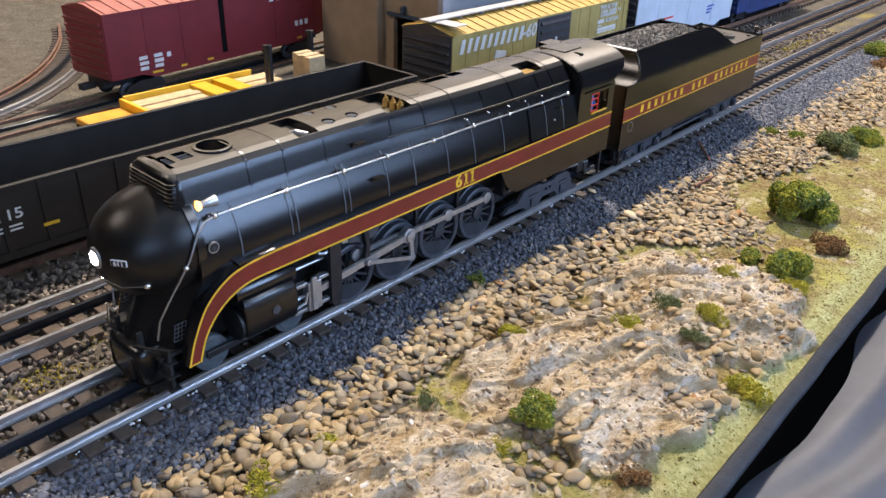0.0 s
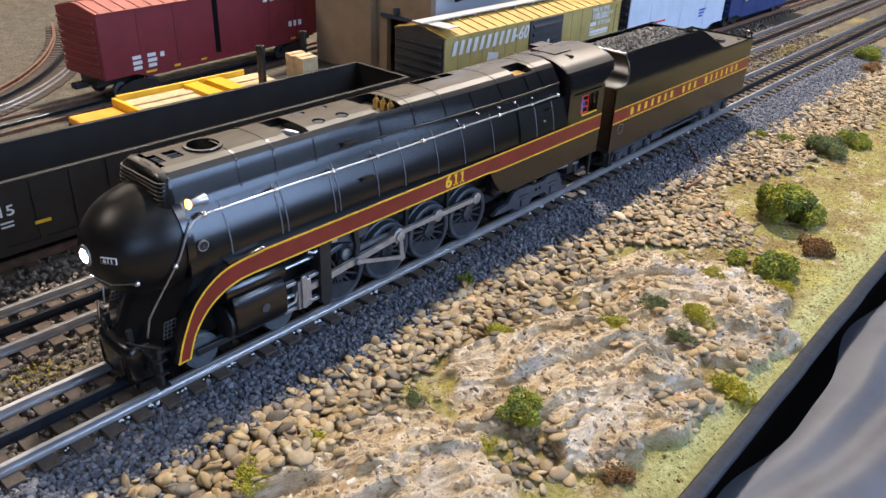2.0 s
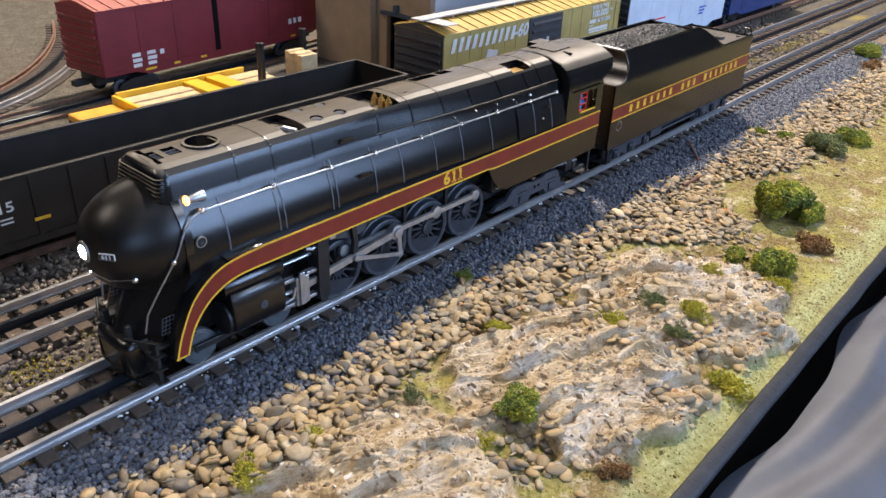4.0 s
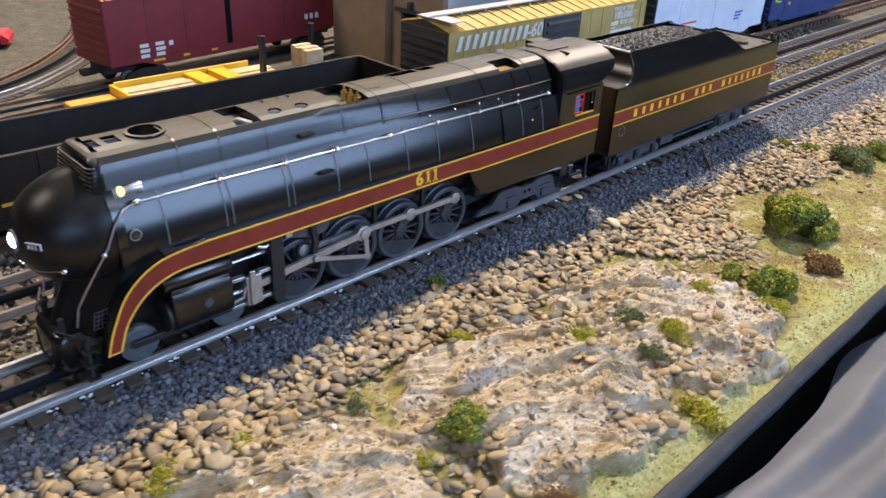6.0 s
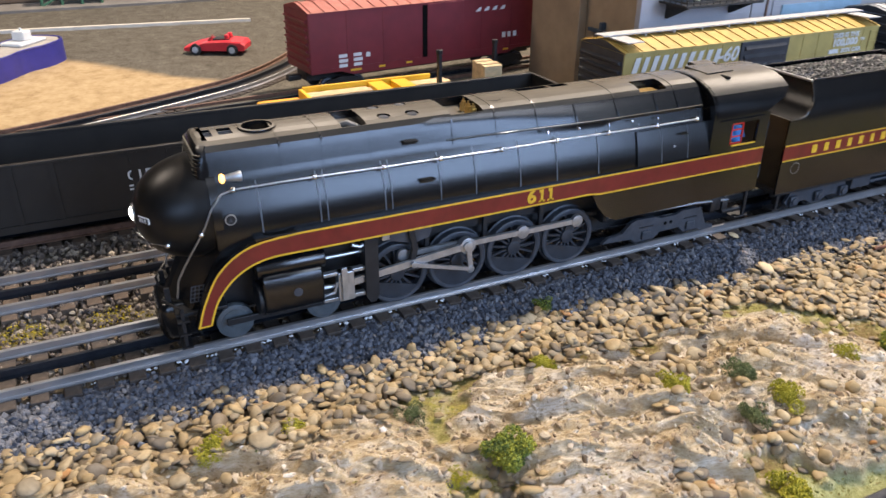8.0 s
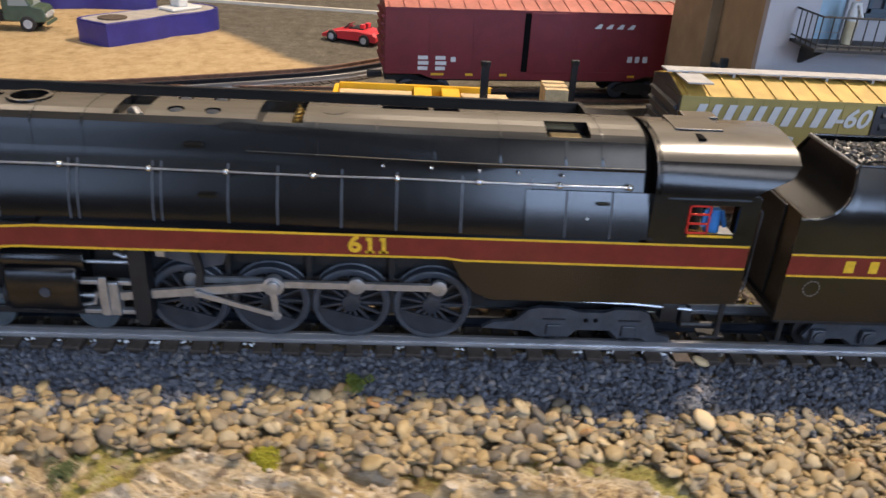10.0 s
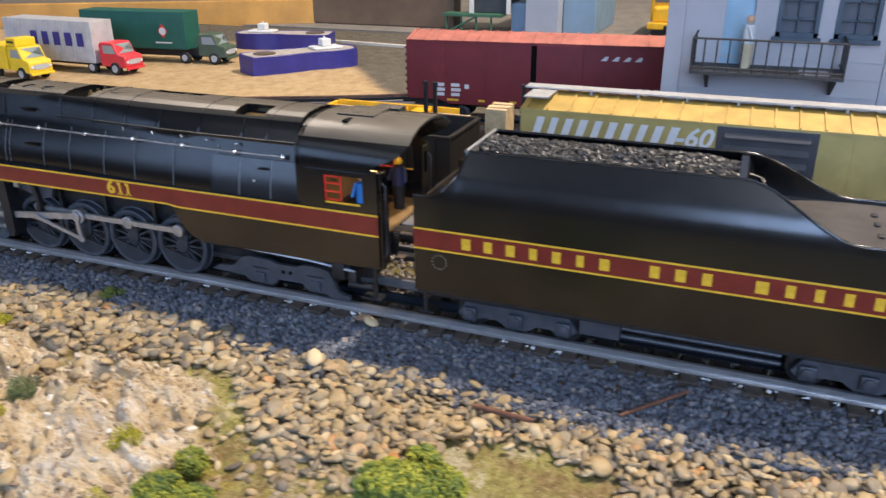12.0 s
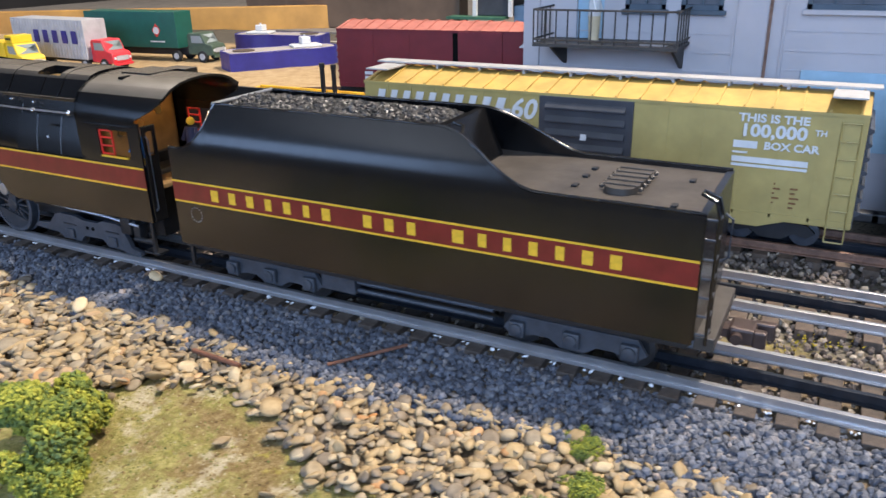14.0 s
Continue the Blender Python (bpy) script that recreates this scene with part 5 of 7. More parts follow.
NAVYCOAT = worn("figure_navy_paint", (0.02, 0.025, 0.07), 0.6)


def figure(name, label, at, coat, legs, cap):
    """A small painted figure as one plain mesh."""
    m = cyl(Matrix.Translation((0, 0, 0.008)), 0.0034, 0.016, 12, r2=0.004)
    cyl(Matrix.Translation((0, 0, 0.0215)), 0.0042, 0.012, 12, r2=0.0034, bm=m)
    ball(Matrix.Translation((0, 0, 0.0308)), 0.0027, 2, bm=m)
    for s in (1, -1):
        rod((0, s * 0.0042, 0.0265), (0.0028, s * 0.0058, 0.0185), 0.0012, bm=m)
    o = part(name, m, coat, None, smooth=50)
    o.data.materials.append(legs)
    o.data.materials.append(cap)
    for p in o.data.polygons:
        z = p.center.z
        p.material_index = 1 if z < 0.0155 else 2 if z > 0.0278 else 0
    o.matrix_basis = at
    return tagged(o, label, "figurine")


figure("figurine", "small blue and yellow toy driver figure in the cab", Matrix.Translation((0.0195, 0.5150, 0.0672)) @ Matrix.Diagonal((0.85, 0.85, 0.85, 1)), BLUEPAINT, YELPAINT, SKIN)
figure("figurine", "small dark toy fireman figure with yellow scarf in the cab", Matrix.Translation((-0.012, 0.5200, 0.0672)) @ Matrix.Diagonal((0.85, 0.85, 0.85, 1)), NAVYCOAT, FLATBLACK, YELPAINT)

# ---- the tender ----
tender = thing("tender", "black streamlined model tender with a maroon lettered stripe and coal load", "tender")
# Brown in this black plate stands in for the lit cab's reflection.
TENDERFRONT = worn("black_plate_cab_tint", (0.026, 0.019, 0.011), 0.45, 90, 0.3)
T0, T1, TB = 0.5475, 0.7972, 0.0427
SIDE = [(0.0310, z) for z in (0.0427, 0.055, 0.07, 0.085, 0.0915)] + [(0.0307, 0.0945), (0.0299, 0.0978), (0.0284, 0.1012), (0.0264, 0.1046), (0.0244, 0.1078), (0.0226, 0.1106), (0.0216, 0.1122)]


def side_top(y):
    """Height of the side's upper rim along the tender."""
    u = min(1.0, max(0.0, (y - 0.5525) / 0.018))
    front = 0.0915 + 0.0207 * (1 - math.sqrt(1 - u * u))
    back = 0.1122 - 0.0195 * zone(y, 0.690, 0.7375)
    return min(front, back)


def side_x(z):
    for (xa, za), (xb, zb) in zip(SIDE, SIDE[1:]):
        if z <= zb:
            return xa + (xb - xa) * (z - za) / (zb - za)
    return SIDE[-1][0]


for sx in (1, -1):
    rows_out, rows_in = [], []
    for y in spaced(T0, 0.58, 0.0011) + spaced(0.582, T1, 0.0028):
        top = side_top(y)
        zs = [TB + (top - TB) * k / 24 for k in range(25)]
        rows_out.append([(sx * side_x(z), y, z) for z in zs])
        rows_in.append([(sx * (side_x(z) - 0.0012), y, z - 0.0002) for z in zs])
    rings = [o + i[::-1] for o, i in zip(rows_out, rows_in)]
    side = part("side", loft(rings), BLACK, tender, "black curved tender side", smooth=30)
    st = part("stripe", strip_x([(T0, 0.0758), (T1, 0.0758)], [(T0, 0.0648), (T1, 0.0648)], sx * 0.0310, sx * 0.0313), MAROON, side, "maroon stripe")
    part("lining", strip_x([(T0, 0.0758), (T1, 0.0758)], [(T0, 0.0749), (T1, 0.0749)], sx * 0.0313, sx * 0.03145), YELLOW, side, "yellow line")
    part("lining", strip_x([(T0, 0.0657), (T1, 0.0657)], [(T0, 0.0648), (T1, 0.0648)], sx * 0.0313, sx * 0.03145), YELLOW, side, "yellow line")
    rim = tube([(sx * (side_x(side_top(y)) - 0.0005), y, side_top(y)) for y in spaced(T0, 0.58, 0.0011) + spaced(0.583, T1, 0.004)], 0.0008, 6)
    part("beading", rim, BLACK, side, smooth=60)
    # rivet ring near the front
    rv = bmesh.new()
    for k in range(14):
        a = k * math.tau / 14
        ball(Matrix.Translation((sx * 0.0311, 0.5605 + 0.0036 * math.cos(a), 0.0590 + 0.0036 * math.sin(a))), 0.00035, 1, bm=rv)
    part("rivet_ring", rv, STEEL, side)


def block(w, h, slant=0.0):
    """A plain bar in place of a letter of a company or product name."""
    return loft([[(-w / 2 - slant * h / 2, -h / 2, z), (w / 2 - slant * h / 2, -h / 2, z), (w / 2 + slant * h / 2, h / 2, z), (-w / 2 + slant * h / 2, h / 2, z)] for z in (0, 0.0002)])


WIDTHS = (44, 40, 42, 36, 40, 34, 44, 0, 42, 44, 40, 0, 50, 36, 34, 36, 36, 42, 44)
proto = {}
for sx in (1, -1):
    for i, k in enumerate(WIDTHS):
        if not k:
            continue
        y = 0.5742 + 0.01077 * i
        place = side_text(0.03135, y, 0.0703) if sx == 1 else side_text(-0.03135, 2 * 0.6735 - y, 0.0703) @ pose(0, 0, 0, 0, 180, 0)
        if k not in proto:
            proto[k] = part("lettering_bar", block(k * 0.0001, 0.0056), YELLOW, tender)
            proto[k].matrix_basis = place
        else:
            again(proto[k], place, tender)

part("bottom", box(-0.0305, 0.0305, T0 + 0.001, T1 - 0.001, 0.0415, 0.0445), FLATBLACK, tender)
part("front_wall", box(-0.0295, 0.0295, T0 + 0.004, T0 + 0.006, 0.0445, 0.0905), TENDERFRONT, tender, "black tender front plate tinted brown for the cab's reflected light")
part("front_door", box(-0.0180, 0.0110, T0 + 0.0025, T0 + 0.004, 0.0450, 0.0900, 0.0004), FLATBLACK, tender)
fr = []
for y, z in ((0.5525, 0.0905), (0.5595, 0.0925), (0.5655, 0.0975), (0.5695, 0.1045), (0.5712, 0.1112)):
    w = side_x(min(z, side_top(y))) - 0.0014
    fr.append([(w, y, z), (-w, y, z), (-w, y + 0.0016, z - 0.001), (w, y + 0.0016, z - 0.001)])
part("coal_gate", loft(fr), BLACK, tender, smooth=50)
part("front_rim", rod((-0.0215, 0.5706, 0.1122), (0.0215, 0.5706, 0.1122), 0.0009), STEEL, tender)
part("bunker_floor", box(-0.0212, 0.0212, 0.5715, 0.690, 0.1045, 0.1065), DARK, tender)
bulk = slab_x([(0.6885, 0.0912), (0.7000, 0.0912), (0.6915, 0.1118), (0.6885, 0.1118)], -0.0218, 0.0218)
part("rear_bulkhead", bulk, BLACK, tender)
part("bulkhead_handle", tube([(0.012, 0.6925, 0.1118), (0.013, 0.6975, 0.1108), (0.0165, 0.6985, 0.1085), (0.0175, 0.6965, 0.1068)], 0.0008), BLACK, tender)
DECK = worn("grey_brown_tender_deck", (0.05, 0.043, 0.036), 0.5, 80, 0.3, grain=900, relief=0.15)
deck = part("deck", box(-0.0300, 0.0300, 0.695, 0.7965, 0.0885, 0.0912), DECK, tender, "dusty grey-brown rear deck")
oval = [(0.0175 * math.copysign(abs(math.cos(a)) ** 0.5, math.cos(a)) + 0.0, 0.763 + 0.0066 * math.copysign(abs(math.sin(a)) ** 0.75, math.sin(a))) for a in [k * math.tau / 32 for k in range(32)]]
hatch = part("water_hatch", slab_z(oval, 0.0912, 0.0938), DECK, deck, smooth=35)
for x in (-0.012, -0.006, 0, 0.006, 0.012):
    st = box(x - 0.0006, x + 0.0006, 0.756, 0.770, 0.0938, 0.0944, 0.0002)
    ball(Matrix.Translation((x, 0.7555, 0.0928)), 0.0011, 1, bm=st)
    ball(Matrix.Translation((x, 0.7705, 0.0928)), 0.0011, 1, bm=st)
    part("hatch_strap", st, DECK, hatch)
for x, y in ((0.012, 0.745), (-0.002, 0.745), (-0.014, 0.745), (0.022, 0.785), (-0.012, 0.785)):
    v = box(x - 0.0018, x + 0.0018, y - 0.0012, y + 0.0012, 0.0912, 0.0922, 0.0003)
    part("deck_vent", v, FLATBLACK, deck)
part("rear_wall", box(-0.0302, 0.0302, 0.7952, T1 + 0.0006, 0.0445, 0.0926), BLACK, tender)
part("rear_beam", box(-0.0255, 0.0255, T1, 0.8045, 0.0385, 0.0440, 0.0005), DECK, tender, "dusty rear beam")
for x in (0.0275, 0.0215):
    part("ladder_rail", rod((x, 0.8015, 0.042), (x, 0.8015, 0.0915), 0.0006), BLACK, tender)
lad = bmesh.new()
for z in spaced(0.046, 0.09, 0.0075):
    rod((0.0215, 0.8015, z), (0.0275, 0.8015, z), 0.0005, bm=lad)
    rod((0.0275, 0.7975, z), (0.0275, 0.8015, z), 0.0005, bm=lad)
part("ladder_rungs", lad, GUNMETAL, tender)
part("ladder_arch", tube([(0.0275, 0.8015, 0.0915), (0.0275, 0.8, 0.0965), (0.0265, 0.795, 0.0985), (0.0225, 0.795, 0.0985), (0.0215, 0.8, 0.0965), (0.0215, 0.8015, 0.0915)], 0.0007), BLACK, tender)
part("rear_grab", tube([(-0.012, 0.7985, 0.06), (-0.012, 0.8015, 0.062), (-0.012, 0.8015, 0.078), (-0.012, 0.7985, 0.08)], 0.0006), GUNMETAL, tender)
COUPLER = worn("dark_brown_coupler", (0.06, 0.04, 0.034), 0.45, 200, 0.3, metal=0.4)
cp = box(-0.0055, 0.0055, 0.8065, 0.8165, 0.0335, 0.0405, 0.0012)
box(-0.0035, 0.0035, 0.802, 0.808, 0.035, 0.0385, bm=cp)
box(0.002, 0.006, 0.8155, 0.8205, 0.0335, 0.0405, 0.0009, bm=cp)
box(-0.0065, -0.0025, 0.8150, 0.8230, 0.0335, 0.0405, 0.0009, bm=cp)
cyl(Matrix.Translation((0.0072, 0.81, 0.037)) @ AX, 0.0022, 0.003, 14, bm=cp)
part("coupler", cp, COUPLER, tender, "dark brown knuckle coupler")
for sx in (1, -1):
    part("front_step", box(sx * 0.022, sx * 0.0302, 0.549, 0.557, 0.0300, 0.0312), FLATBLACK, tender)
    part("front_step_hanger", box(sx * 0.0285, sx * 0.0300, 0.5515, 0.5535, 0.030, 0.044), FLATBLACK, tender)
    part("sill", box(sx * 0.0245, sx * 0.0265, 0.55, 0.795, 0.0385, 0.0420), FLATBLACK, tender)
    for z in (0.0325, 0.0365):
        part("brake_pipe", rod((sx * 0.0235, 0.648, z), (sx * 0.0235, 0.716, z), 0.0011), GUNMETAL, tender)
    part("valve_box", box(sx * 0.0205, sx * 0.0255, 0.6285, 0.6475, 0.0305, 0.0390, 0.0006), GUNMETAL, tender)
    for y0 in (0.5675, 0.7205):
        tr = part("tender_truck", slab_x([(y0, 0.0300), (y0 + 0.004, 0.0365), (y0 + 0.056, 0.0365), (y0 + 0.060, 0.0300), (y0 + 0.0555, 0.0265), (y0 + 0.0465, 0.0290), (y0 + 0.0400, 0.0290), (y0 + 0.0350, 0.0258), (y0 + 0.0250, 0.0258), (y0 + 0.0200, 0.0290), (y0 + 0.0135, 0.0290), (y0 + 0.0045, 0.0265)], sx * 0.0215, sx * 0.0235), GUNMETAL, tender, "grey-black six-wheel truck")
        for k in range(3):
            y = y0 + 0.0065 + 0.0235 * k
            jb = box(sx * 0.0235, sx * 0.0262, y - 0.0035, y + 0.0035, 0.0275, 0.0345, 0.0008)
            cyl(Matrix.Translation((sx * 0.0264, y, 0.0312)) @ AX, 0.0027, 0.0016, 16, bm=jb, bevel=0.0003)
            part("journal_box", jb, GUNMETAL, tr, smooth=40)
            wheel(0.0088, 0.0165, y, RAIL + 0.0088, sx, "tender_wheel", FLATBLACK, tender)
        for k in range(2):
            y = y0 + 0.0185 + 0.0235 * k
            sp = bmesh.new()
            for d in (-0.0022, 0.0, 0.0022):
                cyl(Matrix.Translation((sx * 0.0225, y + d, 0.0325)), 0.0010, 0.005, 8, bm=sp)
            part("truck_springs", sp, FLATBLACK, tr)
settle(tender, 0, 0.672, RAIL)
rng = np.random.default_rng(11)
n = 3000
cx, cy = rng.uniform(-0.0205, 0.0205, n), rng.uniform(0.5725, 0.689, n)
cz = 0.1078 + 0.0042 * (1 - (cx / 0.023) ** 2) + rng.uniform(-0.0006, 0.0006, n) - 0.002 * np.clip((cy - 0.675) / 0.014, 0, 1)
scatter("coal_load", np.stack([cx, cy, cz], 1), rng.uniform(0.0007, 0.0016, n), 0.75, 0.28, COAL, 12, label="shiny black lump coal heaped in the tender", category="coal")

# ---- goods wagons ----
def truck(y, parent, x0):
    """A four-wheel truck under a wagon, at a distance y along it."""
    b = bmesh.new()
    for sx in (1, -1):
        slab_x([(y - 0.022, 0.0305), (y - 0.018, 0.0345), (y - 0.006, 0.0375), (y + 0.006, 0.0375), (y + 0.018, 0.0345), (y + 0.022, 0.0305), (y + 0.018, 0.0275), (y + 0.012, 0.0295), (y + 0.005, 0.0255), (y - 0.005, 0.0255), (y - 0.012, 0.0295), (y - 0.018, 0.0275)], x0 + sx * 0.0205, x0 + sx * 0.0232, bm=b)
    box(x0 - 0.0205, x0 + 0.0205, y - 0.005, y + 0.005, 0.03, 0.036, bm=b)
    t = part("truck", b, FLATBLACK, parent, "black four-wheel truck")
    for d in (-0.0165, 0.0165):
        for sx in (1, -1):
            w = cyl(Matrix.Translation((x0 + sx * 0.0168, y + d, RAIL + 0.0078)) @ AX, 0.0078, 0.0035, 24, bevel=0.0004)
            part("wheel", w, GUNMETAL, t, smooth=35)
    return t


def boxcar(label, x0, y0, y1, z0, z1, mats, door, ribs_mat, walk_mat, seams):
    """A boxcar standing along y, its near side to +x."""
    body, roof, end = mats
    w = 0.0300
    c = thing("boxcar", label, "freight wagon")
    shell = box(x0 - w, x0 + w, y0, y1, z0 + 0.004, z1, 0.0005)
    b = part("body", shell, body, c)
    for sx in (1, -1):
        if door:
            d0, d1, dmat = door
            part("door", box(x0 + sx * w, x0 + sx * (w + 0.0014), d0, d1, z0 + 0.006, z1 - 0.0015, 0.0003), dmat, c, "ribbed sliding door")
        sill = [(y0, z0 + 0.005), (y0 + 0.03, z0 + 0.005), (y0 + 0.045, z0), (y1 - 0.045, z0), (y1 - 0.03, z0 + 0.005), (y1, z0 + 0.005), (y1, z0 + 0.008), (y0, z0 + 0.008)]
        part("side_sill", slab_x(sill, x0 + sx * (w - 0.001), x0 + sx * (w + 0.0004)), body, c)
        for y in seams:
            part("panel_seam", box(x0 + sx * w, x0 + sx * (w + 0.0004), y - 0.0005, y + 0.0005, z0 + 0.006, z1 - 0.001), body, c)
        part("eave", box(x0 + sx * (w - 0.001), x0 + sx * (w + 0.0008), y0, y1, z1 - 0.0016, z1), body, c)
    r = slab_y([(x0 - w - 0.0006, z1), (x0 + w + 0.0006, z1), (x0 + 0.004, z1 + 0.0058), (x0 - 0.004, z1 + 0.0058)], y0, y1)
    roof_part = part("roof", r, roof, c)
    for k, y in enumerate(spaced(y0 + 0.004, y1 - 0.004, 0.0136)):
        rr = slab_y([(x0 - w - 0.0004, z1 + 0.0002), (x0 - 0.004, z1 + 0.0060), (x0 + 0.004, z1 + 0.0060), (x0 + w + 0.0004, z1 + 0.0002), (x0 + w, z1 + 0.0010), (x0 + 0.004, z1 + 0.0068), (x0 - 0.004, z1 + 0.0068), (x0 - w, z1 + 0.0010)], y - 0.0006, y + 0.0006)
        part("roof_rib", rr, roof, roof_part)
    for ya, s in ((y0, -1), (y1, 1)):
        part("end_panel", box(x0 - w + 0.001, x0 + w - 0.001, ya, ya + s * 0.0006, z0 + 0.005, z1 - 0.001), end, c)
        for k in range(7):
            z = z0 + 0.010 + k * (z1 - z0 - 0.014) / 7
            part("end_rib", slab_x([(ya, z), (ya + s * 0.0030, z + 0.0020), (ya + s * 0.0030, z + 0.0032), (ya, z + 0.0044)], x0 - w + 0.003, x0 + w - 0.003), end, c)
        part("end_peak", slab_y([(x0 - w, z1 - 0.0005), (x0 + w, z1 - 0.0005), (x0 + 0.004, z1 + 0.0055), (x0 - 0.004, z1 + 0.0055)], ya - 0.0003 * (s < 0), ya + 0.0004 * s), end, c)
        part("coupler", box(x0 - 0.004, x0 + 0.004, ya, ya + s * 0.014, 0.0345, 0.0400, 0.001), FLATBLACK, c)
    if walk_mat:
        wk = box(x0 - 0.0062, x0 + 0.0062, y0 - 0.004, y1 + 0.004, z1 + 0.0085, z1 + 0.0095)
        for y in spaced(y0 + 0.01, y1 - 0.01, 0.03):
            box(x0 - 0.004, x0 + 0.004, y - 0.0008, y + 0.0008, z1 + 0.0055, z1 + 0.0086, bm=wk)
        part("roof_walk", wk, walk_mat, c, "pale grated roof walk")
        for ya, s in ((y0 + 0.010, 1), (y1 - 0.010, -1)):
            part("side_platform", box(x0 + 0.0062, x0 + w + 0.0005, ya - 0.008, ya + 0.008, z1 + 0.0072, z1 + 0.0080), walk_mat, c)
    part("underframe", box(x0 - 0.012, x0 + 0.012, y0 + 0.002, y1 - 0.002, 0.0345, z0 + 0.006), FLATBLACK, c)
    truck(y0 + 0.038, c, x0)
    truck(y1 - 0.038, c, x0)
    return c


OCHRE = worn("gold_ochre_paint", (0.38, 0.3, 0.105), 0.42, 60, 0.12)
GOLDROOF = worn("yellow_roof_paint", (0.44, 0.29, 0.075), 0.5, 60, 0.18)
CHARCOAL = worn("charcoal_paint", (0.042, 0.045, 0.052), 0.42, 60, 0.25)
ALU = worn("dull_aluminium", (0.42, 0.42, 0.41), 0.5, 120, 0.12, metal=0.3)
YX, YS = -0.1685, -0.1385
yel = boxcar("gold yellow model boxcar with black ends and a charcoal door", YX, 0.5500, 0.8450, 0.0335, 0.0978, (OCHRE, GOLDROOF, CHARCOAL), (0.6728, 0.7288, CHARCOAL), CHARCOAL, ALU, (0.568, 0.585, 0.602, 0.619, 0.636, 0.653, 0.7475, 0.7665, 0.7865, 0.8055, 0.8245))
for k in range(7):
    z = 0.0425 + k * 0.0078
    part("door_rib", slab_y([(YS + 0.0012, z - 0.0006), (YS + 0.0036, z + 0.0002), (YS + 0.0036, z + 0.0010), (YS + 0.0012, z + 0.0040)], 0.677, 0.7245), CHARCOAL, yel)
part("door_plate", box(YS + 0.0036, YS + 0.0041, 0.6995, 0.7030, 0.0725, 0.0760), WHITEPAINT, yel, "small white mark")
for i in range(10):
    o = part("lettering_bar", block((0.0052, 0.0046, 0.0050)[i % 3], 0.0122, 0.3), WHITEPAINT, yel)
    o.matrix_basis = side_text(YS + 0.0006, 0.5625 + 0.0094 * i, 0.0870)
lettering("number", "-60", 0.0165, side_text(YS + 0.0006, 0.6592, 0.0868), WHITEPAINT, yel, bold=0.0004, shear=0.25, label="slanted white number")
lettering("inscription", "THIS IS THE", 0.0058, side_text(YS + 0.0006, 0.8015, 0.0922), WHITEPAINT, yel, bold=0.00018, wide=1.15)
lettering("inscription", "100,000", 0.0092, side_text(YS + 0.0006, 0.8020, 0.0855), WHITEPAINT, yel, bold=0.0003, wide=1.1)
lettering("inscription", "TH", 0.0042, side_text(YS + 0.0006, 0.8245, 0.0868), WHITEPAINT, yel, bold=0.0001)
lettering("inscription", "BOX CAR", 0.0055, side_text(YS + 0.0006, 0.8115, 0.0780), WHITEPAINT, yel, bold=0.00018, wide=1.1)
part("text_bar", box(YS, YS + 0.0007, 0.7830, 0.7950, 0.0762, 0.0800), WHITEPAINT, yel)
part("text_bar", box(YS, YS + 0.0007, 0.7830, 0.7905, 0.0732, 0.0742), WHITEPAINT, yel)
part("text_bar", box(YS, YS + 0.0007, 0.7830, 0.8205, 0.0685, 0.0715), WHITEPAINT, yel)
part("text_bar", box(YS, YS + 0.0007, 0.7830, 0.8205, 0.0662, 0.0676), WHITEPAINT, yel)
RUSTTXT = material("brown_stencil", (0.2, 0.09, 0.03), 0.6)
for k in range(5):
    part("stencil_bar", box(YS, YS + 0.0007, 0.8055, 0.8065 + 0.0025 * (k % 2), 0.0475 + k * 0.0026, 0.0483 + k * 0.0026), RUSTTXT, yel)
    part("stencil_bar", box(YS, YS + 0.0007, 0.8140, 0.8165 + 0.001 * (k % 3), 0.0455 + k * 0.0026, 0.0463 + k * 0.0026), RUSTTXT, yel)
part("shop_mark", slab_x([(0.608, 0.069), (0.6245, 0.069), (0.6255, 0.074), (0.610, 0.0768)], YS, YS + 0.0007), WHITEPAINT, yel, "pale pennant-shaped mark")
lg = bmesh.new()
for z in spaced(0.038, 0.093, 0.0085):
    rod((YS + 0.001, 0.8335, z), (YS + 0.001, 0.8425, z), 0.0004, bm=lg)
for yy in (0.8335, 0.8425):
    rod((YS + 0.001, yy, 0.030), (YS + 0.001, yy, 0.094), 0.0004, bm=lg)
rod((YS + 0.001, 0.8335, 0.030), (YS + 0.001, 0.8425, 0.030), 0.0005, bm=lg)
part("ladder", lg, OCHRE, yel, "yellow side ladder")
settle(yel, YX, 0.6975, RAIL)

PALE = worn("pale_blue_white_paint", (0.5, 0.58, 0.68), 0.45, 60, 0.08)
pale = boxcar("pale blue-white model boxcar with a red and blue cross mark", YX, 0.868, 1.135, 0.0335, 0.1035, (PALE, ALU, CHARCOAL), None, CHARCOAL, None, (0.92, 1.0, 1.07))
BLUEMARK = material("blue_mark", (0.03, 0.08, 0.4), 0.5)
for a, mm in ((35, REDPAINT), (-35, BLUEMARK)):
    o = part("cross_mark", box(-0.0016, 0.0016, -0.011, 0.011, 0, 0.0004), mm, pale)
    o.matrix_basis = side_text(YS + 0.0003 + 0.0004 * (a > 0), 1.065, 0.085) @ pose(0, 0, 0, 0, 0, a)
for k in range(3):
    part("text_bar", box(YS, YS + 0.0004, 1.055, 1.075 - 0.004 * k, 0.060 - k * 0.004, 0.0622 - k * 0.004), BLUEMARK, pale)
part("text_bar", box(YS, YS + 0.0004, 0.90, 0.96, 0.0600, 0.0620), REDPAINT, pale)
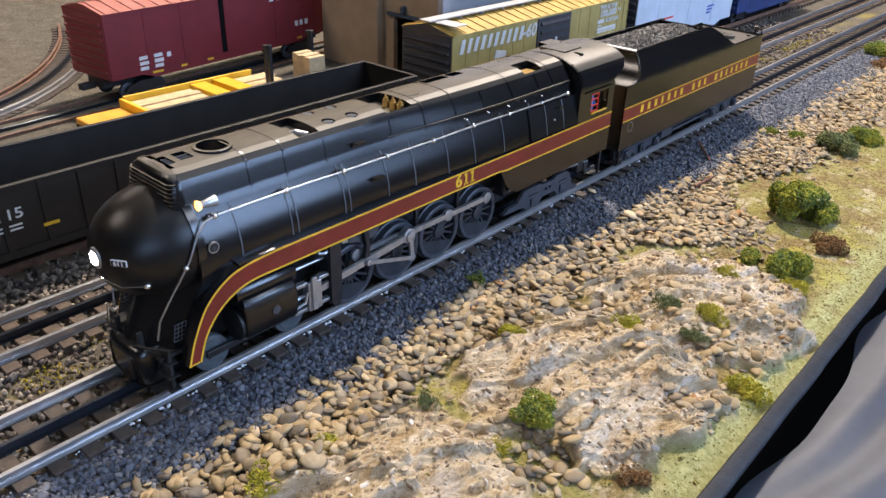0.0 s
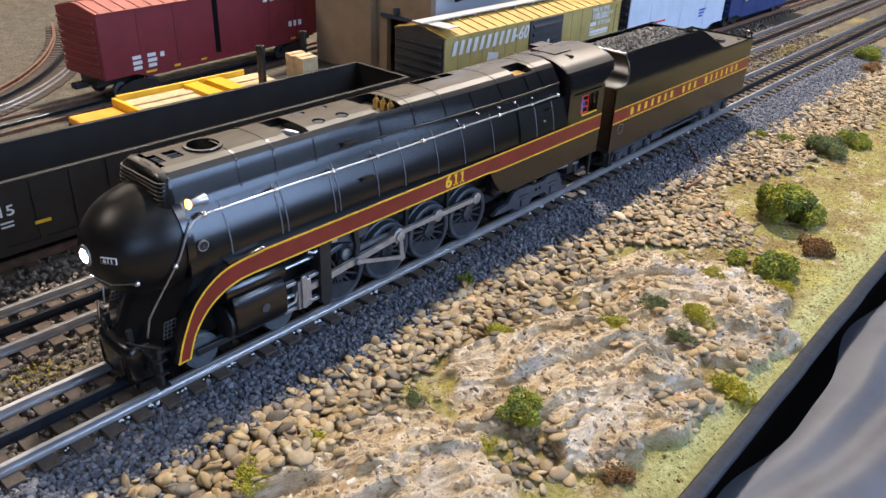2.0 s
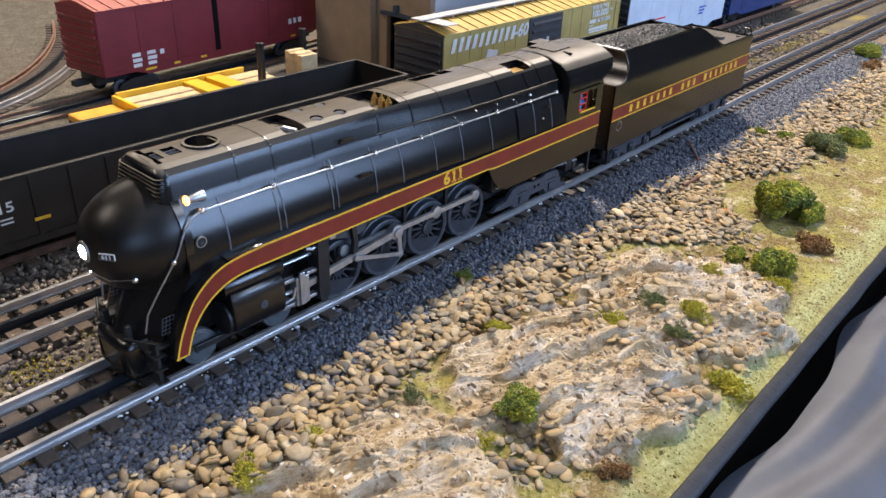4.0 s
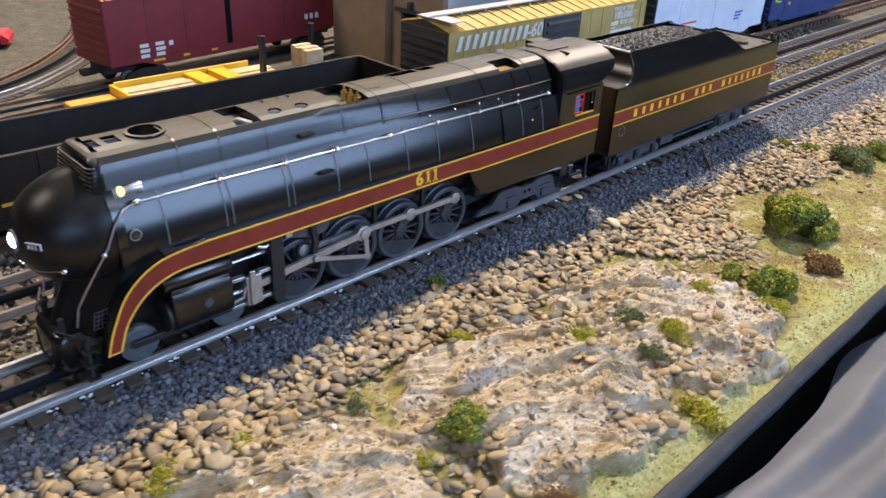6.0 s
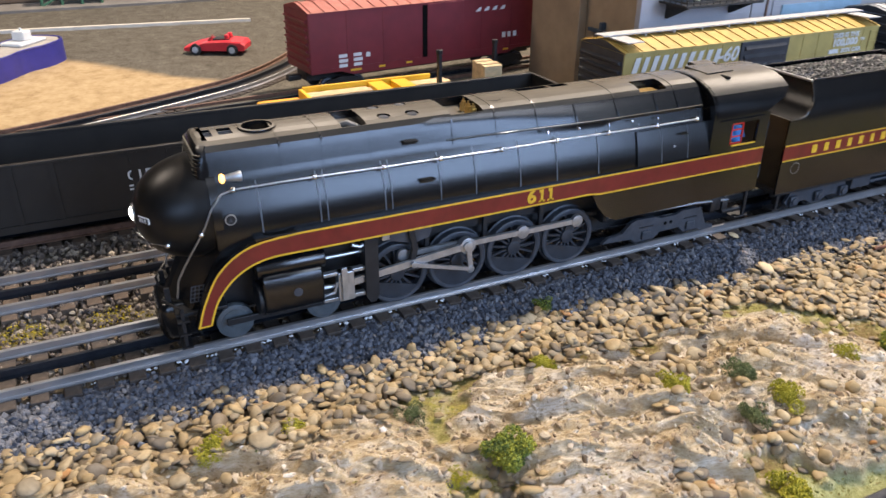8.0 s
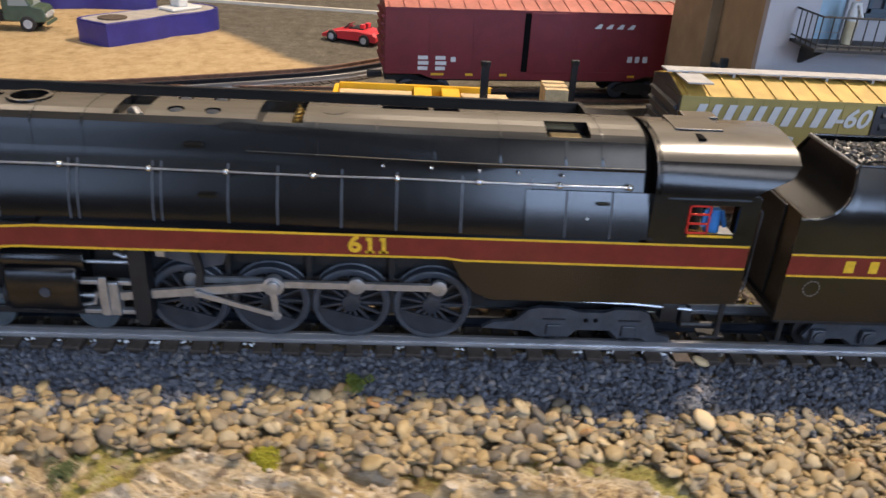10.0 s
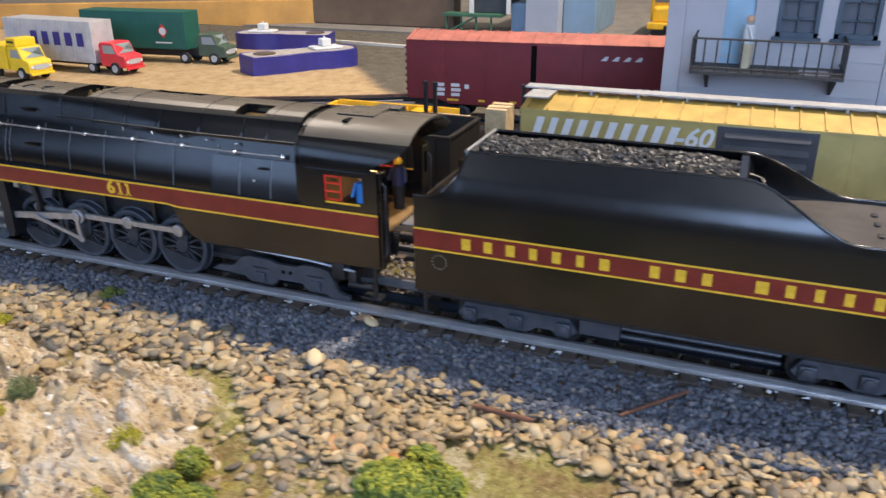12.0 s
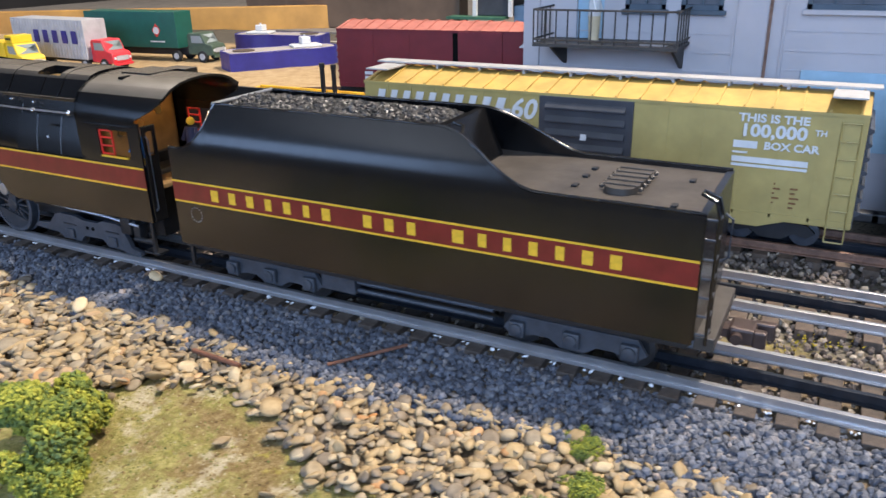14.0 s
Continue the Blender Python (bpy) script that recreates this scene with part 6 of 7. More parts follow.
settle(pale, YX, 1.0, RAIL)
NAVY = worn("navy_paint", (0.02, 0.045, 0.15), 0.45, 60, 0.2)
navy = boxcar("dark blue model boxcar with yellow scrawled marks", YX, 1.158, 1.42, 0.0335, 0.1035, (NAVY, NAVY, NAVY), None, NAVY, None, (1.2, 1.25, 1.3, 1.35))
rng = random.Random(8)
GREENMARK = material("yellow_green_mark", (0.5, 0.55, 0.08), 0.6)
for k in range(16):
    yy, zz = 1.165 + rng.random() * 0.12, 0.05 + rng.random() * 0.045
    part("scrawl_bar", box(YS, YS + 0.0004, yy, yy + 0.004 + rng.random() * 0.006, zz, zz + 0.0015 + 0.002 * rng.random()), GREENMARK, navy)
settle(navy, YX, 1.29, RAIL)

# Red boxcar on the angled siding.
BRICKRED = worn("boxcar_red_paint", (0.16, 0.014, 0.02), 0.45, 60, 0.12)
REDROOF = worn("dusty_red_roof", (0.36, 0.12, 0.09), 0.6, 60, 0.25)
red = boxcar("dark red model boxcar with faded roof and white stencils", 0.0, -0.14, 0.14, 0.0405, 0.1030, (BRICKRED, REDROOF, BRICKRED), None, BRICKRED, None, (-0.10, -0.06, 0.06, 0.10))
part("door_gap", box(0.0300, 0.0306, -0.014, -0.0085, 0.048, 0.1005), DARK, red)
part("door", box(0.0300, 0.0312, -0.0085, 0.036, 0.047, 0.1015, 0.0003), BRICKRED, red, "plain red sliding door")
for k in range(3):
    for dy in (0, 0.016):
        part("stencil_bar", box(0.0300, 0.0304, -0.110 + dy, -0.101 + dy + 0.001 * (k % 2), 0.058 - k * 0.0048, 0.0612 - k * 0.0048), WHITEPAINT, red)
part("stencil_frame", box(0.0300, 0.0304, -0.080, -0.0755, 0.0562, 0.0605), WHITEPAINT, red)
for k in range(4):
    part("logo_bar", slab_x([(0.052 + k * 0.0105, 0.0885), (0.058 + k * 0.0105, 0.0885), (0.0595 + k * 0.0105, 0.0925), (0.0565 + k * 0.0105, 0.0925)], 0.0300, 0.0304), WHITEPAINT, red)
for k in range(3):
    part("stencil_bar", box(0.0300, 0.0304, 0.088 + k * 0.0075, 0.0925 + k * 0.0075, 0.058, 0.0635), WHITEPAINT, red)
for y in (-0.098, -0.066, -0.034, 0.09):
    part("yellow_tab", box(0.0302, 0.0308, y, y + 0.012 - (y > -0.09) * 0.005, 0.0438, 0.0458), YELLOW, red)
red.matrix_basis = Matrix.Translation((-0.4215, 0.4975, 0)) @ pose(0, 0, 0, 0, 0, 6.6)

# Black gondola.
GX0, GX1, GZ0, GZ1, GY0, GY1 = -0.1972, -0.1345, 0.0330, 0.0738, -0.06, 0.5020
GONBLACK = worn("gondola_black_paint", (0.015, 0.012, 0.0095), 0.5, 60, 0.3)
GONIN = worn("gondola_inside", (0.014, 0.016, 0.02), 0.5, 60, 0.3)
gon = thing("gondola_wagon", "long empty black model gondola wagon with ribbed sides", "freight wagon")
wx = 0.0016
part("floor", box(GX0, GX1, GY0, GY1, GZ0, GZ0 + 0.003), GONIN, gon)
for a, b, c, d in ((GX1 - wx, GX1, GY0, GY1), (GX0, GX0 + wx, GY0, GY1), (GX0 + wx, GX1 - wx, GY1 - wx, GY1), (GX0 + wx, GX1 - wx, GY0, GY0 + wx)):
    part("wall", box(a, b, c, d, GZ0 + 0.003, GZ1 - 0.0008), GONBLACK, gon)
for a, b, c, d in ((GX1 - 0.0022, GX1 + 0.0012, GY0, GY1), (GX0 - 0.0012, GX0 + 0.0022, GY0, GY1), (GX0 + 0.0022, GX1 - 0.0022, GY1 - 0.0024, GY1 + 0.001), (GX0 + 0.0022, GX1 - 0.0022, GY0 - 0.001, GY0 + 0.0024)):
    part("top_rail", box(a, b, c, d, GZ1 - 0.0012, GZ1 + 0.0008, 0.0003), GONBLACK, gon)
for y in spaced(GY0 + 0.012, GY1 - 0.012, 0.0222):
    part("rib", box(GX1, GX1 + 0.0011, y - 0.0016, y + 0.0016, GZ0 + 0.001, GZ1 - 0.0012), GONBLACK, gon)

part("side_sill", box(GX1, GX1 + 0.0014, GY0, GY1, GZ0 - 0.001, GZ0 + 0.0035), GONBLACK, gon)
part("underframe", box(-0.178, -0.153, GY0 + 0.01, GY1 - 0.01, 0.029, GZ0), FLATBLACK, gon)
lettering("number", "015", 0.0085, side_text(GX1 + 0.0001, 0.1795, 0.0575), WHITEPAINT, gon, bold=0.0001, wide=1.2)
for k in range(2):
    part("text_bar", box(GX1, GX1 + 0.0003, 0.172, 0.185, 0.0505 - k * 0.0024, 0.0515 - k * 0.0024), WHITEPAINT, gon)
part("yellow_tab", box(GX1 + 0.0011, GX1 + 0.0014, 0.1955, 0.2045, 0.0455, 0.0475), YELLOW, gon)
for y in (GY0 + 0.045, GY1 - 0.045):
    truck(y, gon, -0.1665)
settle(gon, -0.1665, 0.22, RAIL)

# Yellow flat wagon with lumber and black stakes.
SAFETY = worn("signal_yellow_paint", (0.75, 0.42, 0.02), 0.45, 60, 0.12)
ORANGEPAINT = worn("orange_wagon_paint", (0.72, 0.33, 0.03), 0.5, 60, 0.15)
LUMBER = worn("pale_lumber", (0.55, 0.40, 0.22), 0.75, 120, 0.25, grain=500, relief=0.4)
flat = thing("flat_wagon", "yellow model flat wagon loaded with pale lumber", "freight wagon")
part("deck", box(-0.2905, -0.2345, 0.288, 0.560, 0.0405, 0.0445, 0.0004), FLATBLACK, flat)
part("side_beam", box(-0.2925, -0.2900, 0.3290, 0.450, 0.0446, 0.0575, 0.0004), SAFETY, flat)
part("side_beam", box(-0.2350, -0.2325, 0.3290, 0.450, 0.0446, 0.0500, 0.0004), SAFETY, flat)
part("end_beam", box(-0.2925, -0.2325, 0.3255, 0.3288, 0.0446, 0.0560, 0.0004), SAFETY, flat)
part("end_platform", box(-0.2900, -0.2350, 0.2880, 0.3250, 0.0446, 0.0500, 0.0015), ORANGEPAINT, flat, "orange end platform")
for y in (0.388, 0.410):
    part("cross_beam", box(-0.2900, -0.2350, y, y + 0.014, 0.0445, 0.0560, 0.0004), SAFETY, flat)
truck(0.30, flat, -0.2625)
truck(0.52, flat, -0.2625)
settle(flat, -0.262, 0.41, RAIL)
lum = thing("lumber_load", "stack of pale sawn lumber on the flat wagon", "lumber")
for y0, y1, n, zt in ((0.3295, 0.3865, 6, 0.0530), (0.4255, 0.462, 6, 0.0530)):
    for i in range(n):
        x = -0.2885 + i * 0.0092
        o = part("plank", box(x, x + 0.0086, y0 + 0.001 * (i % 2), y1, 0.0446, zt + 0.0012 * (i % 3 == 1), 0.0003), LUMBER, lum)
settle(lum, -0.262, 0.39, 0.0446)
blk = thing("lumber_load", "short block of stacked pale lumber between the stakes", "lumber")
for i in range(4):
    part("plank", box(-0.2775 + i * 0.0062, -0.2717 + i * 0.0062, 0.487, 0.505, 0.0446, 0.0690 - 0.001 * (i % 2), 0.0003), LUMBER, blk)
settle(blk, -0.265, 0.496, 0.0446)
for x, y, z in ((-0.2440, 0.4380, 0.0895), (-0.2545, 0.4420, 0.0870), (-0.2800, 0.5120, 0.0850), (-0.2890, 0.5160, 0.0830)):
    s = box(x - 0.0015, x + 0.0015, y - 0.0015, y + 0.0015, 0.0446, z - 0.003, 0.0003)
    cyl(Matrix.Translation((x, y, z - 0.002)), 0.0025, 0.004, 12, bm=s, bevel=0.0006)
    box(x - 0.0035, x + 0.0035, y - 0.0035, y + 0.0035, 0.0446, 0.0490, 0.0004, bm=s)
    tagged(part("stake", s, FLATBLACK), "black square stake standing on the flat wagon", "stake", group="stakes on the wagon")

# ---- buildings behind the wagons ----
WHITEWALL = worn("white_painted_block", (0.42, 0.405, 0.42), 0.7, 25, 0.06, grain=400, relief=0.25, dist=0.0004)
TANWALL = worn("tan_clapboard", (0.36, 0.255, 0.155), 0.75, 40, 0.15, grain=300, relief=0.3)
SLATEBLUE = worn("slate_blue_frame", (0.055, 0.08, 0.105), 0.55, 60, 0.2)
PALEBLUE = worn("pale_blue_door", (0.3, 0.45, 0.55), 0.6, 60, 0.12)
PANE = material("window_pane", (0.12, 0.13, 0.15), 0.12, 0, 0.6)
BX = -0.2220
bld = thing("model_building", "white model factory building with an iron balcony and slate-blue windows", "building")
# front wall built round its openings: (y0, y1, z0, z1)
wins = [(0.6980, 0.7235, 0.1390, 0.1850), (0.7330, 0.7580, 0.1390, 0.1850), (0.8045, 0.8900, 0.1405, 0.1850), (0.925, 1.01, 0.1405, 0.185)]
door_o = (0.6655, 0.6840, 0.1190, 0.1700)
front = part("front_wall", box(BX - 0.006, BX, 0.6300, 1.10, 0.0180, 0.2600), WHITEWALL, bld)
cutb = bmesh.new()
for y0, y1, z0, z1 in wins + [door_o]:
    box(BX - 0.01, BX + 0.01, y0, y1, z0, z1, bm=cutb)
carve(front, cutb)
front.data.materials.clear()
front.data.materials.append(WHITEWALL)
side_wall = part("side_wall", box(-0.392, BX - 0.006, 0.6300, 0.6360, 0.0180, 0.2600), TANWALL, bld)
carve(side_wall, box(-0.290, -0.256, 0.62, 0.64, 0.0180, 0.082))
side_wall.data.materials.clear()
side_wall.data.materials.append(TANWALL)
part("rear_wall", box(-0.396, -0.392, 0.630, 1.10, 0.018, 0.26), TANWALL, bld)
part("end_wall", box(-0.392, BX - 0.006, 1.094, 1.10, 0.018, 0.26), WHITEWALL, bld)
part("roof", box(-0.396, BX + 0.002, 0.628, 1.102, 0.26, 0.266), SLATEBLUE, bld)
part("corner_pier", box(-0.394, -0.305, 0.6210, 0.6300, 0.018, 0.26, 0.0005), TANWALL, bld, "tan projecting pier")
part("corner_trim", box(BX - 0.0055, BX + 0.0015, 0.6285, 0.6400, 0.018, 0.26, 0.0003), WHITEWALL, bld)
part("door_lintel", box(-0.2965, -0.2500, 0.6265, 0.6300, 0.0815, 0.0850, 0.0003), SLATEBLUE, bld)
part("door_lamp", box(-0.2755, -0.2710, 0.6245, 0.6300, 0.0860, 0.0930, 0.0004), SLATEBLUE, bld)
part("inside_stock", box(-0.289, -0.257, 0.66, 0.68, 0.018, 0.085), REDPAINT, bld, "red shape inside the doorway")
for y in (0.7650, 0.7930):
    part("pilaster", box(BX, BX + 0.0016, y, y + 0.0012, 0.06, 0.26), WHITEWALL, bld)
for z in (0.1015, 0.1130, 0.1245):
    part("block_course", box(BX, BX + 0.0005, 0.6405, 0.7650, z, z + 0.0006), WHITEWALL, bld)
    part("block_course", box(BX, BX + 0.0005, 0.7950, 1.10, z + 0.0035, z + 0.0041), WHITEWALL, bld)
part("rusty_seam", box(BX + 0.0002, BX + 0.0016, 0.7845, 0.7862, 0.018, 0.26), RUST, bld, "rust-streaked drainpipe")
part("base_panel", box(BX, BX + 0.002, 0.8060, 0.92, 0.060, 0.1060, 0.0003), PALEBLUE, bld, "dull blue base panel")
for y0, y1, z0, z1 in wins:
    wdw = part("window", box(BX - 0.0045, BX - 0.0035, y0, y1, z0, z1), PANE, bld, "dark paned window")
    f = bmesh.new()
    for a, b, c, d in ((y0, y1, z0, z0 + 0.0030), (y0, y1, z1 - 0.003, z1), (y0, y0 + 0.0026, z0, z1), (y1 - 0.0026, y1, z0, z1)):
        box(BX - 0.0040, BX + 0.0012, a, b, c, d, bm=f)
    nx = 2 if y1 - y0 < 0.04 else 6
    for k in range(1, nx):
        yy = y0 + (y1 - y0) * k / nx
        box(BX - 0.0038, BX - 0.0006, yy - 0.0006, yy + 0.0006, z0, z1, bm=f)
    for zz in (z0 + 0.0115, z0 + 0.023, z0 + 0.0345):
        box(BX - 0.0038, BX - 0.0006, y0, y1, zz - 0.0006, zz + 0.0006, bm=f)
    part("frame", f, SLATEBLUE, wdw)
    part("sill", box(BX, BX + 0.0032, y0 - 0.002, y1 + 0.002, z0 - 0.0028, z0, 0.0003), WHITEWALL if nx == 6 else SLATEBLUE, wdw)
part("door", box(BX - 0.0045, BX - 0.0028, door_o[0], door_o[1], door_o[2], door_o[3]), PALEBLUE, bld, "pale blue balcony door")
IRON = worn("black_iron", (0.03, 0.028, 0.026), 0.55, 200, 0.3)
bal = part("balcony", box(-0.1845, BX, 0.6490, 0.7400, 0.1180, 0.1200), IRON, bld, "black iron balcony")
for y in spaced(0.6495, 0.7395, 0.0073):
    part("baluster", rod((-0.1850, y, 0.1195), (-0.1850, y, 0.1405), 0.0005, 6), IRON, bal)
for x in (-0.1925, -0.2000, -0.2075, -0.2150):
    for y in (0.6495, 0.7395):
        part("baluster", rod((x, y, 0.1195), (x, y, 0.1405), 0.0005, 6), IRON, bal)
for z in (0.1225, 0.1405):
    part("rail", tube([(BX, 0.6495, z), (-0.1850, 0.6495, z), (-0.1850, 0.7395, z), (BX, 0.7395, z)], 0.0007, 6), IRON, bal)
for y in (0.6590, 0.7360):
    part("bracket", slab_y([(BX, 0.118), (-0.192, 0.118), (-0.192, 0.1165), (BX + 0.003, 0.1035), (BX, 0.1035)], y - 0.0009, y + 0.0009), IRON, bal)
part("balcony_hatch", box(-0.206, -0.191, 0.715, 0.732, 0.1200, 0.1208), WHITEWALL, bal)
settle(bld, -0.3, 0.86, 0.018)
LINEN = worn("cream_figure_paint", (0.6, 0.5, 0.32), 0.7)
figure("figurine", "small toy figure in cream clothes standing on the balcony", Matrix.Translation((-0.2080, 0.6820, 0.1200)) @ pose(0, 0, 0, 0, 0, 90), WHITEPAINT, LINEN, SKIN)

# ---- yard: toy boats, trucks, car ----
BOATBLUE = worn("violet_blue_tinplate", (0.03, 0.03, 0.2), 0.4, 60, 0.15)
BOATGREY = worn("grey_boat_deck", (0.36, 0.33, 0.3), 0.7, 90, 0.25)


def boat(at):
    """A toy harbour boat, bow to +x, 0.15 long."""
    c = thing("toy_boat", "violet-blue toy boat with grey deck and white cabin", "toy boat", group="toy boats on the sand")
    out = lerp_line([(-0.0780, -0.026), (-0.0810, 0.0), (-0.0780, 0.026), (-0.025, 0.027), (0.01, 0.023), (0.045, 0.029), (0.078, 0.022), (0.086, 0.0), (0.078, -0.022), (0.045, -0.029), (0.01, -0.023), (-0.025, -0.027), (-0.0780, -0.026)], 48)[:-1]
    part("hull", slab_z(out, 0, 0.0235), BOATBLUE, c, smooth=40)
    part("deck", slab_z([(x * 0.95, y * 0.9) for x, y in out], 0.0232, 0.0250), BOATGREY, c)
    part("rim", tube([(x * 0.985, y * 0.97, 0.0245) for x, y in out + out[:1]], 0.0012, 6), BOATBLUE, c)
    part("deck_disc", cyl(Matrix.Translation((-0.052, 0, 0.0256)), 0.0155, 0.0016, 24), SLEEPERTAN, c, "brown round hatch", smooth=40)
    cab_b = box(0.018, 0.062, -0.014, 0.014, 0.025, 0.0290, 0.002)
    box(0.032, 0.046, -0.008, 0.008, 0.029, 0.0395, 0.0015, bm=cab_b)
    part("cabin", cab_b, WHITEPAINT, c, "white cabin")
    part("mast", rod((0.039, 0, 0.039), (0.039, 0, 0.0425), 0.0015), WHITEPAINT, c)
    c.matrix_basis = at
    return c


b1 = boat(Matrix.Translation((-0.622, 0.083, 0.0182)) @ pose(0, 0, 0, 0, 0, 143))
copy_thing(b1, Matrix.Translation((-0.790, -0.047, 0.0182)) @ pose(0, 0, 0, 0, 0, -79))
GLASSDARK = material("toy_window", (0.25, 0.3, 0.3), 0.15, 0, 0.6)
TYRE = worn("black_rubber", (0.02, 0.02, 0.02), 0.8, 200, 0.3)
HUB = worn("grey_hub", (0.4, 0.42, 0.45), 0.5, 200, 0.2)


def toy_wheel(x, y, r, parent):
    s = 1 if y > 0 else -1
    w = part("wheel", cyl(Matrix.Translation((x, y, r)) @ AY, r, 0.006, 20, bevel=0.0008), TYRE, parent, smooth=35)
    part("hub", cyl(Matrix.Translation((x, y + s * 0.003, r)) @ AY, r * 0.55, 0.0014, 16), HUB, w, smooth=35)


def lorry(name, label, at, cab_mat, trailer_mat, trailer, band):
    """A toy lorry heading to +x; the cab at the origin. trailer: length, height, gap."""
    c = thing(name, label, "toy truck")
    cab_out = [(-0.022, 0.012), (-0.022, 0.040), (-0.019, 0.0435), (0.004, 0.0435), (0.011, 0.0285), (0.0215, 0.0265), (0.0235, 0.023), (0.0235, 0.011), (0.012, 0.010)]
    cabp = part("cab", slab_y([(x, z) for x, z in cab_out], -0.0165, 0.0165), cab_mat, c)
    bv = cabp.modifiers.new("round", "BEVEL")
    bv.width, bv.segments = 0.0016, 2
    for s in (1, -1):
        part("side_window", slab_y([(-0.014, 0.029), (-0.014, 0.0395), (0.0025, 0.0395), (0.0075, 0.029)], s * 0.0166, s * 0.0170), GLASSDARK, cabp)
    part("windscreen", loft([[(0.0055, -0.0138, 0.0415), (0.0055, 0.0138, 0.0415)], [(0.0117, 0.0138, 0.0292), (0.0117, -0.0138, 0.0292)]], closed=False, caps=False), GLASSDARK, cabp)
    part("grille", box(0.0236, 0.0242, -0.010, 0.010, 0.0150, 0.0215), HUB, cabp)
    part("bumper", box(0.0236, 0.0262, -0.0165, 0.0165, 0.0080, 0.0115, 0.0005), cab_mat, cabp)
    for s in (1, -1):
        part("headlight", cyl(Matrix.Translation((0.0240, s * 0.0128, 0.0185)) @ AX, 0.0020, 0.0014, 12), WHITEPAINT, cabp)
        toy_wheel(0.004, s * 0.0150, 0.0088, c)
    if trailer:
        ln, hh, gap, z0 = trailer
        x1 = -0.022 - gap
        tr = part("trailer", box(x1 - ln, x1, -0.0195, 0.0195, z0, z0 + hh, 0.0008), trailer_mat, c)
        part("chassis", box(x1 - ln + 0.01, 0.0, -0.008, 0.008, 0.0095, z0), FLATBLACK, c)
        for s in (1, -1):
            for x in (x1 - ln + 0.018, x1 - ln + 0.036, x1 + gap * 0.3 - 0.012):
                toy_wheel(x, s * 0.0150, 0.0085, c)
            if band == "ribs":
                for k, x in enumerate(spaced(x1 - ln + 0.006, x1 - 0.006, 0.007)):
                    part("trailer_rib", box(x - 0.0007, x + 0.0007, s * 0.0195, s * 0.0202, z0 + 0.002, z0 + hh - 0.002), trailer_mat, tr)
                for k in range(5):
                    xx = x1 - 0.028 - k * 0.022
                    part("letter_bar", box(xx, xx + 0.012, s * 0.0203, s * 0.0207, z0 + 0.022, z0 + 0.040), BOATBLUE, tr)
            else:
                o = part("diamond_mark", slab_y([(x1 - 0.030, z0 + 0.026), (x1 - 0.038, z0 + 0.0365), (x1 - 0.046, z0 + 0.026), (x1 - 0.038, z0 + 0.0155)], s * 0.0196, s * 0.0200), REDPAINT, tr, "red diamond mark")
                part("mark_disc", cyl(Matrix.Translation((x1 - 0.038, s * 0.0201, z0 + 0.026)) @ AY, 0.0055, 0.0004, 18), WHITEPAINT, tr)
                part("text_bar", box(x1 - 0.052, x1 - 0.024, s * 0.0196, s * 0.0200, z0 + 0.0085, z0 + 0.0105), WHITEPAINT, tr)
    else:
        bd = box(-0.075, -0.0235, -0.018, 0.018, 0.012, 0.0440, 0.001)
        part("body", bd, cab_mat, c)
        part("roof_sign", box(-0.024, -0.002, -0.0145, 0.0145, 0.0437, 0.0540, 0.0008), cab_mat, c)
        for s in (1, -1):
            toy_wheel(-0.055, s * 0.0150, 0.0088, c)
            part("text_bar", box(-0.021, -0.006, s * 0.0146, s * 0.0149, 0.0475, 0.0505), FLATBLACK, c)
    c.matrix_basis = at
    return c


GREENP = worn("dark_green_paint", (0.012, 0.10, 0.075), 0.45, 60, 0.12)
OLIVE = worn("olive_green_paint", (0.055, 0.09, 0.06), 0.5, 60, 0.2)
SILVER = worn("silver_paint", (0.55, 0.56, 0.58), 0.4, 60, 0.12, metal=0.3)
TOYRED = worn("toy_red_paint", (0.66, 0.035, 0.05), 0.4, 60, 0.1)
TOYYEL = worn("toy_yellow_paint", (0.8, 0.55, 0.03), 0.4, 60, 0.1)
lorry("toy_lorry", "red toy lorry with a ribbed silver trailer", Matrix.Translation((-0.5045, -0.1330, 0.0182)) @ pose(0, 0, 0, 0, 0, 88), TOYRED, SILVER, (0.17, 0.056, 0.006, 0.0145), "ribs")
lorry("toy_lorry", "olive toy lorry with a dark green box trailer", Matrix.Translation((-0.6226, -0.0600, 0.0182)) @ pose(0, 0, 0, 0, 0, 96), OLIVE, GREENP, (0.18, 0.054, 0.016, 0.0205), "diamond")
lorry("toy_lorry", "yellow toy delivery lorry with a roof sign", Matrix.Translation((-0.4300, -0.2200, 0.0182)) @ pose(0, 0, 0, 0, 0, 80), TOYYEL, TOYYEL, None, "")

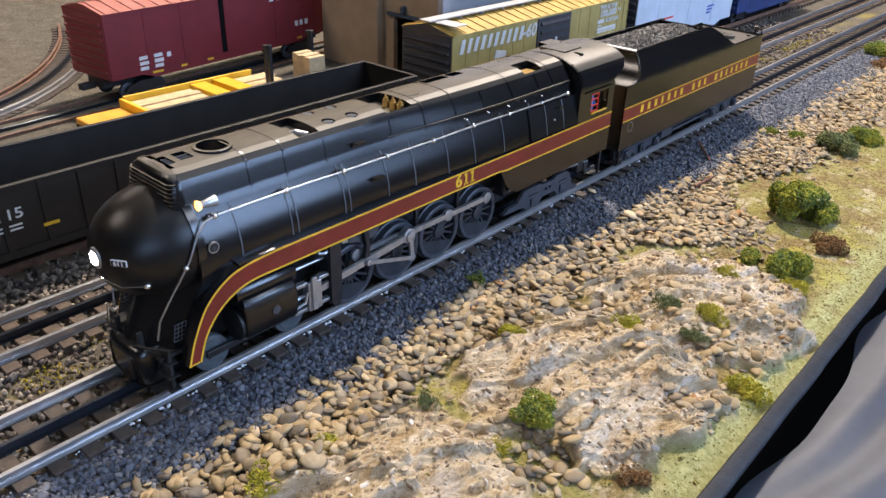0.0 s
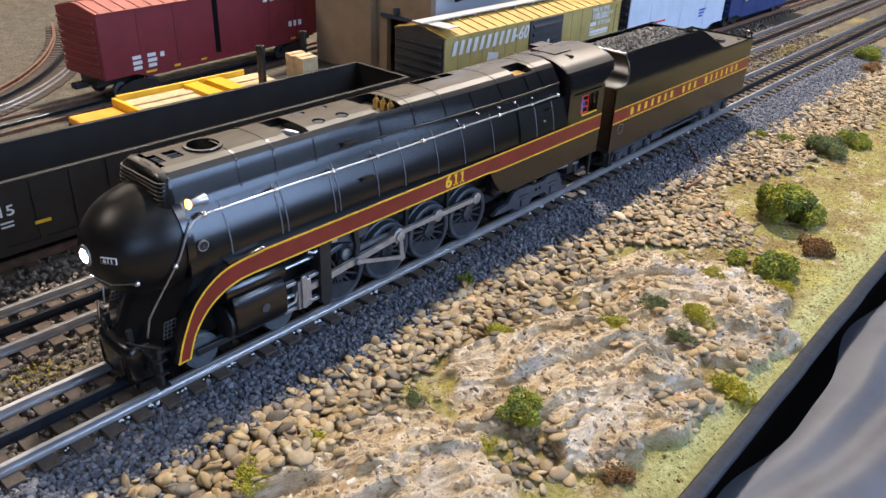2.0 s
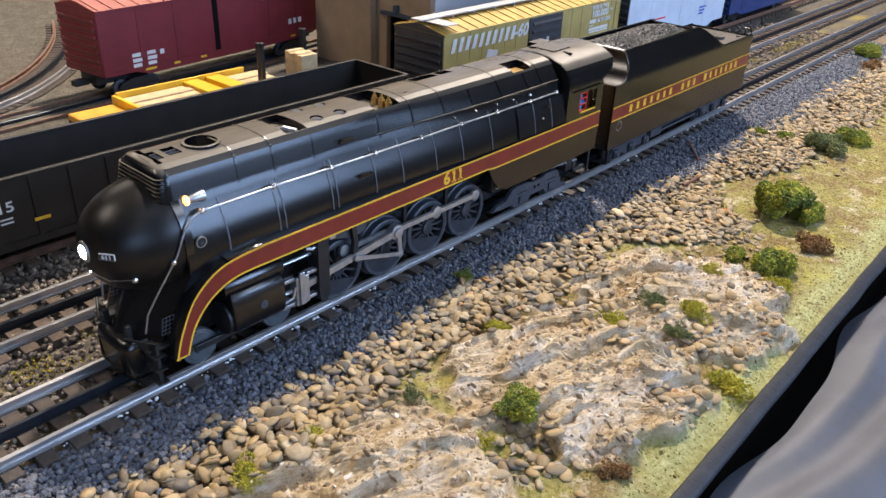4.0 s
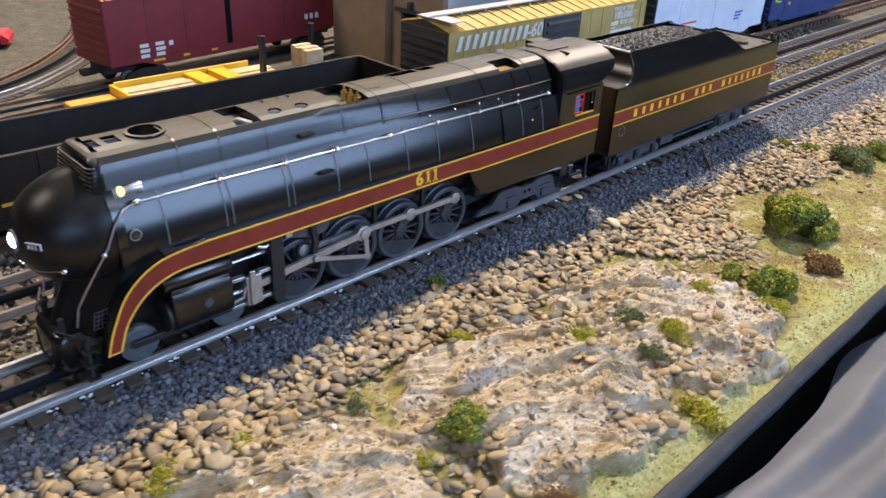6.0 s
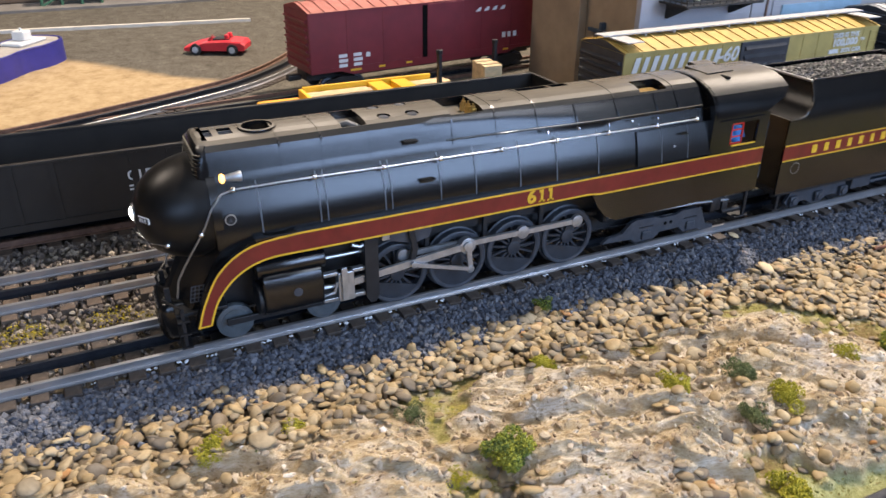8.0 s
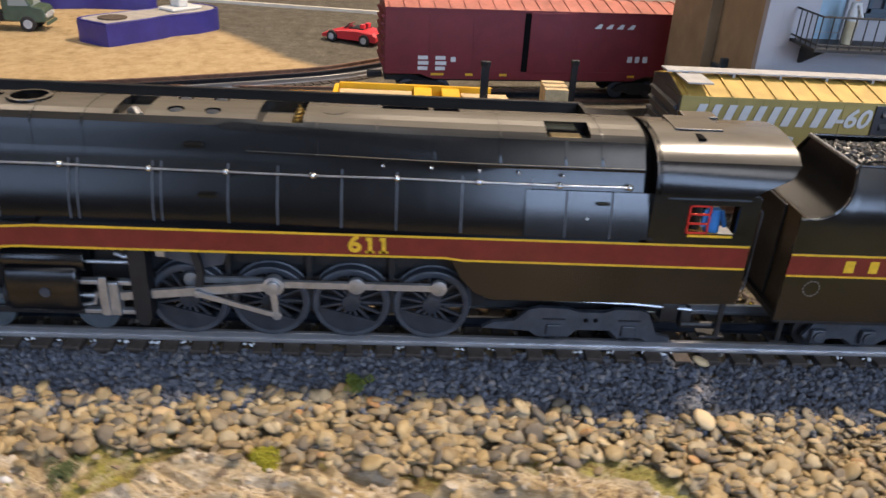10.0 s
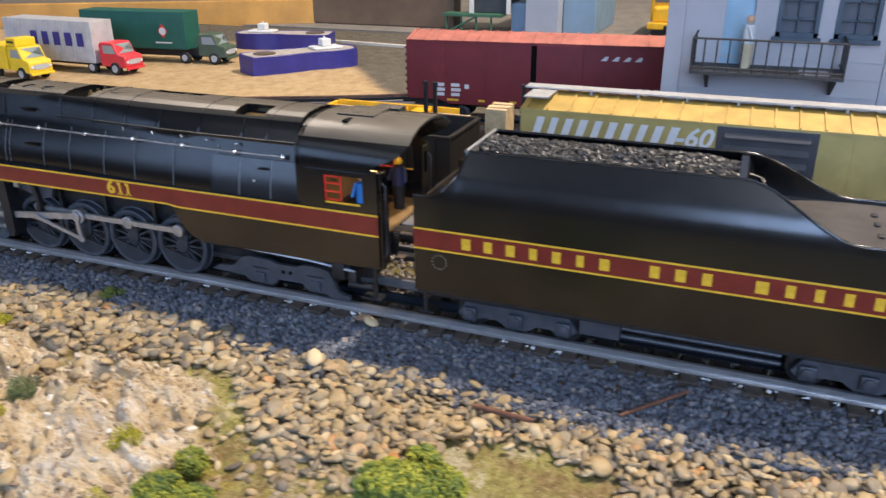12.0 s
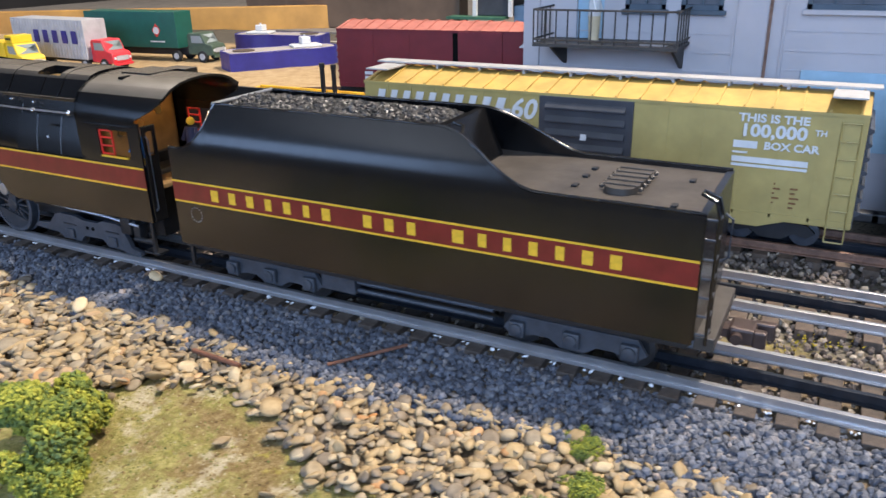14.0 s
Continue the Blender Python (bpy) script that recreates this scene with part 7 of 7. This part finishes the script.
car = thing("toy_car", "red open toy sports car on the grey road", "toy car")
low = [(-0.037, 0.006), (-0.038, 0.0125), (-0.034, 0.0165), (-0.014, 0.0178), (0.008, 0.0165), (0.026, 0.0125), (0.037, 0.0085), (0.037, 0.0050)]
cb = part("body", loft([[(x, y * (0.9 if abs(x) > 0.034 else 1), z * zf) for x, z in low] for y, zf in ((-0.0165, 0.88), (-0.0150, 0.98), (0, 1.03), (0.0150, 0.98), (0.0165, 0.88))]), TOYRED, car, smooth=40)
part("cockpit", box(-0.018, 0.002, -0.0105, 0.0105, 0.0165, 0.0186, 0.0008), FLATBLACK, cb)
part("windscreen", loft([[(0.0085, -0.0125, 0.0165), (0.0085, 0.0125, 0.0165)], [(0.0015, 0.0105, 0.0232), (0.0015, -0.0105, 0.0232)]], closed=False, caps=False), GLASSDARK, cb)
for y in (-0.006, 0.006):
    part("seat", box(-0.0175, -0.0125, y - 0.0035, y + 0.0035, 0.017, 0.0235, 0.001), TOYRED, cb)
for x in (-0.023, 0.022):
    for y in (-0.0150, 0.0150):
        toy_wheel(x, y, 0.0068, car)
car.matrix_basis = Matrix.Translation((-0.632, 0.318, 0.0182)) @ pose(0, 0, 0, 0, 0, -118)

KERB = worn("pale_card_edge", (0.62, 0.57, 0.48), 0.7, 60, 0.15)
tagged(part("road_edge", slab_z([(-0.886, -0.10), (-0.815, 0.40), (-0.822, 0.40), (-0.893, -0.10)], 0.0170, 0.0225), KERB), "pale raised edge strip along the yard road", "kerb", kind="structure")

# ---- far side of the hall: boards, further buildings and a yellow engine ----
ORANGEB = worn("orange_varnished_board", (0.52, 0.27, 0.06), 0.5, 12, 0.25, grain=150, relief=0.2)
BROWNB = worn("brown_board", (0.14, 0.09, 0.055), 0.6, 12, 0.3, grain=150, relief=0.2)
GREYROAD = worn("grey_road_card", (0.19, 0.175, 0.155), 0.85, 30, 0.2, grain=300, relief=0.3)
FARBLUE = worn("pale_blue_wall", (0.18, 0.28, 0.38), 0.7, 20, 0.12)
fartable = thing("far_table", "second layout table with an orange wooden border", "table", kind="structure")
part("top", box(-2.6, -1.06, -1.6, 2.4, -0.05, 0.016), GREYROAD, fartable)
o = part("border", box(-0.5, 0.5, -0.009, 0.009, -0.02, 0.048, 0.002), ORANGEB, fartable, "orange wooden border board")
o.matrix_basis = Matrix.Translation((-1.02, -0.42, 0.016)) @ pose(0, 0, 0, 0, 0, 118)
for lx, ly in ((-2.4, -1.4), (-1.2, -1.4), (-2.4, 2.2), (-1.2, 2.2)):
    part("leg", box(lx - 0.03, lx + 0.03, ly - 0.03, ly + 0.03, -0.93, -0.05, 0.003), WOOD, fartable)
settle(fartable, -1.8, 0.4, -0.93)
tagged(part("brown_wall", box(-1.17, -1.13, -0.42, 0.125, 0.016, 0.17, 0.003), BROWNB), "long brown board standing behind the yard", "board")
trestle = thing("toy_trestle", "small green girder trestle beyond the road", "trestle")
GIRDER = worn("green_girder_paint", (0.04, 0.13, 0.075), 0.6)
part("deck", box(-1.12, -1.085, 0.118, 0.235, 0.046, 0.051), GIRDER, trestle)
for y in (0.125, 0.155, 0.185, 0.215):
    part("leg", rod((-1.09, y, 0.016), (-1.09, y, 0.046), 0.0022, 6), GIRDER, trestle)
part("brace", rod((-1.088, 0.125, 0.016), (-1.088, 0.185, 0.046), 0.0018, 6), GIRDER, trestle)
settle(trestle, -1.1, 0.175, 0.016)
kiosk = thing("toy_kiosk", "dark toy kiosk with white corner posts", "toy kiosk")
part("body", box(-1.20, -1.112, 0.172, 0.240, 0.051, 0.165, 0.002), CHARCOAL, kiosk)
for y in (0.166, 0.240):
    part("post", box(-1.112, -1.104, y, y + 0.007, 0.051, 0.165), WHITEPAINT, kiosk)
part("window", box(-1.112, -1.1105, 0.182, 0.230, 0.085, 0.12), PANE, kiosk)
settle(kiosk, -1.15, 0.206, 0.051)
FARPALE = worn("pale_grey_blue_wall", (0.34, 0.37, 0.43), 0.7, 20, 0.1)
shed = thing("blue_shed", "pale blue shed pair beyond the yard", "building")
part("wall", box(-1.27, -1.10, 0.278, 0.342, 0.016, 0.19, 0.002), FARPALE, shed)
part("annex", box(-1.33, -1.13, 0.343, 0.405, 0.016, 0.19, 0.002), FARBLUE, shed)
part("lean_to", box(-1.2, -1.12, 0.245, 0.277, 0.016, 0.07, 0.002), FARBLUE, shed)
settle(shed, -1.2, 0.34, 0.016)
SANDY = worn("yellow_sand_paint", (0.5, 0.42, 0.16), 0.9, 60, 0.35, grain=300, relief=0.5)
tagged(part("sand_patch", slab_z([(-1.9, 0.66), (-1.07, 0.585), (-1.07, 0.75), (-1.9, 0.85)], 0.0165, 0.0185), SANDY), "yellow sandy strip beside the far road", "sand", kind="structure")
eng = thing("toy_engine", "bright yellow toy diesel engine standing far behind", "toy engine")
part("body", box(-1.26, -1.13, 0.502, 0.576, 0.045, 0.098, 0.004), SAFETY, eng)
part("nose", box(-1.13, -1.105, 0.510, 0.568, 0.045, 0.072, 0.004), SAFETY, eng)
part("windscreen", box(-1.130, -1.1285, 0.510, 0.536, 0.078, 0.092), PANE, eng)
part("windscreen", box(-1.130, -1.1285, 0.542, 0.568, 0.078, 0.092), PANE, eng)
part("buffer_beam", box(-1.106, -1.098, 0.502, 0.576, 0.034, 0.046, 0.002), SAFETY, eng)
part("coupler", box(-1.098, -1.088, 0.532, 0.546, 0.034, 0.042, 0.001), FLATBLACK, eng)
part("bogie", box(-1.24, -1.11, 0.508, 0.570, 0.0182, 0.036), FLATBLACK, eng)
for y in (0.512, 0.566):
    part("handrail", rod((-1.100, y, 0.046), (-1.100, y, 0.068), 0.0012, 6), SAFETY, eng)
settle(eng, -1.18, 0.539, 0.0182)

# ---- loose stones, ballast, turf and bushes ----
rng = np.random.default_rng(21)
pts, size = [], []
while len(pts) < 36000:
    x, y = rng.uniform(0.0205, 0.078), 0.015 + 1.25 * rng.random() ** 1.15
    lim = pebble_edge(y)[0] + 0.003 + 0.004 * rng.normal()
    if x > lim + 0.012 * zone(y, 0.77, 0.83):
        continue
    top = 0.0150 - 0.0014 * (1 - zone(x, 0.025, 0.031)) - 0.0038 * zone(x, 0.03, 0.072)
    pts.append((x, y, top + rng.uniform(-0.0020, 0.0006)))
    size.append(rng.uniform(0.0010, 0.0019))
scatter("ballast", pts, size, 0.85, 0.28, SLATE, 22, label="dark slate-grey loose ballast beside the main track", category="ballast", tilt=1.0)

pts, size = [], []
while len(pts) < 20000:
    x = rng.uniform(-0.150, 0.0172)
    y = 0.03 + 1.25 * rng.random() ** 1.3
    if -0.0165 < x < 0.0165 and rng.random() < 0.25:
        continue
    pts.append((x, y, 0.0144 + rng.uniform(-0.0014, 0.0010) - 0.0015 * (abs(x + 0.04) < 0.012)))
    size.append(rng.uniform(0.0011, 0.0020))
scatter("ballast", pts, size, 0.85, 0.25, TANBALLAST, 23, label="grey-brown loose ballast between the tracks", category="ballast", tilt=1.0)

# Pebbles: the nearest as pieces of their own, the rest joined.
rng = np.random.default_rng(31)
PEB = []
while len(PEB) < 9000:
    y = rng.uniform(0.06, 1.3)
    a, b = pebble_edge(y)
    if rng.random() > (b - a) / 0.075:
        continue
    x = a + (b - a + 0.004) * rng.random() + rng.normal() * 0.0025 - 0.002
    if rng.random() < 0.022:
        x = b + abs(rng.normal()) * 0.02
    if x > 0.2:
        continue
    PEB.append((x, y))
for cx, cy, sd, k in ((0.160, 0.271, 0.010, 64), (0.195, 0.352, 0.009, 26), (0.187, 0.395, 0.010, 30), (0.150, 0.372, 0.011, 26), (0.13, 0.40, 0.02, 30), (0.195, 0.44, 0.01, 24), (0.135, 0.525, 0.02, 60)):
    for _ in range(k):
        PEB.append((min(0.207, cx + rng.normal() * sd), cy + rng.normal() * sd))
bank = thing("pebble_bank", "bank of rounded tan and grey river pebbles between ballast and rock", "pebbles", kind="structure")
shapes = []
v, f = ICO2
for k in range(9):
    me = bpy.data.meshes.new("pebble")
    wob = np.array([0.16 * noise.noise(Vector(p) * 1.1 + Vector((k * 7, 0, 0))) for p in v])[:, None]
    s = np.array([1.05 + 0.4 * (k % 3) / 2, 0.76 + 0.1 * (k % 2), 0.30 + 0.05 * (k % 4)])
    me.from_pydata((v * (1 + wob) * s).tolist(), [], f.tolist())
    me.shade_smooth()
    me.materials.append(PEBBLEONE)
    shapes.append(me)
rest, rest_size = [], []
for i, (x, y) in enumerate(PEB):
    r = float(np.clip(rng.lognormal(math.log(0.0027 - 0.0006 * zone(y, 0.42, 0.58)), 0.24), 0.0013, 0.0040))
    z = height(x, y) + r * 0.28 + rng.uniform(0, 0.0032) * (x < 0.13)
    if 0.17 < y < 0.62 and i % 11 == 0 and i < 9000 or (i >= 9000 and i % 2 == 0):
        if len(bank.children) < 298:
            o = new("pebble", shapes[i % 9])
            o.matrix_basis = pose(x, y, z, rng.normal() * 16, rng.normal() * 16, rng.uniform(0, 360)) @ Matrix.Scale(r, 4)
            o.parent = bank
            continue
    rest.append((x, y, z))
    rest_size.append(r)
scatter("pebbles", rest, rest_size, 0.37, 0.15, PEBBLE, 32, ico=ICO2, smooth=True, tilt=0.34, parent=bank, long=0.42)

# Single stones and sticks.
STONETAN = worn("pale_tan_stone", (0.6, 0.45, 0.26), 0.65, 160, 0.2)
for k, (x, y, z, r) in enumerate(((0.0675, 0.5095, 0.0158, 0.0052), (0.0285, 0.521, 0.0180, 0.0036))):
    me = shapes[k].copy()
    me.materials.clear()
    me.materials.append(STONETAN)
    o = new("stone", me)
    o.matrix_basis = pose(x, y, z, 10, 20, 40 + 50 * k) @ Matrix.Scale(r, 4)
    tagged(o, "single pale tan stone lying on the ballast", "stone")
STICK = worn("rusty_stick", (0.16, 0.065, 0.035), 0.75, 200, 0.3)
tagged(part("stick", rod((0.0365, 0.681, 0.0182), (0.0600, 0.655, 0.0142), 0.0008, 8), STICK), "thin rusty brown rod lying on the ballast", "stick")
tagged(part("stick", rod((0.0760, 0.594, 0.0145), (0.0775, 0.622, 0.0145), 0.0011, 8), STICK), "thin rusty brown stick among the pebbles", "stick")


def bush(x, y, r, tall, mat, label, seed, n=700):
    """A clump of foam foliage: lobes of many small crumbs with gaps between."""
    g = np.random.default_rng(seed)
    z0 = height(x, y) if x > 0.06 else 0.0140
    lobes = [(g.normal() * r * 0.42, g.normal() * r * 0.42, r * tall * g.uniform(0.25, 0.75), r * g.uniform(0.30, 0.55)) for _ in range(13)]
    p, own = [], []
    while len(p) < n:
        k = g.integers(13)
        lx, ly, lz, lr = lobes[k]
        d = g.normal(size=3)
        d /= np.linalg.norm(d)
        q = np.array((lx, ly, lz)) + d * lr * g.uniform(0.72, 1.08) * (1, 1, 0.9)
        if q[2] > -0.001:
            p.append(q)
            own.append(k)
    p, own, sizes = np.array(p), np.array(own), g.uniform(0.03, 0.075, n) * r
    top = thing("bush", label, "bush", Matrix.Translation((x, y, z0)))
    for k in range(13):
        if (own == k).any():
            o = scatter("foliage_clump", p[own == k], sizes[own == k], 0.8, 0.35, mat, seed + 1 + k * 50, ico=OCTA, tilt=1.2, parent=top)
            del o["kind"]
    return top


BUSHES = [
    (0.1463, 0.2850, 0.0105, 0.9, LEAF, "round green foam bush on the rock", 900),
    (0.0905, 0.1790, 0.0080, 0.8, LEAFYELLOW, "low yellow-green foam tuft among pebbles", 500),
    (0.0905, 0.2140, 0.0072, 0.6, LEAFYELLOW, "low yellow-green foam tuft among pebbles", 450),
    (0.0950, 0.3330, 0.0078, 0.6, LEAFYELLOW, "low yellow-green foam tuft among pebbles", 500),
    (0.0930, 0.3590, 0.0055, 0.5, LEAFYELLOW, "small yellow-green tuft on the rock", 300),
    (0.1445, 0.3720, 0.0072, 0.7, LEAFYELLOW, "small yellow-green tuft on the rock", 450),
    (0.1690, 0.4120, 0.0078, 0.7, LEAFYELLOW, "yellow-green tuft in a rock cleft", 450),
    (0.1700, 0.3960, 0.0065, 0.6, LEAFDARK, "dark grey-green tuft in a rock cleft", 400),
    (0.1470, 0.4110, 0.0070, 0.6, LEAFDARK, "dark grey-green tuft in a rock cleft", 400),
    (0.1012, 0.2620, 0.0055, 0.6, LEAFDARK, "dark grey-green tuft on the rock", 350),
    (0.2060, 0.3800, 0.0090, 0.5, LEAFYELLOW, "flat yellow-green tuft near the table edge", 500),
    (0.1450, 0.2620, 0.0055, 0.5, LEAFYELLOW, "small yellow-green tuft on the rock", 300),
    (0.1480, 0.5990, 0.0180, 1.8, LEAF, "tall green foam bush on the turf", 2200),
    (0.1640, 0.6150, 0.0140, 0.9, LEAF, "green foam bush on the turf", 1200),
    (0.1760, 0.5180, 0.0140, 0.8, LEAF, "green foam bush on the turf", 1600),
    (0.1900, 0.4920, 0.0080, 0.5, LEAFYELLOW, "flat yellow-green tuft near the table edge", 500),
    (0.1230, 0.7720, 0.0150, 0.9, LEAFDARK, "dark green foam bush on the turf", 1500),
    (0.1400, 0.8150, 0.0130, 0.8, LEAF, "green foam bush on the turf", 1200),
    (0.0500, 1.1750, 0.0150, 0.9, LEAF, "bright green foam bush far along the track", 900),
    (0.0720, 1.1200, 0.0140, 0.6, LEAFDRY, "dry brown tuft far along the track", 700),
    (0.1950, 0.2890, 0.0062, 0.25, LEAFDRY, "dry brown tuft on the turf", 700),
    (0.1850, 0.5650, 0.0110, 0.6, LEAFDRY, "dry brown tuft beside the bush", 700),
    (0.0655, 0.7690, 0.0070, 1.0, LEAF, "small green tuft at the end of the ballast", 700),
    (0.0880, 0.7780, 0.0090, 0.6, LEAF, "green foam tuft among pebbles", 700),
    (0.0470, 0.3640, 0.0055, 0.55, LEAF, "small bright green tuft on the ballast", 350),
    (0.1530, 0.4715, 0.0060, 0.4, LEAFYELLOW, "small yellow-green tuft on the rock", 300),
]
for i, (x, y, r, tall, mat, label, n) in enumerate(BUSHES):
    bush(x, y, r, tall, mat, label, 100 + i * 3, round(n * 4))

# Turf crumbs on the grass and between the tracks, greener and browner by patches.
rng = np.random.default_rng(41)
green, brown, moss = [], [], []
while len(green) + len(brown) < 24000:
    x, y = rng.uniform(0.075, 0.216), rng.uniform(0.1, 0.95)
    if rock_mask(x, y) > 0.25 and rng.random() > 0.04:
        continue
    if x < pebble_edge(y)[1] and rng.random() > 0.08:
        continue
    tone = noise.noise(Vector((x * 26, y * 26, 77))) + 0.6 * noise.noise(Vector((x * 70, y * 70, 7))) + 0.22 * rng.normal()
    if x > 0.185 and y < 0.45:
        tone += 0.5
    (green if tone > 0.02 else brown).append((x, y, height(x, y) - 0.00015))
while len(moss) < 3200:
    x, y = -0.041 + rng.normal() * 0.007, 0.03 + 1.2 * rng.random() ** 1.4
    if noise.noise(Vector((x * 60, y * 35, 3))) > 0.05:
        moss.append((x, y, 0.0148 + rng.uniform(0, 0.0014)))
for p, mat, label, seed in ((green, TURF, "scattered green and yellow turf crumbs", 42), (brown, TURFBROWN, "scattered brown and straw turf crumbs", 44), (moss, MOSS, "yellow moss crumbs between the two near tracks", 46)):
    scatter("turf", p, 0.0003 + 0.0006 * rng.random(len(p)) ** 2, 0.7, 0.35, mat, seed, ico=OCTA, label=label, category="turf", tilt=1.0)
p, s = [], []
while len(p) < 6500:
    x, y = rng.uniform(0.08, 0.21), rng.uniform(0.1, 0.53)
    if rock_mask(x, y) > 0.4:
        p.append((x, y, height(x, y)))
        s.append(0.00035 + 0.0016 * rng.random() ** 4)
scatter("rock_chips", p, s, 0.6, 0.35, ROCKCHIP, 43, label="small pale stone chips on the rock", category="gravel", tilt=0.7, long=0.5)

# Sleepers last.
for t, at, mat, seed in ((track_main, at_main, SLEEPER, 51), (track_two, at_two, SLEEPERTAN, 52)):
    sleepers(at, spaced(0.03, 0.79, STEP), t, mat, seed, False)
    sleepers(at, spaced(0.79 + STEP, 1.18, STEP), t, mat, seed, False)
    sleepers(at, spaced(-0.28, 0.03 - STEP, STEP), t, mat, seed, True)
    sleepers(at, spaced(1.18 + STEP, 2.58, STEP), t, mat, seed, True)
sleepers(at_three, spaced(-0.28, 2.58, STEP), track_three, SLEEPERTAN, 53, True)
sleepers(at_four, spaced(-0.28, 0.60, STEP), track_four, SLEEPERTAN, 54, True)
sleepers(at_five, spaced(0.11, 0.94, STEP), track_five, SLEEPERTAN, 55, True)

# White lumps added as light glints at near rail foot, between the sleepers.
GLINT = worn("white_glint", (0.72, 0.73, 0.75), 0.25, 300, 0.1)
g = random.Random(61)
pts, size = [], []
for k in range(-3, 80):
    if g.random() < 0.3:
        continue
    for _ in range(g.randint(2, 4)):
        pts.append((0.0200 + g.uniform(-0.0004, 0.0009), 0.03 + STEP * (k + 0.5) + g.uniform(-0.0026, 0.0026), 0.0158 + g.uniform(0, 0.0005)))
        size.append(g.uniform(0.0006, 0.0011))
scatter("glint_spots", pts, size, 0.5, 0.3, GLINT, 62, label="white spots standing in for light glints along the rail foot", category="glue", smooth=True, long=0.5, tilt=0.3)
